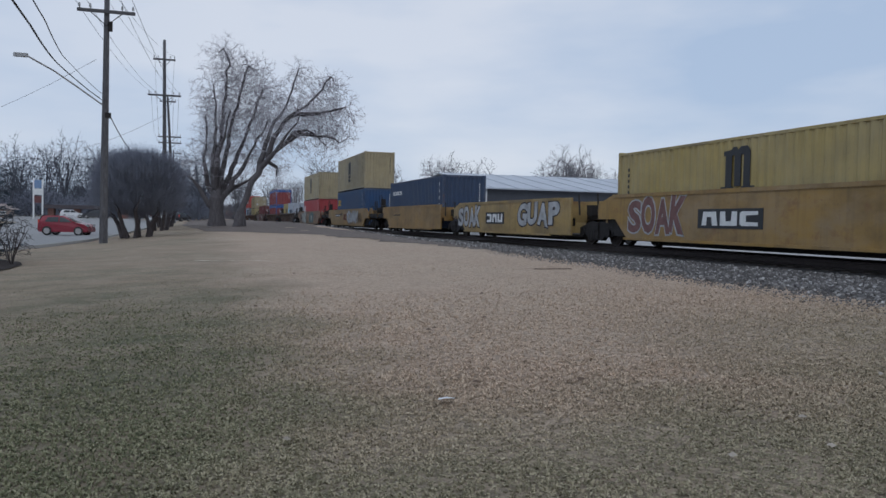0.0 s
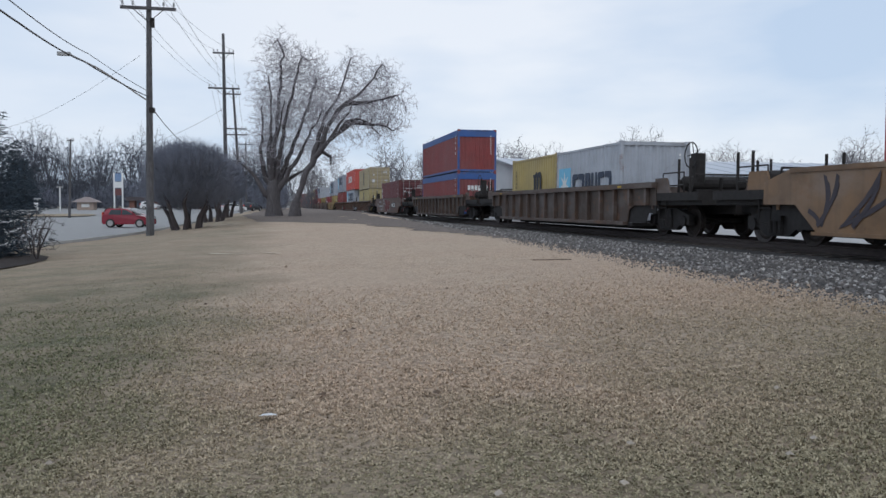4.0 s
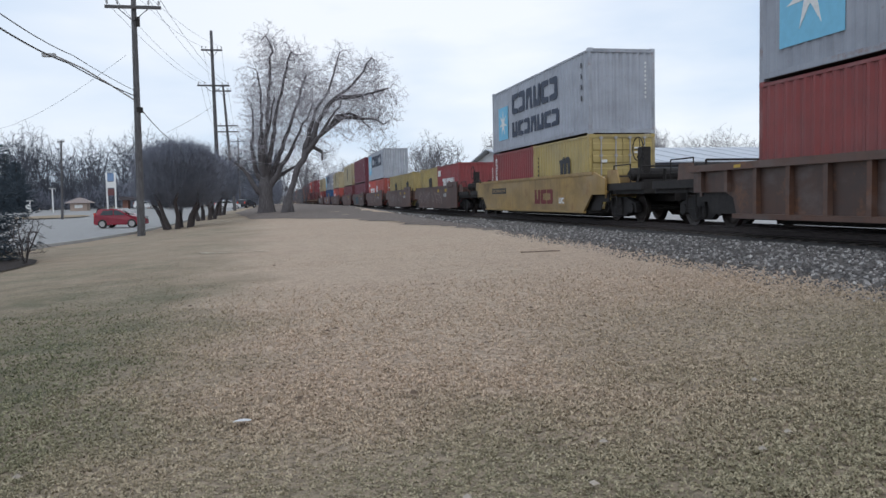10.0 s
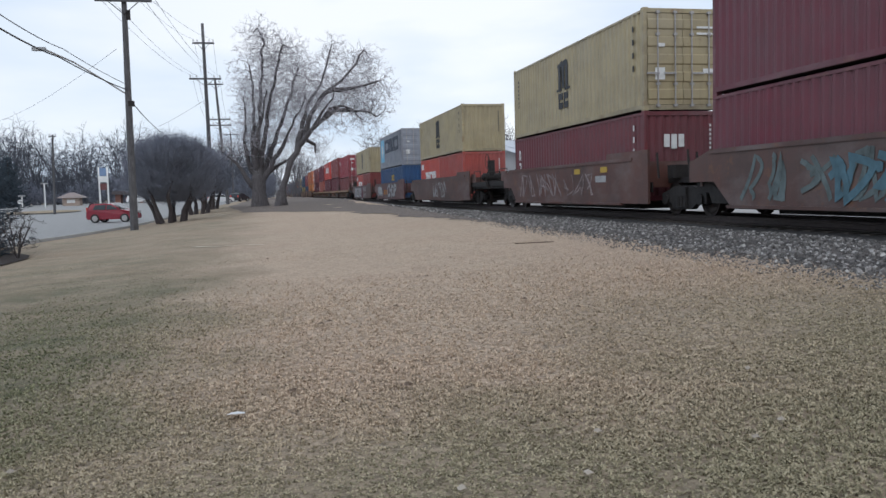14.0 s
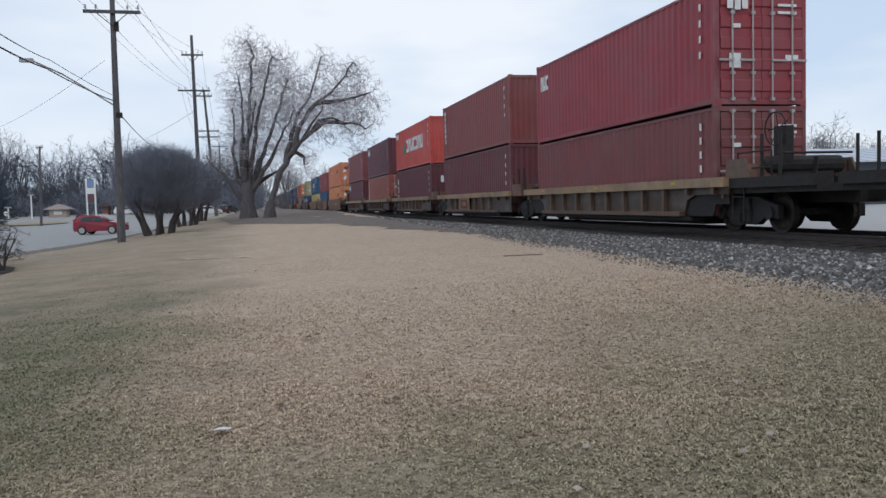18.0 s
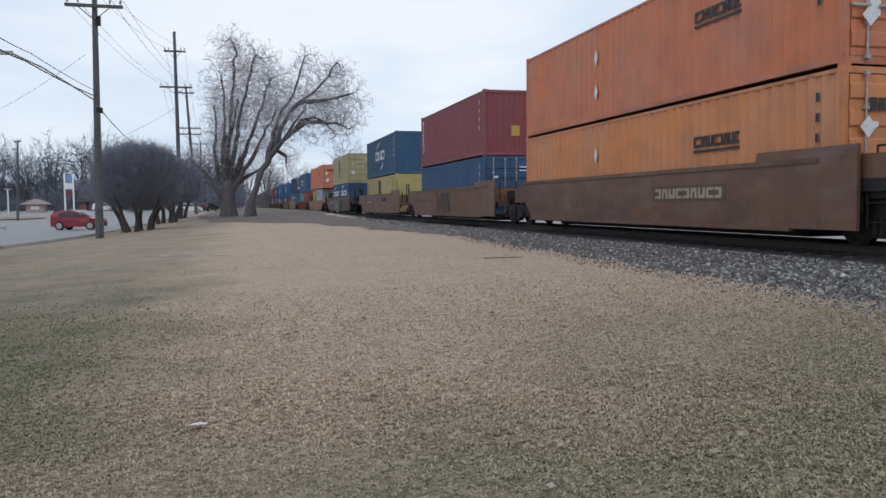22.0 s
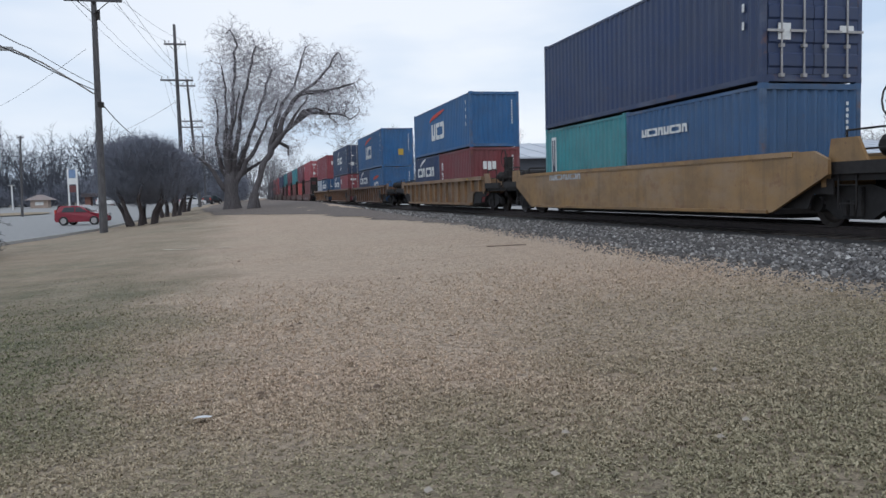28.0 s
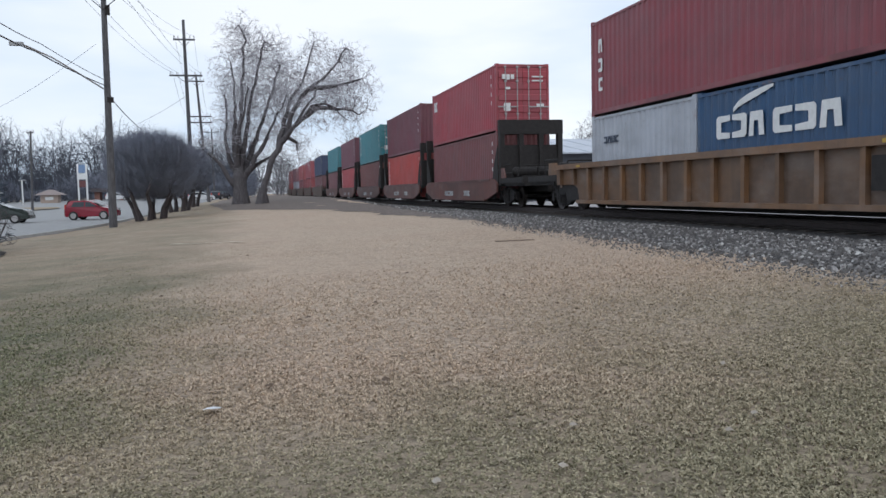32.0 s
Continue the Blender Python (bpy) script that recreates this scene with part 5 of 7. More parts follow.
def decorate(car, i, hs):
    """Stencils, plates and spray paint on the sides that face the lawn."""
    x = -1.533
    A = lambda a: hs - a
    W1 = kept("spray_white", lambda: plain("spray_white", (0.52, 0.52, 0.52), 0.7, 0, 2.2, 0.5))
    W2 = kept("spray_dark", lambda: plain("spray_dark", (0.06, 0.05, 0.06), 0.7, 0, 4.0, 0.3))
    W3 = kept("spray_rose", lambda: plain("spray_rose", (0.36, 0.19, 0.18), 0.7, 0, 2.0, 0.6))
    W4 = kept("spray_teal", lambda: plain("spray_teal", (0.12, 0.19, 0.19), 0.7, 0, 2.0, 0.5))
    W5 = kept("spray_red", lambda: plain("spray_red", (0.19, 0.035, 0.035), 0.7, 0, 4.0, 0.4))

    def plate(a0, a1, z0, z1, n, bg=BLACKP, fg=WHITE):
        slab(car, bg, [(A(a0), z0), (A(a1), z0), (A(a1), z1), (A(a0), z1)], x, "name_plate", 0.008)
        letters(car, fg, x - 0.008, A(a0 + 0.12), A(a1 - 0.12), z0 + 0.07, z1 - 0.07, n, i, "name_lettering", 0.006)

    if i == 0:
        tag_words(car, "SOAK", x, A(1.9), 0.45, 0.98, 0.74, kept("spray_plum", lambda: plain("spray_plum", (0.22, 0.11, 0.10), 0.7, 0, 4.0, 0.4)), W1)
        plate(5.4, 7.9, 0.64, 1.13, 3)
    elif i == 1:
        tag_words(car, "SOAK", x, A(0.8), 0.48, 0.90, 0.80, W1, W2)
        painted_text(car, "40", x, A(0.12), 0.72, 0.42, W2)
        plate(4.7, 6.9, 0.64, 1.14, 3)
        tag_words(car, "GUAP", x, A(8.4), 0.62, 0.82, 0.98, W1, W2)
    elif i == 2:
        plate(3.0, 4.9, 0.95, 1.2, 6, paint(160, 124, 60), BLACKP)
    elif i == 3:
        plate(4.2, 6.4, 0.98, 1.22, 8)
        pieces(car, x, A(9.9), A(14.4), 0.42, 1.46, 5, W1, W2, 15, 0.27)
        scrawl(car, x, A(14.5), A(16.2), 0.5, 1.3, 4, W2, 77, 0.05)
        scrawl(car, x, A(6.6), A(7.6), 1.1, 1.35, 4, W2, 78, 0.03)
        letters(car, W5, x, A(8.2), A(10.0), 0.7, 1.2, 3, 3, "stencil")
    elif i == 4:
        scrawl(car, x, A(1.6), A(6.2), 0.36, 1.5, 4, W2, 16, 0.10)
        pieces(car, x - 0.02, A(4.0), A(8.2), 0.42, 1.44, 3, kept("spray_bone", lambda: plain("spray_bone", (0.40, 0.40, 0.36), 0.7, 0, 2.0, 0.5)), W2, 16, 0.5)
        painted_text(car, "TV", x, A(8.7), 0.92, 0.62, W1)
        slab(car, W4, [(A(10.2), 0.36), (A(13.4), 0.36), (A(13.6), 1.3), (A(13.0), 1.5), (A(11.6), 1.46), (A(11.0), 1.3), (A(10.3), 1.26), (A(9.9), 0.9)], x, "graffiti", 0.003)
        slab(car, kept("spray_bone_figure", lambda: plain("spray_bone_figure", (0.40, 0.36, 0.30), 0.7, 0, 4.0, 0.3)), [(A(11.6), 0.5), (A(12.1), 0.5), (A(12.3), 1.0), (A(12.2), 1.2), (A(11.5), 1.2), (A(11.4), 1.0)], x - 0.003, "graffiti", 0.003)
        scrawl(car, x, A(13.4), A(15.4), 0.6, 1.3, 3, mat_dim(3), 18, 0.05)
    elif i == 7:
        painted_text(car, "53", x, A(0.9), 0.55, 0.62, W2)
        painted_text(car, "HAPPY B DAY", x, A(3.6), 1.14, 0.30, W1)
        letters(car, W1, x, A(3.6), A(6.6), 0.75, 0.95, 10, 5, "stencil")
        scrawl(car, x, A(3.8), A(6.2), 0.42, 0.66, 8, W1, 6, 0.04)
        pieces(car, x, A(7.0), A(7.7), 0.9, 1.45, 1, W1, W2, 21, 0.2)
        pieces(car, x, A(7.8), A(11.8), 0.42, 1.46, 3, W5, W1, 20, 0.34)
        scrawl(car, x, A(1.9), A(2.9), 0.7, 1.1, 3, W1, 79, 0.03)
        plate(12.6, 14.9, 0.72, 1.18, 3)
    elif i == 11:
        plate(2.86, 5.17, 1.0, 1.25, 8, BLACKP, paint(150, 120, 70))
        letters(car, W5, x, A(9.2), A(11.4), 0.55, 1.1, 3, 3, "stencil")
        plate(11.9, 12.7, 0.5, 0.85, 2, paint(166, 130, 70), WHITE)
    elif 12 <= i <= 16:
        k = kept("spray_pale", lambda: plain("spray_pale", (0.36, 0.29, 0.28), 0.7, 0, 3.0, 0.6))
        if i == 15:
            k = kept("spray_sea", lambda: plain("spray_sea", (0.15, 0.19, 0.19), 0.7, 0, 3.0, 0.6))
            scrawl(car, x, A(2.3), A(6.6), 0.38, 1.45, 7, k, 91, 0.11)
            scrawl(car, x - 0.008, A(4.8), A(8.2), 0.35, 1.30, 4, kept("spray_blue", lambda: plain("spray_blue", (0.10, 0.20, 0.25), 0.7, 0, 3.0, 0.5)), 92, 0.15)
        else:
            scrawl(car, x, A(1.6 + 0.6 * (i % 3)), A(7.0), 0.45, 1.4, 7, k, 22 + i, 0.06)
            scrawl(car, x, A(7.4), A(9.8), 0.5, 1.3, 3, k, 62 + i, 0.05)
        part("data_panel", Shape().prism([(A(10.2), 0.95), (A(11.0), 0.95), (A(11.0), 1.15), (A(10.2), 1.15)], x, x - 0.006).mesh("data_panel", GREYP), car)
        for a in (8.4, 10.6):
            slab(car, YELP, [(A(a), 1.25), (A(a + 0.5), 1.25), (A(a + 0.5), 1.42), (A(a), 1.42)], x, "reflector")
    elif i == 17:
        scrawl(car, x, A(8.0), A(12.0), 0.4, 1.4, 5, W1, 44, 0.06)
    elif i == 18:
        pieces(car, x, A(2.4), A(5.4), 0.45, 1.4, 4, W1, W2, 46, 0.24)
        letters(car, kept("spray_amber", lambda: plain("spray_amber", (0.52, 0.22, 0.06), 0.7)), x, A(6.0), A(8.2), 0.65, 1.05, 5, 4, "stencil")
        tag_words(car, "CHOP", x, A(8.3), 0.40, 1.08, 1.22, W1, W2)
    elif i == 19:
        tag_words(car, "AMOSLOKO!", x, A(2.7), 0.36, 1.05, 0.74, W1, W2)
        slab(car, kept("spray_cerise", lambda: plain("spray_cerise", (0.22, 0.04, 0.08), 0.7, 0, 2.0, 0.5)), [(A(9.5), 0.32), (A(10.4), 0.32), (A(10.3), 1.5), (A(9.5), 1.5)], x, "graffiti", 0.003)
        scrawl(car, x, A(10.5), A(13.3), 0.95, 1.45, 7, W1, 48, 0.06)
        scrawl(car, x, A(10.5), A(13.3), 0.32, 0.80, 7, W1, 49, 0.05)
    elif i == 21:
        s = Shape().prism([(A(5.0), 0.42), (A(7.0), 0.42), (A(7.0), 1.06), (A(5.0), 1.06)], -1.533, -1.50)
        part("name_panel", s.mesh("name_panel", paint(140, 108, 62, dirt=0.8)), car)
        letters(car, W5, x, A(5.3), A(6.7), 0.5, 0.95, 2, 2, "stencil")
    elif i == 25:
        plate(10.45, 13.6, 0.84, 1.22, 9, paint(92, 68, 54), paint(176, 150, 120))
    elif i == 26:
        scrawl(car, x, A(7.1), A(10.0), 0.36, 1.5, 7, W2, 50, 0.05)
        scrawl(car, x, A(2.6), A(6.4), 0.92, 1.2, 7, mat_dim(3), 51, 0.03)
    elif i == 27:
        plate(4.15, 7.0, 0.88, 1.18, 9, paint(110, 78, 58), paint(190, 160, 130))
        scrawl(car, x, A(10.6), A(12.6), 1.05, 1.4, 6, W2, 53, 0.04)
    elif i == 28:
        letters(car, kept("stencil_grey", lambda: plain("stencil_grey", (0.36, 0.33, 0.32), 0.7)), x, A(3.4), A(5.6), 1.02, 1.26, 8, 4, "stencil")
        moss = kept("spray_moss", lambda: plain("spray_moss", (0.085, 0.085, 0.07), 0.7, 0, 4.0, 0.5))
        pieces(car, x, A(10.4), A(13.6), 0.36, 1.34, 3, moss, W2, 54, 0.36)
        tag_words(car, "BUR", x, A(7.6), 0.40, 0.95, 0.92, kept("spray_lime", lambda: plain("spray_lime", (0.30, 0.28, 0.18), 0.7, 0, 4.0, 0.3)), W2)
        pieces(car, x, A(0.8), A(2.8), 0.40, 1.25, 3, W3, W5, 52, 0.2)
        pieces(car, x, A(3.2), A(6.6), 0.34, 0.96, 4, kept("spray_dusk", lambda: plain("spray_dusk", (0.22, 0.15, 0.15), 0.7, 0, 4.0, 0.5)), W5, 55, 0.24)
        scrawl(car, x, A(13.8), A(15.6), 0.9, 1.4, 4, kept("spray_ochre", lambda: plain("spray_ochre", (0.30, 0.17, 0.09), 0.7)), 56, 0.04)
        for a in (1.9, 7.1, 10.2, 14.0, 16.0):
            slab(car, YELP, [(A(a), 1.43), (A(a + 0.45), 1.43), (A(a + 0.45), 1.55), (A(a), 1.55)], x, "reflector")
    elif i == 31:
        letters(car, W1, x, A(3.4), A(6.0), 1.15, 1.35, 9, 4, "stencil")
    elif i in (33, 34, 35):
        part("data_panel", Shape().prism([(A(14.6), 0.6), (A(15.4), 0.6), (A(15.4), 1.2), (A(14.6), 1.2)], -1.533, -1.52).mesh("data_panel", UNDER), car)
    elif 36 <= i <= 40:
        letters(car, W1, x, A(4.6), A(6.4), 0.45, 0.7, 6, 4, "stencil")
        letters(car, W1, x, A(8.4), A(9.6), 0.45, 0.7, 4, 5, "stencil")


def painted_text(parent, words, x, y, z, size, mat):
    """Words painted on a side that faces the lawn; y is where they start, at the far end."""
    cu = bpy.data.curves.new("words", "FONT")
    cu.body, cu.size, cu.extrude = words, size, 0.003
    tmp = bpy.data.objects.new("words", cu)
    scene.collection.objects.link(tmp)
    bpy.context.view_layer.update()
    me = bpy.data.meshes.new_from_object(tmp.evaluated_get(bpy.context.evaluated_depsgraph_get()))
    bpy.data.objects.remove(tmp)
    me.materials.clear()
    me.materials.append(mat)
    ob = part("painted_words", me, parent)
    ob.matrix_basis = pose(x - 0.004, y, z, 90, 0, -90)
    return ob


def mat_dim(i):
    return kept("spray_faint", lambda: plain("spray_faint", (0.16, 0.10, 0.09), 0.7, 0, 4.0, 0.5))


def travel(t):
    """Metres that the train has run after t seconds."""
    return 22.0 * t + 2.0 * (1 - clampf(t / 4.0, 0, 1)) ** 1.3


# ---- trees ----
def grow(lines, puffs, count, seed, step=0.3, kill=0.4, reach=2.6, rounds=110, up=0.06, wiggle=0.24):
    """A tree's skeleton: the given main lines, then twigs that grow towards points strewn through the crown's puffs.
    lines: lists of points; puffs: centre, half sizes, share. Returns places, parents and each node's place along its line (1 at the foot, 0 off the lines)."""
    rg = np.random.default_rng(seed)
    P, parent, along = [], [], []
    for line in lines:
        line = [np.array(p, float) for p in line]
        if P:
            d = np.linalg.norm(np.array(P) - line[0], axis=1)
            last = int(d.argmin())
        else:
            P.append(line[0])
            parent.append(-1)
            along.append(1.0)
            last = 0
        for h, (a, b) in enumerate(zip(line, line[1:])):
            n = max(1, int(np.linalg.norm(b - a) / (2.4 * step)))
            for i in range(1, n + 1):
                q = a + (b - a) * i / n + (rg.normal(0, 0.07, 3) if i < n else 0)
                P.append(q)
                parent.append(last)
                along.append(1 - (h + i / n) / (len(line) - 1))
                last = len(P) - 1
    share = np.array([p[6] for p in puffs])
    pick = rg.choice(len(puffs), count, p=share / share.sum())
    d = rg.normal(size=(count, 3))
    d /= np.linalg.norm(d, axis=1)[:, None]
    d *= np.minimum(np.abs(rg.normal(0, 0.72, (count, 1))), 1.45)
    box = np.array([p[:6] for p in puffs], float)[pick]
    aim = box[:, :3] + d * box[:, 3:]
    A = np.array(P)
    near, dist = np.zeros(count, int), np.full(count, 1e9)

    def meet(first):
        for i in range(0, len(aim), 2000):
            q = np.linalg.norm(aim[i:i + 2000, None] - A[None, first:], axis=2)
            j = q.argmin(1)
            m = q[np.arange(len(j)), j]
            better = m < dist[i:i + 2000]
            dist[i:i + 2000] = np.where(better, m, dist[i:i + 2000])
            near[i:i + 2000] = np.where(better, j + first, near[i:i + 2000])
    meet(0)
    kids = {}
    for _ in range(rounds):
        live = (dist > kill) & (dist < reach)
        if not live.any():
            break
        to = np.zeros_like(A)
        dirs = (aim[live] - A[near[live]]) / dist[live][:, None]
        np.add.at(to, near[live], dirs)
        first, fresh = len(A), []
        for k in np.unique(near[live]):
            if kids.get(k, 0) >= 4:
                continue
            v = to[k] / (np.linalg.norm(to[k]) + 1e-6) + rg.normal(0, wiggle, 3)
            v[2] += up
            fresh.append(A[k] + v / (np.linalg.norm(v) + 1e-6) * step)
            parent.append(int(k))
            kids[k] = kids.get(k, 0) + 1
        if not fresh:
            break
        A = np.vstack([A, fresh])
        meet(first)
    return A, parent, along


def clothe(A, parent, tip, power=2.35, thick=0.035, twigs=2, twig=(0.2, 0.5), twig_r=0.006, seed=1, most=9.0, along=(), foot=0.0):
    """Trunk and crown shapes round a skeleton: limbs swell by what they carry; fine bent twigs stand at the thin ends."""
    rnd = random.Random(seed)
    n = len(A)
    acc = [0.0] * n
    ends = [True] * n
    for i in range(n - 1, 0, -1):
        acc[i] = acc[i] or tip ** power
        if parent[i] >= 0:
            acc[parent[i]] += acc[i]
            ends[parent[i]] = False
    r = [min(most, (a or tip ** power) ** (1 / power)) for a in acc]
    for i, k in enumerate(along):
        r[i] = max(r[i], foot * (0.12 + 0.88 * k ** 1.3))
    s, tw = Shape(), Shape()
    for i in range(1, n):
        p = parent[i]
        if p < 0:
            continue
        ra = min(r[p], r[i] * 1.35)
        (s if r[i] > thick else tw).tube(A[p], A[i], ra, r[i], 9 if r[i] > 0.2 else 6 if r[i] > 0.07 else 4 if r[i] > thick else 3, False)
        if twigs and r[i] < tip * 2.2:
            d = Vector(A[i] - A[p]).normalized()
            for k in range(twigs if ends[i] else max(1, twigs // 2)):
                a = (d + Vector((rnd.uniform(-1, 1), rnd.uniform(-1, 1), rnd.uniform(-0.7, 0.9)))).normalized()
                l = rnd.uniform(*twig)
                q = Vector(A[i]) + a * l * 0.55
                a = (a + Vector((rnd.uniform(-0.7, 0.7), rnd.uniform(-0.7, 0.7), rnd.uniform(-0.6, 0.6)))).normalized()
                tw.tube(A[i], q, twig_r, twig_r * 0.8, 3, False)
                tw.tube(q, q + a * l * 0.5, twig_r * 0.8, twig_r * 0.4, 3, False)
    return s, tw


def flare(s, r, n=9):
    """Root buttresses at the foot of a trunk."""
    for a in range(n):
        w = 2 * math.pi * a / n
        s.tube((r * 1.15 * math.cos(w), r * 1.0 * math.sin(w), -0.1), (r * 0.62 * math.cos(w), r * 0.56 * math.sin(w), 0.9), r * 0.2, r * 0.33, 6, False)


def big_tree():
    """An old bare tree with many upright limbs, and a second one leaning towards the track."""
    g = ground_z(-0.4, 65)
    t = thing("bare_tree", "large old leafless tree with a stout burred trunk", "tree", m=pose(-0.45, 65, g - 0.05))
    lines = [
        [(0, 0, 0), (-0.02, 0, 1.2), (0.05, 0, 2.6)],
        [(-0.25, 0, 1.4), (-0.95, -0.1, 2.3), (-1.7, 0, 3.5), (-2.7, 0.1, 4.4), (-3.0, 0.1, 5.0)],
        [(-0.2, 0, 2.1), (-0.75, 0.2, 3.6), (-1.0, 0.1, 5.4), (-0.8, 0, 7.0), (-0.9, 0, 8.4)],
        [(-0.1, -0.1, 2.5), (-0.35, -0.4, 4.6), (-0.2, -0.3, 7.0), (-0.1, 0, 9.4), (-0.35, 0, 11.0)],
        [(0.0, 0.1, 2.6), (0.05, 0.5, 5.4), (0.45, 0.4, 8.3), (0.6, 0.2, 10.9), (0.9, 0, 12.6), (0.4, 0, 13.8)],
        [(0.1, -0.1, 2.5), (0.6, -0.4, 5.4), (1.1, -0.3, 8.2), (1.7, -0.2, 10.6), (2.3, 0, 12.6)],
        [(0.2, 0.1, 2.3), (1.1, 0.3, 4.6), (2.1, 0.4, 7.0), (2.9, 0.3, 9.2), (3.4, 0.2, 10.8)],
        [(0.2, -0.1, 2.0), (1.6, -0.4, 4.1), (2.8, -0.5, 6.4), (3.8, -0.5, 8.4)],
        [(0.15, 0, 1.9), (1.2, 0.2, 3.0), (2.4, 0.3, 3.7), (3.5, 0.3, 4.8)],
        [(0.0, 0, 2.5), (-0.1, -0.9, 4.6), (0.5, -1.3, 6.8), (0.9, -1.2, 8.8)],
    ]
    puffs = [(-0.45, 0, 6.3, 1.1, 1.5, 2.6, 1.0), (0.7, 0, 8.2, 2.1, 1.8, 3.6, 2.8), (1.3, 0, 11.2, 1.9, 1.5, 2.0, 1.1),
             (0.5, 0, 13.1, 1.3, 1.0, 1.2, 0.5), (2.5, 0, 12.2, 1.3, 1.0, 1.2, 0.35), (3.0, 0, 8.6, 1.9, 1.6, 2.8, 1.7), (-2.4, 0.1, 4.8, 1.1, 0.8, 1.0, 0.22),
             (2.6, 0.2, 5.4, 1.8, 1.2, 1.6, 0.5), (-0.75, 0, 8.9, 0.7, 0.9, 1.7, 0.35), (3.2, 0, 10.8, 1.4, 1.2, 1.6, 0.5)]
    A, par, along = grow(lines, puffs, 9500, 21, 0.22, 0.16)
    s, tw = clothe(A, par, 0.0095, twigs=5, twig=(0.18, 0.5), twig_r=0.005, seed=3, most=0.55, along=along, foot=0.27)
    flare(s, 0.6)
    s.tube((0, 0, -0.05), (-0.02, 0, 1.2), 0.64, 0.54, 14, False).tube((-0.02, 0, 1.2), (0.0, 0, 2.2), 0.54, 0.56, 14, False).tube((0.0, 0, 2.2), (0.08, 0, 3.4), 0.56, 0.22, 12, False)
    part("trunk", s.mesh("trunk", BARK, True), t)
    part("crown", tw.mesh("crown", TWIG), t)
    g2 = ground_z(1.3, 62)
    u = thing("leaning_tree", "leafless tree leaning towards the track", "tree", m=pose(1.15, 62, g2 - 0.05))
    lines = [
        [(-0.15, 0, 0), (0.1, 0, 1.2), (0.65, 0.1, 2.9), (1.5, 0.1, 4.5), (2.5, 0.1, 5.7)],
        [(2.5, 0.1, 5.7), (3.4, 0.1, 6.5), (3.9, 0.1, 7.3), (4.9, 0.2, 7.5), (5.7, 0.2, 7.2), (6.4, 0.2, 6.4)],
        [(3.6, 0.1, 6.9), (5.0, 0.3, 7.2), (6.4, 0.3, 7.1), (7.4, 0.3, 6.7)],
        [(1.8, 0.1, 4.9), (2.4, -0.3, 6.8), (3.6, -0.4, 8.4), (5.0, -0.4, 9.5), (6.0, -0.4, 10.6), (6.6, -0.4, 11.6)],
        [(3.6, -0.4, 8.4), (5.2, -0.3, 8.7), (6.6, -0.2, 9.0), (7.6, -0.2, 9.3)],
        [(1.3, 0.1, 4.2), (1.8, 0.5, 6.2), (2.6, 0.6, 8.2), (3.6, 0.6, 10.0), (4.3, 0.6, 12.2)],
        [(2.2, 0.1, 5.3), (2.7, 0.3, 4.6), (2.9, 0.3, 3.3)],
        [(1.6, 0.1, 4.6), (2.4, -0.7, 5.6), (3.3, -1.0, 7.0), (4.2, -0.9, 8.4)],
    ]
    puffs = [(5.5, 0, 8.5, 2.7, 1.6, 2.1, 2.0), (3.2, 0, 8.0, 2.2, 1.6, 2.4, 1.4), (6.6, 0, 7.2, 1.5, 1.2, 1.4, 0.75), (6.3, -0.3, 10.7, 1.5, 1.0, 1.2, 0.4),
             (4.3, 0.5, 11.6, 0.9, 0.8, 1.1, 0.22), (2.9, 0.2, 4.4, 0.8, 0.7, 1.4, 0.2), (6.9, 0, 9.2, 1.2, 1.0, 1.1, 0.4)]
    A, par, along = grow(lines, puffs, 6200, 22, 0.22, 0.16)
    s, tw = clothe(A, par, 0.0095, twigs=5, twig=(0.18, 0.45), twig_r=0.005, seed=4, most=0.36, along=along, foot=0.25)
    flare(s, 0.40, 7)
    s.tube((-0.15, 0, -0.05), (0.1, 0, 1.2), 0.42, 0.34, 10, False)
    part("trunk", s.mesh("trunk", BARK, True), u)
    part("crown", tw.mesh("crown", TWIG), u)


def far_tree_parts(seed, h, mat_t, mat_c):
    """A bare round-headed tree, seen from far off."""
    rnd = random.Random(seed)
    lines = [[(0, 0, -0.3), (rnd.uniform(-0.2, 0.2), 0, h * 0.3)]]
    for k in range(5):
        a = 2 * math.pi * k / 5 + rnd.uniform(-0.4, 0.4)
        e = rnd.uniform(0.10, 0.2) * h
        lines.append([(0, 0, h * rnd.uniform(0.2, 0.3)), (e * 0.5 * math.cos(a), e * 0.5 * math.sin(a), h * 0.5), (e * math.cos(a), e * math.sin(a), h * rnd.uniform(0.62, 0.8))])
    puffs = [(0, 0, h * 0.66, h * 0.22, h * 0.22, h * 0.32, 1.0)]
    for k in range(4):
        a = rnd.uniform(0, 6.28)
        puffs.append((h * 0.17 * math.cos(a), h * 0.17 * math.sin(a), h * rnd.uniform(0.5, 0.82), h * 0.13, h * 0.13, h * 0.16, 0.3))
    A, par, _ = grow(lines, puffs, 1150, seed, 0.5, 0.5, 4.0, 50, 0.1, 0.10)
    s, tw = clothe(A, par, 0.021, 2.4, 0.09, 1, (0.5, 1.1), 0.017, seed, 0.3)
    return s.mesh("trunk", mat_t), tw.mesh("crown", mat_c)


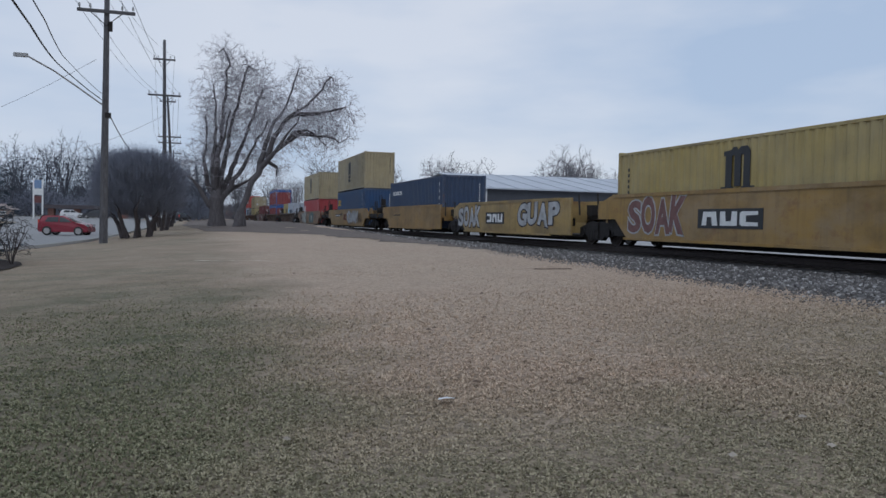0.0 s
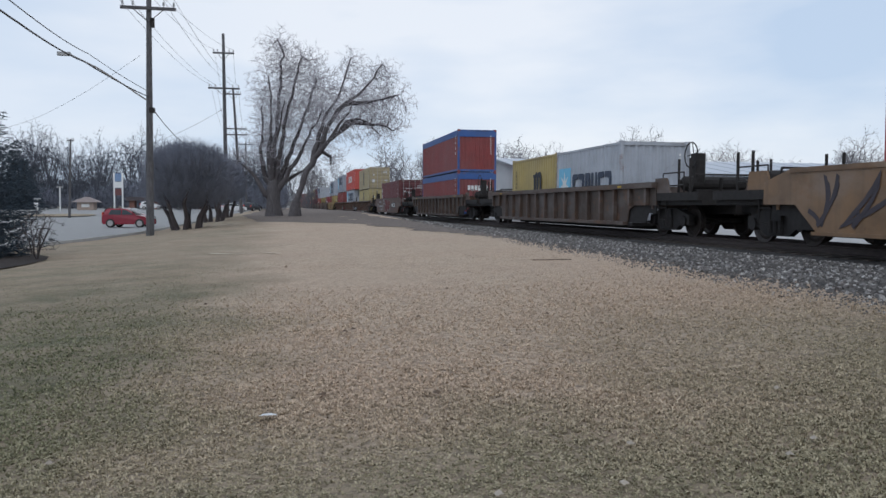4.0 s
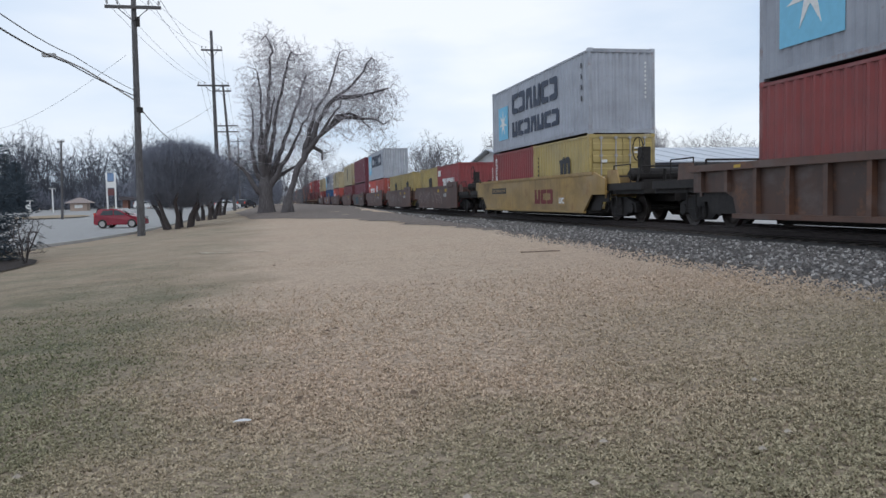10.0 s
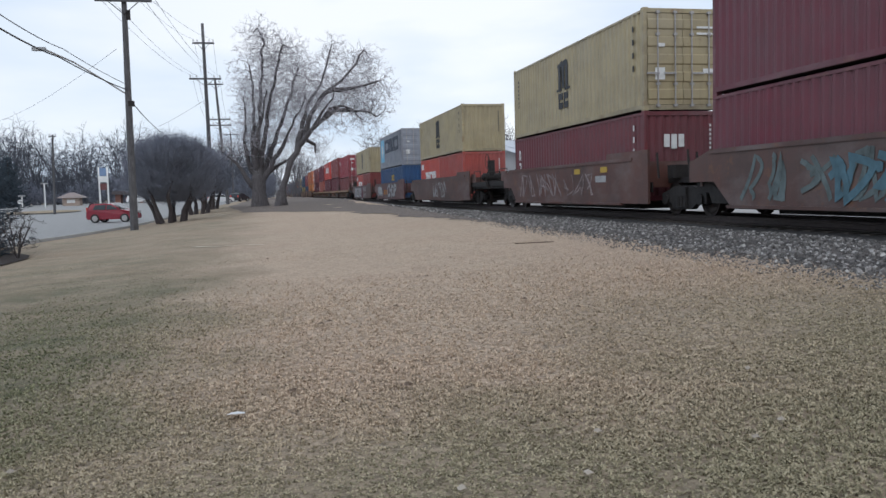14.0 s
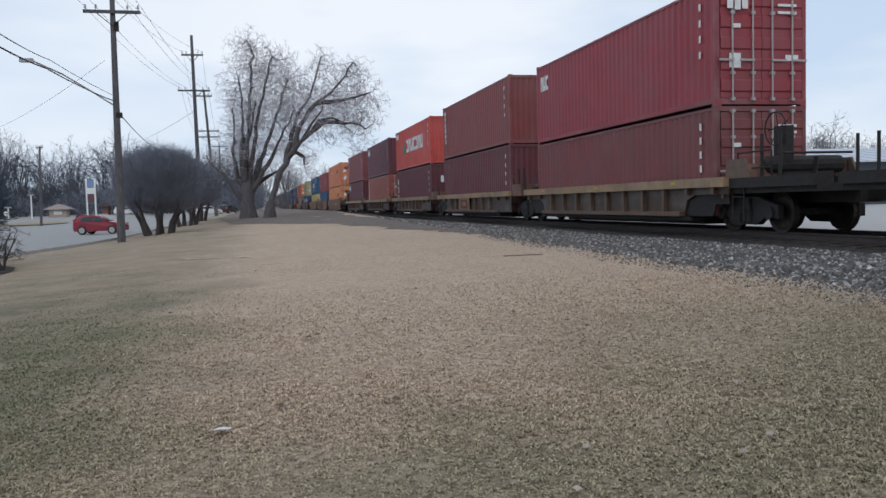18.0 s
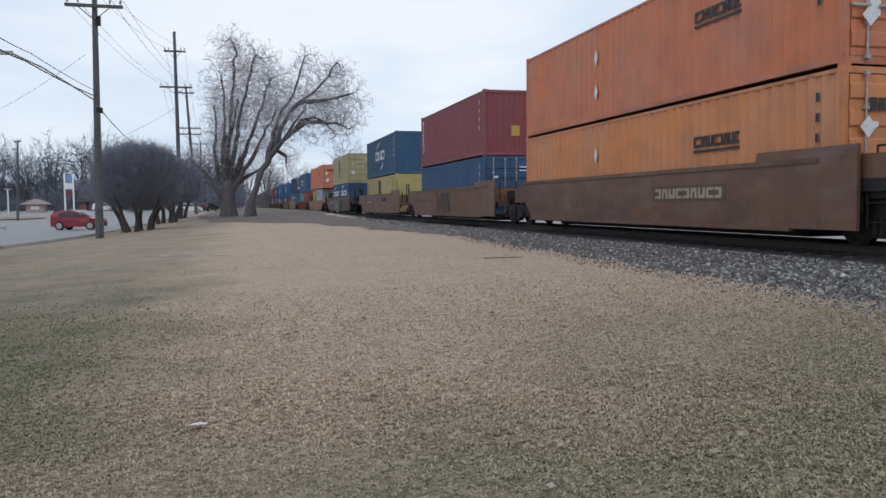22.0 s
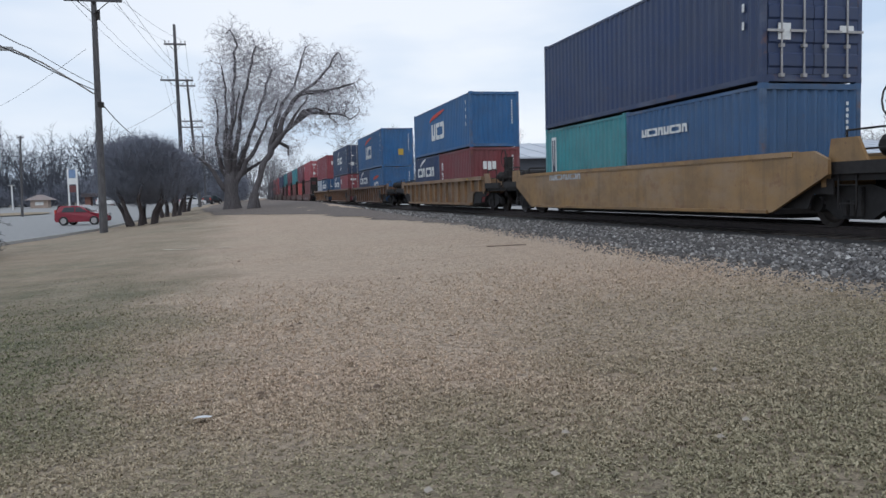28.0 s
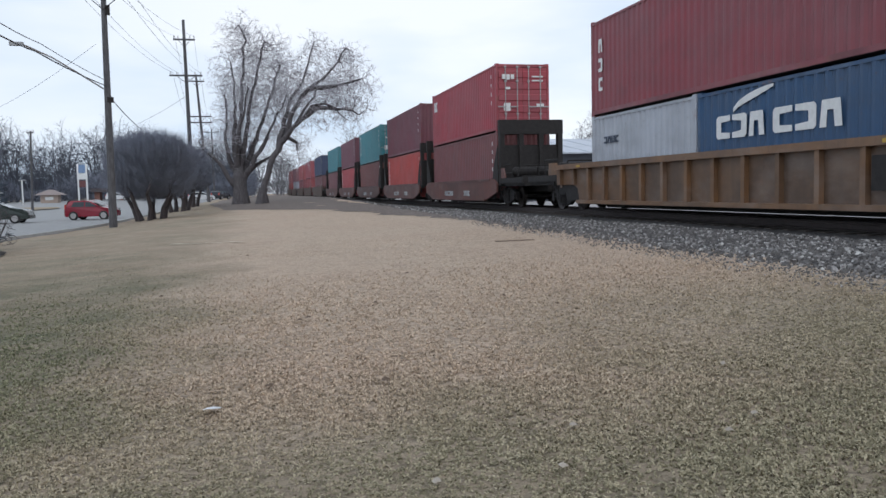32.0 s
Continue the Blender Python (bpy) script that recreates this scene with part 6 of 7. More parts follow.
def far_trees():
    rnd = random.Random(8)
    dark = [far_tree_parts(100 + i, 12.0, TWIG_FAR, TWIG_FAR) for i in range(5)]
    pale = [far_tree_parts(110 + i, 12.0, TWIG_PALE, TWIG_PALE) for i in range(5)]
    spots = []
    # behind the paved side
    for i in range(52):
        spots.append((-96 + i * 1.85 + rnd.uniform(-1.5, 1.5), rnd.uniform(174, 235), rnd.uniform(1.0, 1.45), dark))
    # behind the train
    for i in range(58):
        spots.append((22 + i * 3.1 + rnd.uniform(-2, 2), rnd.uniform(125, 185), rnd.uniform(0.88, 1.22), pale))
    # at the end of the track
    for i in range(22):
        spots.append((-8 + i * 2.2 + rnd.uniform(-1, 1), rnd.uniform(190, 300), rnd.uniform(0.8, 1.25), pale))
    for x, y, k, kinds in spots:
        tm, cm = kinds[rnd.randrange(5)]
        t = thing("bare_tree", "distant leafless grey tree", "tree", "distant trees", m=pose(x, y, ground_z(x, y), 0, 0, rnd.uniform(0, 360)) @ Matrix.Scale(k, 4))
        part("trunk", tm, t)
        part("crown", cm, t)


def scrub():
    """Dense belts of far brushwood under the distant trees."""
    rnd = random.Random(9)
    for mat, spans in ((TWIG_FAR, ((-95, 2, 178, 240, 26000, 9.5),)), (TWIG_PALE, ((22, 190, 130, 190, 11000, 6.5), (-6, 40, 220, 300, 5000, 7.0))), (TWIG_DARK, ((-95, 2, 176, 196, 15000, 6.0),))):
        s = Shape()
        for x0, x1, y0, y1, n, h in spans:
            for i in range(n):
                x, y = rnd.uniform(x0, x1), rnd.uniform(y0, y1)
                z = ground_z(x, y)
                top = h * (0.62 + 0.55 * noise.noise((x * 0.11, y * 0.04, 0)) + 0.25 * noise.noise((x * 0.5, y * 0.2, 4)))
                p = Vector((x, y, z + top * rnd.random() ** 0.8))
                d = Vector((rnd.uniform(-0.8, 0.8), rnd.uniform(-0.8, 0.8), rnd.uniform(0.1, 1))).normalized()
                s.tube(p, p + d * rnd.uniform(0.8, 2.2), 0.06, 0.02, 3, False)
        tagged(new("brushwood", s.mesh("brushwood", mat)), "dense grey leafless brushwood in the distance", "brush", kind="stuff")


def round_shrub(name, label, x, y, rx, ry, z0, z1, stems, n, seed, mat_s, mat_t, twig=0.012):
    """A clipped leafless shrub: short stems and a dense dome of fine twigs."""
    rnd = random.Random(seed)
    g = ground_z(x, y)
    t = thing(name, label, "shrub", m=pose(x, y, g - 0.03))
    for k in range(stems):
        a = 2 * math.pi * k / stems + 0.5
        s = Shape()
        p = Vector((0.35 * rx * math.cos(a) * rnd.uniform(0.5, 1), 0.35 * ry * math.sin(a), 0))
        q = Vector((p.x * 1.3 + rnd.uniform(-0.1, 0.1), p.y * 1.3, z0 * 0.6))
        e = Vector((p.x * 1.9, p.y * 1.9, z0 * 1.3))
        s.tube(p, q, 0.16, 0.12, 7, False).tube(q, e, 0.12, 0.09, 7, False)
        f = e + Vector((p.x * 0.5 + rnd.uniform(-0.3, 0.3), rnd.uniform(-0.3, 0.3), 0.8))
        s.tube(e, f, 0.09, 0.05, 6, False)
        part("stem", s.mesh("stem", mat_s, True), t)
    tw = Shape()
    zc, rz = (z0 + z1) / 2, (z1 - z0) / 2
    for i in range(n):
        a, b = rnd.uniform(0, 2 * math.pi), rnd.uniform(-1, 1)
        r = rnd.random() ** 0.45 * (1.12 if rnd.random() < 0.12 else 1.0)
        c = math.sqrt(1 - b * b)
        nz = noise.noise((math.cos(a) * 1.8, math.sin(a) * 1.8, b * 1.8 + seed)) + 0.6 * noise.noise((math.cos(a) * 5.0, math.sin(a) * 5.0, b * 5.0 + seed))
        k = r * (0.93 + 0.17 * nz)
        p = Vector((rx * c * math.cos(a) * k, ry * c * math.sin(a) * k, zc + rz * math.copysign(abs(b) ** 0.75, b) * k))
        out = Vector((c * math.cos(a), c * math.sin(a), b * 0.6 + 0.7)).normalized()
        d = (out + Vector((rnd.uniform(-0.8, 0.8), rnd.uniform(-0.8, 0.8), rnd.uniform(-0.5, 0.8)))).normalized()
        l = rnd.uniform(0.25, 0.6)
        tw.tube(p - d * l * 0.5, p + d * l * 0.5, twig, twig * 0.5, 3, False)
    for i in range(n // 160):
        a, b = rnd.uniform(0, 2 * math.pi), rnd.uniform(0.15, 1)
        c = math.sqrt(1 - b * b)
        p = Vector((rx * c * math.cos(a), ry * c * math.sin(a), zc + rz * b ** 0.75)) * 0.93
        d = Vector((c * math.cos(a) * 0.6, c * math.sin(a) * 0.6, 1)).normalized()
        for k in range(3):
            e = p + (d + Vector((rnd.uniform(-0.4, 0.4), rnd.uniform(-0.4, 0.4), rnd.uniform(-0.2, 0.2)))).normalized() * rnd.uniform(0.15, 0.3)
            tw.tube(p, e, twig * 1.1, twig * 0.8, 3, False)
            p = e
    part("crown", tw.mesh("crown", mat_t), t)
    return t


def twiggy_shrub(x, y, h, r, seed):
    """A small leafless shrub: bent stems that fan out from the ground and fork."""
    t = thing("twiggy_shrub", "small twiggy leafless shrub in the mulch", "shrub", m=pose(x, y, ground_z(x, y) - 0.02))
    rnd = random.Random(seed)
    lines = [[(0, 0, 0), (0, 0, 0.2)]]
    for k in range(7):
        a = 2 * math.pi * k / 7 + rnd.uniform(-0.3, 0.3)
        lines.append([(0.03 * math.cos(a), 0.03 * math.sin(a), 0.05), (r * 0.4 * math.cos(a), r * 0.4 * math.sin(a), h * 0.45), (r * 0.8 * math.cos(a), r * 0.8 * math.sin(a), h * rnd.uniform(0.7, 0.9))])
    A, par, _ = grow(lines, [(0, 0, h * 0.62, r, r, h * 0.4, 1)], 420, seed, 0.09, 0.10, 1.2, 40)
    s, tw = clothe(A, par, 0.006, 2.4, 0.02, 1, (0.08, 0.2), 0.0045, seed, 0.05)
    part("stem", s.mesh("stem", BARK_DARK), t)
    part("crown", tw.mesh("crown", BARK_DARK), t)


def spruce(x, y, h, r, seed, k0=1.0):
    rnd = random.Random(seed)
    t = thing("blue_spruce", "dark blue-green spruce with drooping boughs", "tree", m=pose(x, y, ground_z(x, y) - 0.05) @ Matrix.Scale(k0, 4))
    part("trunk", Shape().tube((0, 0, 0), (0, 0, h * 0.97), 0.13, 0.02, 8, False).mesh("trunk", BARK_DARK), t)
    s = Shape()
    z = 0.25
    while z < h - 0.05:
        k = 1 - z / h
        R = r * (k ** 0.62) * rnd.uniform(0.8, 1.12) * (0.68 + 0.32 * min(1, z / 1.6)) + 0.06
        n = max(5, int(16 * k) + 4)
        for i in range(n):
            a = 2 * math.pi * (i + rnd.random()) / n
            l = R * rnd.uniform(0.7, 1.12)
            steps = max(3, int(l / 0.16))
            for j in range(steps):
                u = (j + 0.6) / steps
                px, py = l * u * math.cos(a), l * u * math.sin(a)
                pz = z - 0.18 * l * math.sin(u * 2.6) + 0.10 * u * u * l
                w = 0.10 + 0.16 * (1 - u) * min(1, l)
                for m in range(6):
                    d = Vector((math.cos(a + rnd.uniform(-1.1, 1.1)), math.sin(a + rnd.uniform(-1.1, 1.1)), rnd.uniform(-0.5, 0.45))).normalized()
                    p = Vector((px + rnd.uniform(-w, w) * 0.6, py + rnd.uniform(-w, w) * 0.6, pz + rnd.uniform(-0.06, 0.06)))
                    s.tube(p, p + d * rnd.uniform(0.10, 0.2), 0.015, 0.004, 3, False)
        z += 0.17 if k > 0.3 else 0.13
    part("foliage", s.mesh("foliage", NEEDLE), t)


# ---- poles and cables ----
def sagging(points, sag, r, name="cable", label="thin black overhead cable"):
    s = Shape()
    line = [Vector(points[0])]
    for (p, q) in zip(points, points[1:]):
        p, q = Vector(p), Vector(q)
        line += [p.lerp(q, i / 12) - Vector((0, 0, sag * 4 * (i / 12) * (1 - i / 12))) for i in range(1, 13)]
    for i, c in enumerate(line):
        d = (line[min(i + 1, len(line) - 1)] - line[max(i - 1, 0)]).normalized()
        u = d.cross(Vector((0, 0, 1))).normalized()
        w = d.cross(u)
        s.v += [tuple(c + u * (r * math.cos(k * 1.5708)) + w * (r * math.sin(k * 1.5708))) for k in range(4)]
    for i in range(len(line) - 1):
        s.f += [(4 * i + k, 4 * i + (k + 1) % 4, 4 * i + 4 + (k + 1) % 4, 4 * i + 4 + k) for k in range(4)]
    ob = tagged(new(name, s.mesh(name, WIRE)), label, "cable", "overhead cables")
    return ob


def pole(x, y, top, arms, lean=(0, 0), r=0.17, z0=None):
    """A wooden utility pole with crossarms and insulators. arms: (height, half width)."""
    g = ground_z(x, y) - 0.1 if z0 is None else z0
    t = thing("utility_pole", "weathered wooden utility pole with crossarms", "pole", "utility poles", m=pose(x, y, g))
    h = top - g
    s = Shape()
    n = 6
    for i in range(n + 1):
        a = i / n
        s.v += [(lean[0] * a + r * (1 - 0.4 * a) * math.cos(0.6283 * k), lean[1] * a + r * (1 - 0.4 * a) * math.sin(0.6283 * k), h * a) for k in range(10)]
    for i in range(n):
        s.f += [(i * 10 + k, i * 10 + (k + 1) % 10, i * 10 + 10 + (k + 1) % 10, i * 10 + 10 + k) for k in range(10)]
    s.f.append(tuple(range(n * 10, n * 10 + 10)))
    part("shaft", s.mesh("shaft", POLE_WOOD, True), t)
    for z, half in arms:
        k = (z - g) / h
        c = (lean[0] * k, lean[1] * k - r, z - g)
        arm = part("crossarm", Shape().box(-half, half, -0.06, 0.06, -0.07, 0.07, 0.01).mesh("crossarm", POLE_WOOD), t, c)
        ins = kept("insulator", lambda: Shape().tube((0, 0, 0.07), (0, 0, 0.2), 0.02, n=6).tube((0, 0, 0.16), (0, 0, 0.22), 0.06, 0.05, 8).tube((0, 0, 0.24), (0, 0, 0.32), 0.055, 0.03, 8).mesh("insulator", GREYP))
        for u in (-0.92, -0.55, 0.55, 0.92):
            part("insulator", ins, arm, (half * u, 0, 0))
        part("brace", Shape().tube((-half * 0.55, 0, -0.05), (0, 0, -0.65), 0.02, n=4).tube((half * 0.55, 0, -0.05), (0, 0, -0.65), 0.02, n=4).mesh("brace", UNDER), arm)
    return t


def poles():
    p1 = pole(-6.15, 40.6, 11.7, [(10.85, 1.25)], (0.10, 0), 0.19)
    g = ground_z(-6.15, 40.6) - 0.1
    lamp = Shape()
    pts = [(-0.1, 0, 6.6), (-1.0, -0.6, 7.2), (-1.9, -1.6, 7.75), (-2.6, -3.4, 7.98)]
    for a, b in zip(pts, pts[1:]):
        lamp.tube((a[0], a[1], a[2] - g), (b[0], b[1], b[2] - g), 0.035, n=6)
    arm = part("lamp_arm", lamp.mesh("lamp_arm", GALV), p1)
    part("lamp_head", Shape().box(-0.42, 0.12, -0.12, 0.12, -0.07, 0.07, 0.05).mesh("lamp_head", GREYP), arm, (-2.68, -3.6, 7.98 - g))
    part("clamp", Shape().box(-0.08, 0.2, -0.15, 0.15, -0.12, 0.12, 0.03).mesh("clamp", UNDER), p1, (0.1, 0, 6.1 - g))
    part("transformer_bracket", Shape().box(-0.08, 0.1, -0.15, 0.0, -0.22, 0.22, 0.03).mesh("transformer_bracket", UNDER), p1, (0.25, 0, 10.2 - g))
    pole(-4.55, 73.6, 16.6, [(14.9, 0.9), (11.85, 1.35)], (-0.15, 0), 0.2)
    pole(-4.4, 100.0, 15.7, [(14.9, 0.9), (10.8, 1.3), (10.1, 1.3)], (-0.85, 0), 0.2)
    pole(-6.0, 160.0, 14.0, [(13.4, 1.4)], (0, 0), 0.18)
    pole(-24.9, 105.0, 9.6, [(9.4, 0.4)], (0.3, 0), 0.16)
    for u in (-1.25, -0.75, 0.75, 1.25):
        sagging([(-7.5 + u, -8, 11.4), (-6.05 + u, 40.4, 11.15), (-4.6 + u * 0.9, 73.4, 12.1), (-5.4 + u, 99.8, 11.2), (-6 + u, 159.8, 13.6)], 0.5, 0.011)
    for u in (-0.8, 0.8):
        sagging([(-7.5 + u, -8, 12.2), (-6.0 + u * 0.3, 40.4, 11.75), (-4.65 + u, 73.4, 15.2), (-5.6 + u, 99.8, 14.9)], 0.4, 0.010)
    sagging([(-4.6, 8, 4.9), (-5.28, 18, 5.25), (-6.25, 28, 6.2), (-6.15, 40.5, 6.75)], 0.06, 0.024, label="thick black service cable")
    sagging([(-4.3, 8, 4.95), (-5.0, 18, 5.35), (-6.1, 28, 6.45), (-6.15, 40.5, 7.0)], 0.05, 0.014)
    sagging([(-5.9, 40.6, 6.1), (-5.9, 60, 5.6), (-5.6, 100, 5.2)], 0.3, 0.026)
    sagging([(-24, 80, 8.7), (-6.5, 40.6, 8.65)], 0.5, 0.010)
    sagging([(-4.6, 73.6, 10.2), (-17, 113, 9.8), (-30, 155, 9.6)], 0.4, 0.016)


# ---- vehicles and far buildings ----
def car_thing(x, y, yaw, col, label, L=4.0, H=1.48):
    """A small hatchback: body, glass, lamps, bumpers and wheels; nose towards +x."""
    g = ground_z(x, y) + 0.03
    t = thing("parked_car", label, "car", "cars", m=pose(x, y, g, 0, 0, yaw))
    m = kept(("carpaint", col), lambda: plain("car_paint", col, 0.25, 0.1, 2.0, 0.08, 0.0))
    W = 0.84
    k = L / 4.0
    prof = [(-2.0, 0.42), (-1.98, 0.85), (-1.86, 1.0), (-1.70, 1.36), (-1.45, 1.46), (-0.4, 1.48), (0.15, 1.40), (0.95, 0.98), (1.65, 0.86), (1.92, 0.70), (1.98, 0.45), (1.9, 0.26), (-1.9, 0.26)]
    s = Shape()
    n = len(prof)
    for off, w in ((-W, 0.0), (-W + 0.10, 0.0), (W - 0.10, 0.0), (W, 0.0)):
        for px, pz in prof:
            taper = 0.13 * max(0, pz - 0.9) / 0.5 if abs(off) == W else 0.05
            s.v.append((px * k * (0.99 if abs(off) == W else 1.0), off - math.copysign(taper, off), pz * H / 1.48 * (0.985 if abs(off) == W and pz > 1.2 else 1.0)))
    for r in range(3):
        for i in range(n):
            j = (i + 1) % n
            s.f.append((r * n + i, r * n + j, (r + 1) * n + j, (r + 1) * n + i))
    s.f.append(tuple(range(n)))
    s.f.append(tuple(range(4 * n - 1, 3 * n - 1, -1)))
    part("body", s.mesh("body", m), t)
    gl = kept("carglass", lambda: plain("dark_glass", (0.03, 0.035, 0.04), 0.08, 0, 3.0, 0.1, 0.0))
    for sy in (-1, 1):
        for ring in ([(-1.42, 1.0), (-0.35, 1.0), (-0.35, 1.36), (-1.22, 1.34)], [(-0.25, 1.0), (0.72, 1.0), (0.12, 1.33), (-0.25, 1.36)]):
            v = [(a * k, sy * (W - 0.125 * max(0, b - 0.9) / 0.5 * 1.0 + 0.012), b * H / 1.48) for a, b in ring]
            part("window", Shape().quad(v if sy < 0 else v[::-1]).mesh("window", gl), t)
    part("windscreen", Shape().quad([(0.22 * k, -0.62, 1.37), (0.98 * k, -0.70, 1.0), (0.98 * k, 0.70, 1.0), (0.22 * k, 0.62, 1.37)]).mesh("windscreen", gl), t, (0.03, 0, 0.02))
    part("rear_window", Shape().quad([(-1.69 * k, -0.62, 1.34), (-1.69 * k, 0.62, 1.34), (-1.85 * k, 0.66, 1.02), (-1.85 * k, -0.66, 1.02)]).mesh("rear_window", gl), t, (-0.04, 0, 0.02))
    rub = kept("rubber", lambda: plain("rubber", (0.025, 0.025, 0.025), 0.9))
    ty = kept("tyre", lambda: Shape().tube((0, -0.1, 0), (0, 0.1, 0), 0.31, n=18).mesh("tyre", rub))
    hub = kept("hub", lambda: Shape().tube((0, -0.112, 0), (0, 0.112, 0), 0.2, n=14).mesh("rim", GALV))
    for wx in (-1.25, 1.25):
        for wy in (-0.76, 0.76):
            w = part("wheel", ty, t, (wx * k, wy, 0.31))
            part("rim", hub, w)
    for sy in (-0.6, 0.6):
        part("headlight", kept("hl", lambda: Shape().box(-0.06, 0.06, -0.16, 0.16, -0.08, 0.08, 0.02).mesh("headlight", GREYP)), t, (1.88 * k, sy, 0.70))
        part("tail_light", kept("tl", lambda: Shape().box(-0.05, 0.05, -0.1, 0.1, -0.16, 0.16, 0.02).mesh("tail_light", REDP)), t, (-1.95 * k, sy * 1.1, 0.92))
    part("bumper", Shape().box(1.86 * k, 2.0 * k, -0.74, 0.74, 0.28, 0.5, 0.05).mesh("bumper", m), t)
    part("bumper", Shape().box(-2.02 * k, -1.88 * k, -0.74, 0.74, 0.3, 0.52, 0.05).mesh("bumper", m), t)
    return t


def warehouse():
    """A low metal-roofed shed behind the track."""
    x0, x1, y0, y1, g, e, r = 17.6, 62.0, 54.0, 74.0, 0.5, 4.0, 5.4
    t = thing("warehouse", "long low shed with a white gable and pale metal roof", "building", m=pose(0, 0, 0))
    wall = plain("white_siding", (0.66, 0.66, 0.66), 0.7, 0, 1.0, 0.1)
    dark = plain("dark_siding", (0.07, 0.075, 0.09), 0.7, 0, 1.0, 0.2)
    roof = plain("metal_roof", (0.52, 0.55, 0.60), 0.5, 0.1, 0.6, 0.15)
    ym = (y0 + y1) / 2
    for x in (x0, x1 - 0.25):
        part("gable_wall", Shape().prism([(y0, g), (y1, g), (y1, e), (ym, r), (y0, e)], x, x + 0.25).mesh("gable_wall", wall), t)
    part("front_wall", Shape().box(x0 + 0.25, x1 - 0.25, y0, y0 + 0.25, g, e - 0.05).mesh("front_wall", dark), t)
    part("back_wall", Shape().box(x0 + 0.25, x1 - 0.25, y1 - 0.25, y1, g, e - 0.05).mesh("back_wall", wall), t)
    for ya, za in ((y0 - 0.5, e - 0.12), (y1 + 0.5, e - 0.12)):
        s = Shape()
        s.v = [(x0 - 0.4, ya, za), (x1 + 0.4, ya, za), (x1 + 0.4, ym, r + 0.08), (x0 - 0.4, ym, r + 0.08)]
        s.v += [(a, b, c + 0.10) for a, b, c in s.v]
        s.f = [(0, 1, 2, 3), (7, 6, 5, 4), (0, 1, 5, 4), (1, 2, 6, 5), (2, 3, 7, 6), (3, 0, 4, 7)]
        sl = part("roof_slope", s.mesh("roof_slope", roof), t)
        for i in range(24):
            x = x0 + 0.5 + i * (x1 - x0 - 1) / 23
            q = Shape().tube((x, ya, za + 0.12), (x, ym, r + 0.2), 0.03, n=4)
            part("seam", q.mesh("seam", roof), sl)


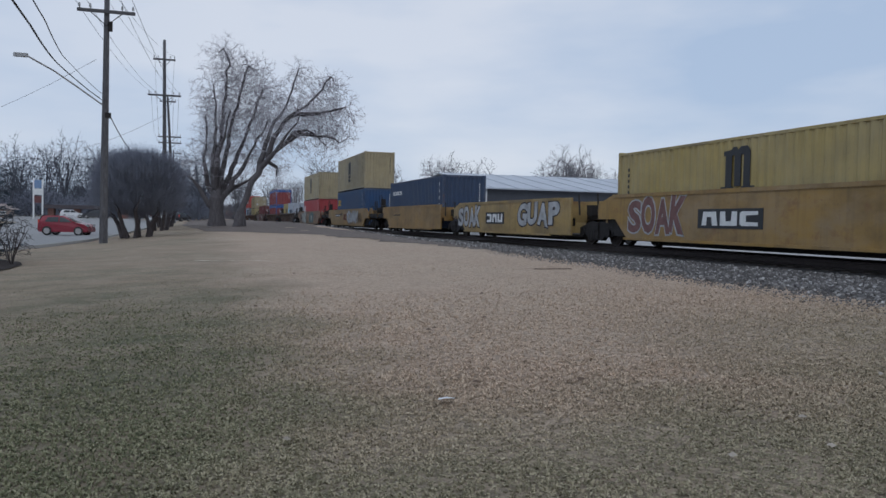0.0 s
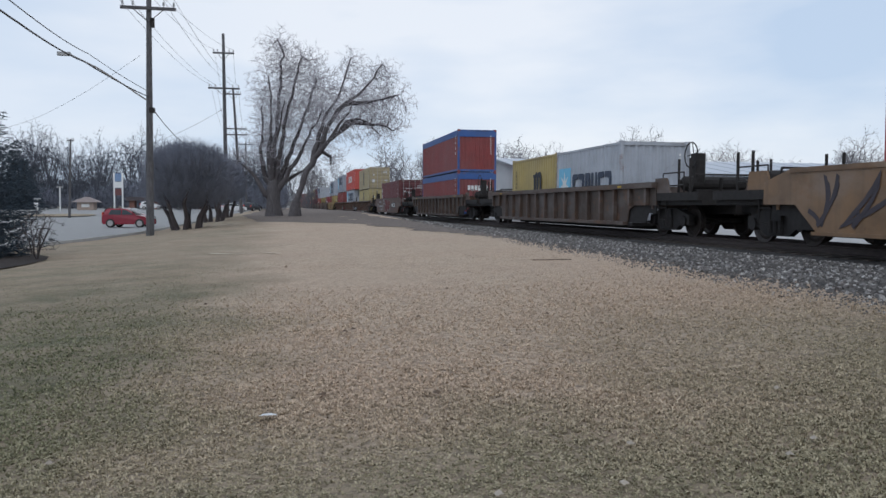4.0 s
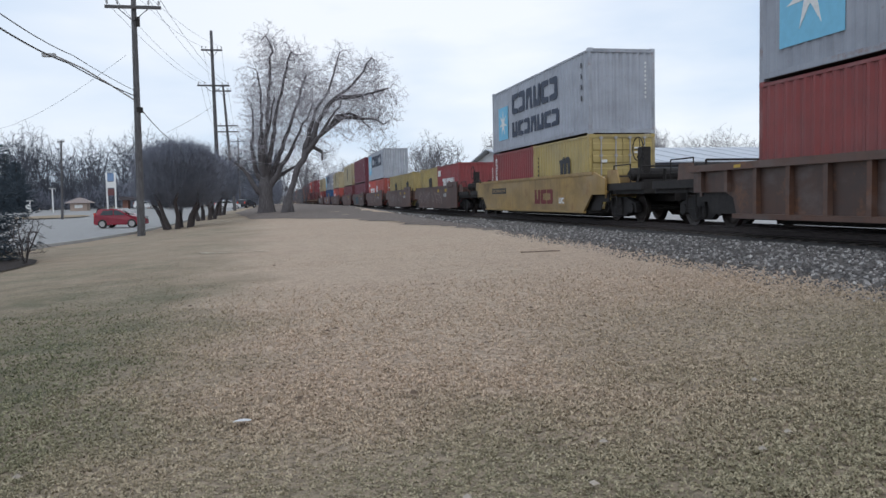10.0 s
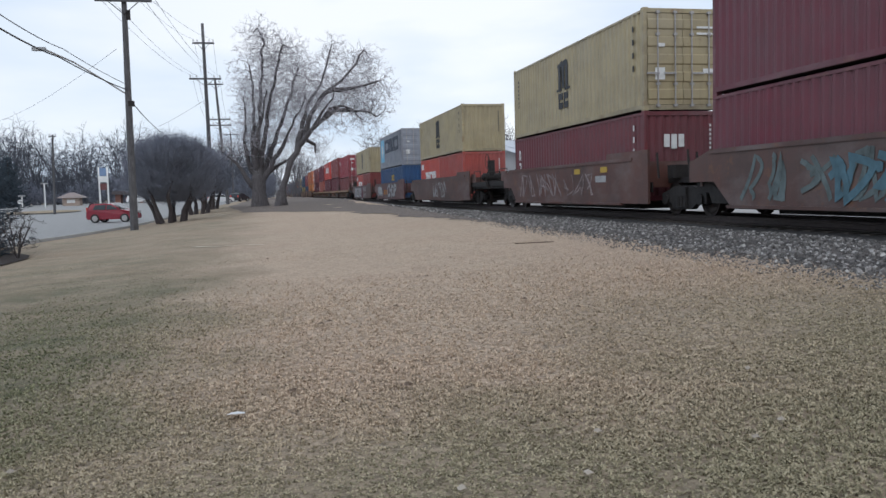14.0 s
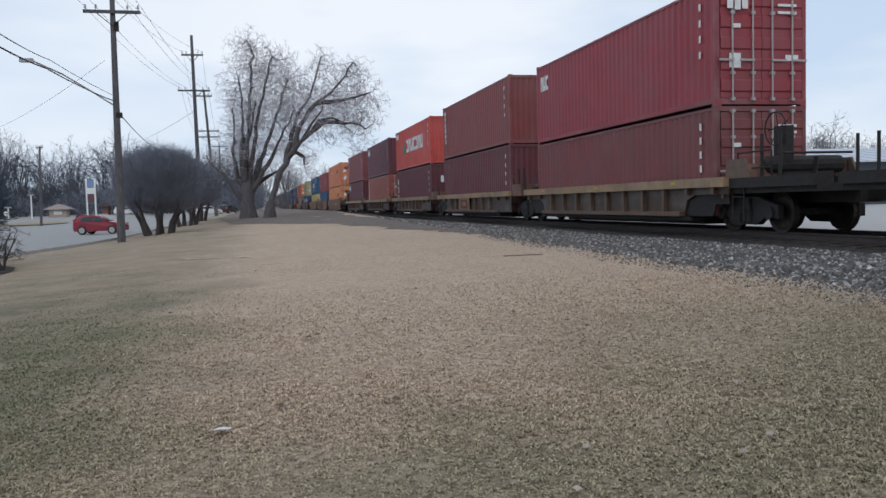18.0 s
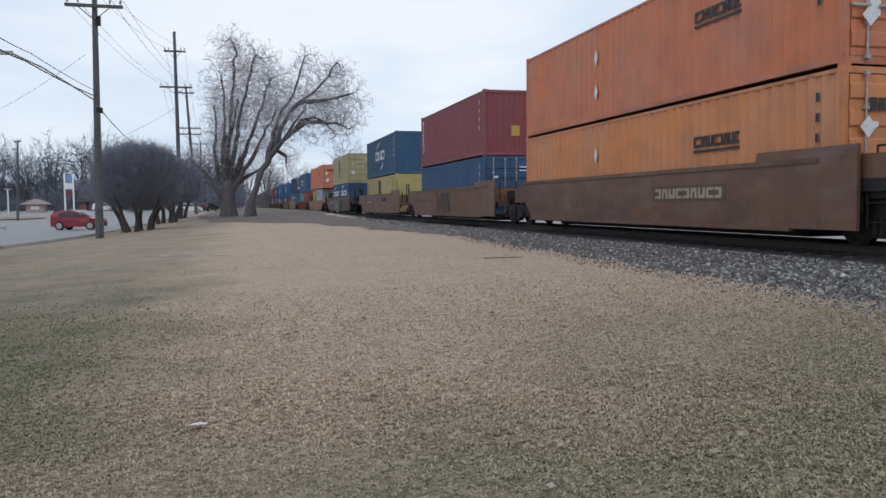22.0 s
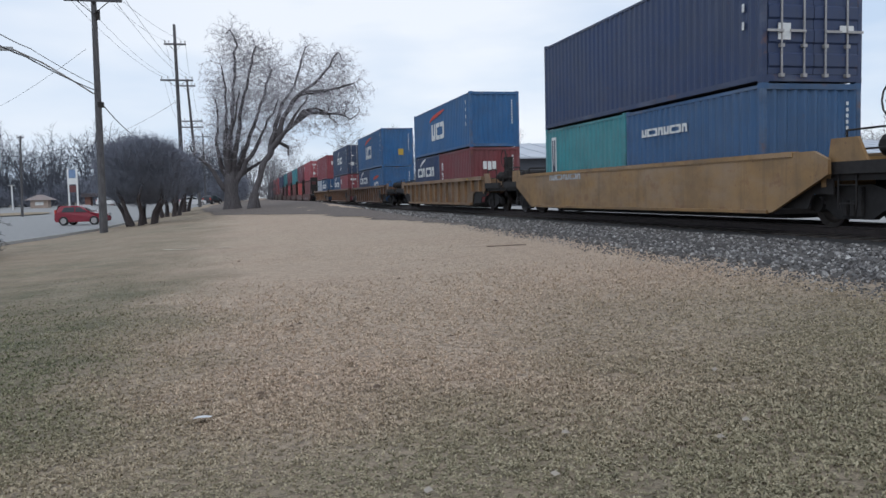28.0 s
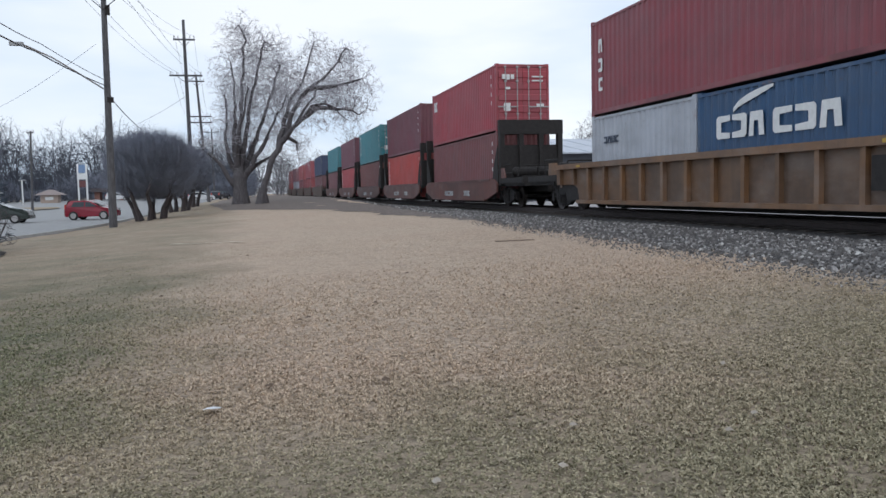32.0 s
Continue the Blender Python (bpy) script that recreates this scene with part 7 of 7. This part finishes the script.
def station():
    """Small kiosk, price sign, lamp posts and cars across the apron."""
    k = thing("kiosk", "small hut with a hipped roof across the apron", "hut", m=pose(-32.6, 150, ground_z(-32.6, 150)) @ Matrix.Scale(0.72, 4))
    part("wall", Shape().box(-1.9, 1.9, -1.6, 1.6, 0, 1.9).mesh("wall", plain("hut_wall", (0.46, 0.36, 0.30), 0.8)), k)
    s = Shape()
    s.v = [(-3.2, -2.4, 1.9), (3.2, -2.4, 1.9), (3.2, 2.4, 1.9), (-3.2, 2.4, 1.9), (-0.5, 0, 3.2), (0.5, 0, 3.2)]
    s.f = [(3, 2, 1, 0), (0, 1, 5, 4), (1, 2, 5), (2, 3, 4, 5), (3, 0, 4)]
    part("roof", s.mesh("roof", plain("hut_roof", (0.34, 0.28, 0.26), 0.8)), k)
    part("window", Shape().box(-0.9, 0.9, -1.64, -1.6, 0.7, 1.5).mesh("window", WHITE), k)
    b = thing("long_canopy", "low dark canopy building with brick piers", "building", m=pose(-20, 168, ground_z(-20, 168)))
    part("fascia", Shape().box(-9, 6, -2, 2, 1.7, 2.4).mesh("fascia", plain("dark_fascia", (0.10, 0.085, 0.09), 0.8)), b)
    for x in (-8, -3.5, 1, 5):
        part("pier", Shape().box(x - 0.5, x + 0.5, -1.2, 1.2, 0, 1.7).mesh("pier", plain("brick_pier", (0.28, 0.14, 0.11), 0.85)), b)
    p = thing("price_sign", "tall white roadside sign with blue and dark panels", "sign", m=pose(-26.5, 145, ground_z(-26.5, 145)))
    for x in (-0.66, 0.66):
        part("sign_post", Shape().box(x - 0.12, x + 0.12, -0.12, 0.12, 0, 6.4).mesh("sign_post", WHITE), p)
    part("panel", Shape().box(-0.53, 0.53, -0.15, 0.15, 5.0, 6.3).mesh("panel", plain("pale_blue_panel", (0.22, 0.33, 0.52), 0.5)), p)
    part("panel", Shape().box(-0.53, 0.53, -0.15, 0.15, 3.9, 4.9).mesh("panel", WHITE), p)
    part("panel", Shape().box(-0.53, 0.53, -0.15, 0.15, 2.6, 3.7).mesh("panel", plain("dark_red_panel", (0.17, 0.06, 0.06), 0.5)), p)
    for x, y, h in ((-34.5, 140, 3.9), (-37.9, 140, 2.0)):
        l = thing("lamp_post", "short white lamp post", "lamp post", m=pose(x, y, ground_z(x, y)))
        part("post", Shape().tube((0, 0, 0), (0, 0, h), 0.11, n=8).mesh("post", WHITE), l)
        part("head", Shape().box(-0.5, 0.5, -0.2, 0.2, h - 0.1, h + 0.1, 0.05).mesh("head", GREYP), l)
    r = thing("road_sign", "small round white road sign on a thin post", "sign", m=pose(-28.1, 103, ground_z(-28.1, 103)))
    part("post", Shape().tube((0, 0, 0), (0, 0, 1.9), 0.035, n=6).mesh("post", GALV), r)
    part("disc", Shape().tube((0, -0.06, 1.65), (0, -0.04, 1.65), 0.27, n=16).mesh("disc", WHITE), r)
    isl = Shape()
    for i in range(20):
        a = 2 * math.pi * i / 20
        x, y = -28.5 + 4.6 * math.cos(a), 114 + 7 * math.sin(a)
        isl.v.append((x, y, ground_z(x, y) + 0.15))
    isl.f.append(tuple(range(20)))
    tagged(new("kerbed_island", isl.mesh("kerbed_island", GRASS)), "grass island in the apron", "island", kind="structure")


def house():
    h = thing("white_house", "pale house with a pitched roof past the trees", "house", m=pose(2.3, 260, ground_z(2.3, 260)))
    part("wall", Shape().box(-3.4, 3.4, -3, 3, 0, 2.4).mesh("wall", plain("house_wall", (0.62, 0.62, 0.62), 0.8)), h)
    part("roof", Shape().prism([(-3.4, 2.3), (3.4, 2.3), (0, 4.2)], -3.8, 3.8).mesh("roof", plain("house_roof", (0.50, 0.52, 0.55), 0.8)), h)


def litter():
    """Pale leaves and scraps on the turf."""
    rnd = random.Random(4)
    dry = plain("dry_leaf", (0.16, 0.11, 0.075), 0.9)
    pale = plain("pale_leaf", (0.46, 0.40, 0.33), 0.8)
    def leaf(x, y, r, m, name, label):
        s = Shape()
        n = 9
        z = ground_z(x, y) + 0.02
        for i in range(n):
            a = 2 * math.pi * i / n
            q = r * (0.6 + 0.5 * abs(math.sin(a * 2.5)))
            s.v.append((x + q * math.cos(a), y + q * math.sin(a), z + 0.02 + r * 0.4 * rnd.random()))
        s.v.append((x, y, z + 0.045))
        s.f = [(i, (i + 1) % n, n) for i in range(n)]
        tagged(new(name, s.mesh(name, m)), label, "leaf", "leaves on the lawn")
    leaf(-0.25, 5.63, 0.075, plain("white_scrap", (0.8, 0.8, 0.8), 0.7), "paper_scrap", "crumpled white paper scrap on the grass")
    for x, y in ((1.97, 7.43), (3.33, 8.31), (2.25, 9.54), (0.55, 8.9), (0.65, 9.0), (1.5, 9.6), (3.0, 9.2), (5.0, 9.9), (0.15, 6.1), (1.0, 5.9), (-1.2, 12.0), (0.0, 17.5), (2.4, 12.2), (-0.4, 10.2)):
        leaf(x, y, 0.036, dry, "dry_leaf", "curled brown leaf on the grass")
    for x, y in ((1.85, 4.33), (1.55, 3.75), (2.9, 4.1), (2.6, 3.9), (3.4, 5.2), (-1.5, 5.0), (0.9, 3.8)):
        leaf(x, y, 0.027, pale, "pale_leaf", "pale dry leaf on the grass")


def lawn_marks():
    stick = Shape()
    pts = [(5.15, 16.4), (5.4, 16.25), (5.65, 16.2), (5.9, 16.05)]
    for a, b in zip(pts, pts[1:]):
        stick.tube((*a, ground_z(*a) + 0.03), (*b, ground_z(*b) + 0.03), 0.012, 0.009, 5)
    tagged(new("fallen_stick", stick.mesh("fallen_stick", plain("dry_stick", (0.20, 0.14, 0.10), 0.9))), "brown fallen stick lying on the lawn", "stick")
    s = Shape()
    n = 24
    for i in range(n):
        x = -2.1 + 2.0 * i / (n - 1)
        y = 23.3 - 1.0 * i / (n - 1) + 0.35 * noise.noise((x * 3, 0.3, 0))
        w = 0.09 + 0.13 * noise.noise((x * 4, 5.3, 0))
        s.v += [(x, y - w, ground_z(x, y) + 0.022), (x, y + w, ground_z(x, y) + 0.022)]
    s.f = [(2 * i, 2 * i + 2, 2 * i + 3, 2 * i + 1) for i in range(n - 1)]
    tagged(new("pale_streak", s.mesh("pale_streak", plain("bleached_grass", (0.72, 0.62, 0.48), 0.95, 0, 9.0, 0.4))), "bleached streak of dead grass in the lawn", "grass", kind="structure")


def blades():
    """Tufts of mown winter grass: each one a fan of bent blades from one root, thinner with the distance."""
    rnd = random.Random(12)
    v, f = [], []

    def tuft(x, y, count, h0, h1, w):
        z = ground_z(x, y)
        k = len(v)
        v.append((x, y, z - 0.004))
        lean = rnd.uniform(0, 6.28)
        for j in range(count):
            a = lean + rnd.gauss(0, 1.1)
            h = rnd.uniform(h0, h1)
            out = h * rnd.uniform(0.5, 1.9)
            dx, dy = math.cos(a), math.sin(a)
            q = len(v)
            mx, my, mz = x + dx * out * 0.5, y + dy * out * 0.5, z + h * rnd.uniform(0.65, 1.0)
            ww = w * rnd.uniform(0.6, 1.2)
            v.append((mx - dy * ww, my + dx * ww, mz))
            v.append((mx + dy * ww, my - dx * ww, mz))
            v.append((x + dx * out, y + dy * out, z + h * rnd.uniform(0.25, 1.05)))
            f.append((k, q + 1, q + 2, q))

    for n, y0, y1, p, count, h0, h1, w in ((50000, 2.4, 6.6, 1.0, 4, 0.008, 0.025, 0.0056), (84000, 2.6, 12.0, 1.2, 4, 0.008, 0.024, 0.0060), (26000, 7.0, 20.0, 0.9, 3, 0.004, 0.013, 0.008)):
        for i in range(n):
            y = y0 + (y1 - y0) * rnd.random() ** p * rnd.uniform(0.8, 1.2)
            x = rnd.uniform(-2.2 - 0.50 * y, 0.9 + 1.02 * y)
            thick = noise.noise((x * 2.3, y * 2.3, 1.0)) + 0.8 * noise.noise((x * 8.0, y * 8.0, 2.0))
            if x > 6.9 or thick < rnd.uniform(-1.3, 0.1):
                continue
            tuft(x, y, count, h0, h1 * (1.25 if thick > 0.45 else 1.0), w)
    m, n, l, b = shader("grass_blades", 0.9)
    g = n.new("ShaderNodeNewGeometry")
    ramps = []
    for lo, md, hi in (((0.27, 0.20, 0.137), (0.50, 0.38, 0.272), (0.76, 0.595, 0.445)), ((0.068, 0.082, 0.036), (0.15, 0.165, 0.078), (0.34, 0.332, 0.20))):
        r = n.new("ShaderNodeValToRGB")
        e = r.color_ramp.elements
        e[0].position, e[0].color = 0.0, rgba(lo)
        e[1].position, e[1].color = 1.0, rgba(hi)
        e.new(0.45).color = rgba(md)
        l.new(g.outputs["Random Per Island"], r.inputs["Fac"])
        ramps.append(r.outputs["Color"])
    here, _, maths, _ = lawn_masks(n, l)
    l.new(mixed(n, l, maths("MULTIPLY", here, 0.9), ramps[0], ramps[1]), b.inputs["Base Color"])
    s = Shape()
    s.v, s.f = v, f
    tagged(new("grass", s.mesh("grass", m)), "short dry grass tufts, straw-coloured and green", "grass", kind="stuff")


def garden_bed():
    s = Shape()
    n = 22
    for i in range(n):
        a = 2 * math.pi * i / n
        x, y = -9.6 + 2.9 * math.cos(a) * (1 + 0.08 * math.sin(3 * a)), 23.2 + 5.6 * math.sin(a)
        s.v.append((x, y, ground_z(x, y) + 0.03))
    s.v.append((-9.6, 23.2, ground_z(-9.6, 23.2) + 0.08))
    s.f = [(i, (i + 1) % n, n) for i in range(n)]
    tagged(new("mulch_bed", s.mesh("mulch_bed", MULCH, True)), "dark mulch bed under the spruce", "flower bed", kind="structure")
    spruce(-9.05, 26.5, 5.3, 2.3, 3)
    for x, y, k, seed in ((-58.0, 158, 2.5, 41), (-51.5, 152, 2.2, 42), (-46.0, 156, 2.3, 43), (-42.5, 150, 1.9, 44)):
        spruce(x, y, 4.6, 1.9, seed, k)
    twiggy_shrub(-6.95, 25.0, 1.3, 0.5, 31)
    round_shrub("low_juniper", "low dark blue-green juniper in the mulch", -9.3, 22.4, 1.1, 0.9, 0.1, 1.0, 4, 3200, 32, BARK_DARK, NEEDLE, 0.014)


def bare_strip():
    """Bare brown earth with leaf litter along the track and under the old trees."""
    s = Shape()
    ys = spread(22, 70, 120) + spread(74, 200, 22)
    for y in ys:
        a = 6.9 if y < 24 else 6.9 - (y - 24) * 0.17 if y < 42 else 3.84 - (y - 42) * 0.52 if y < 52 else -1.4 - min(1.8, (y - 52) * 0.09)
        a += 0.5 * noise.noise((y * 0.3, 9.0, 0)) + 0.5 * noise.noise((y * 1.3, 2.0, 0))
        b = 8.3
        for k in range(9):
            x = a + (b - a) * k / 8
            s.v.append((x, y, ground_z(x, y) + 0.012))
    for j in range(len(ys) - 1):
        for i in range(8):
            q = j * 9 + i
            s.f.append((q, q + 1, q + 10, q + 9))
    tagged(new("bare_earth", s.mesh("bare_earth", plain("earth_litter", (0.22, 0.175, 0.145), 0.95, 0, 7.0, 0.65, 0.8), True)), "brown bare earth with leaf litter beside the track", "earth", kind="structure")
    y = Shape()
    ys = spread(-40, 200, 60)
    for v in ys:
        for x in (15.6, 17.5, 22, 30, 45, 70):
            y.v.append((x, v, ground_z(x, v) + 0.02))
    for j in range(len(ys) - 1):
        for i in range(5):
            q = j * 6 + i
            y.f.append((q, q + 1, q + 7, q + 6))
    tagged(new("yard", y.mesh("yard", plain("pale_gravel", (0.42, 0.41, 0.40), 0.9, 0, 4.0, 0.2), True)), "pale gravel yard beyond the track", "yard", kind="structure")


ground()
road()
kerb()
bare_strip()
track()
stones()
sleepers()
garden_bed()
round_shrub("leafless_thicket", "broad dark leafless clipped crab-apple by the road", -5.0, 46.0, 2.5, 2.0, 1.1, 4.75, 6, 42000, 30, BARK_DARK, TWIG_DARK, 0.0065)
round_shrub("leafless_thicket", "dark leafless clipped tree further along the road", -4.4, 57.0, 2.0, 2.0, 1.2, 4.6, 4, 6500, 33, BARK_DARK, TWIG_DARK, 0.016)
round_shrub("leafless_thicket", "dark leafless clipped tree further along the road", -4.3, 66.5, 1.9, 2.0, 1.2, 4.4, 4, 5000, 34, BARK_DARK, TWIG_DARK, 0.018)
big_tree()
poles()
car_thing(-10.45, 60.5, -12, (0.22, 0.013, 0.027), "parked bright red small hatchback", 3.3, 1.36)
VAN = car_thing(-15.6, 57.0, 0, (0.022, 0.032, 0.026), "dark green car rolling across the apron", 4.6, 1.55)
car_thing(-23.1, 158, 5, (0.70, 0.70, 0.70), "parked white car across the apron")
car_thing(-19.2, 156, 178, (0.05, 0.05, 0.055), "parked dark car across the apron")
car_thing(-7.2, 138, 20, (0.70, 0.70, 0.70), "parked white car down the street")
car_thing(-4.3, 142, 65, (0.04, 0.04, 0.045), "parked dark car down the street")
station()
warehouse()
house()
far_trees()
scrub()
litter()
lawn_marks()
blades()
train()


def motions():
    times = [float(i) for i in range(33)]
    for ob, s0, z in MOVERS:
        walk(ob, [(t, pose(TRACK_X, s0 - travel(t), z)) for t in times])
    # the dark car comes in from the left at walking pace in the last seconds
    walk(VAN, [(t, pose(-15.85 - 3.5 * (32 - t), 57.2, ground_z(-15.85, 57.2) + 0.03)) for t in (0, 8, 16, 24, 32)])


motions()
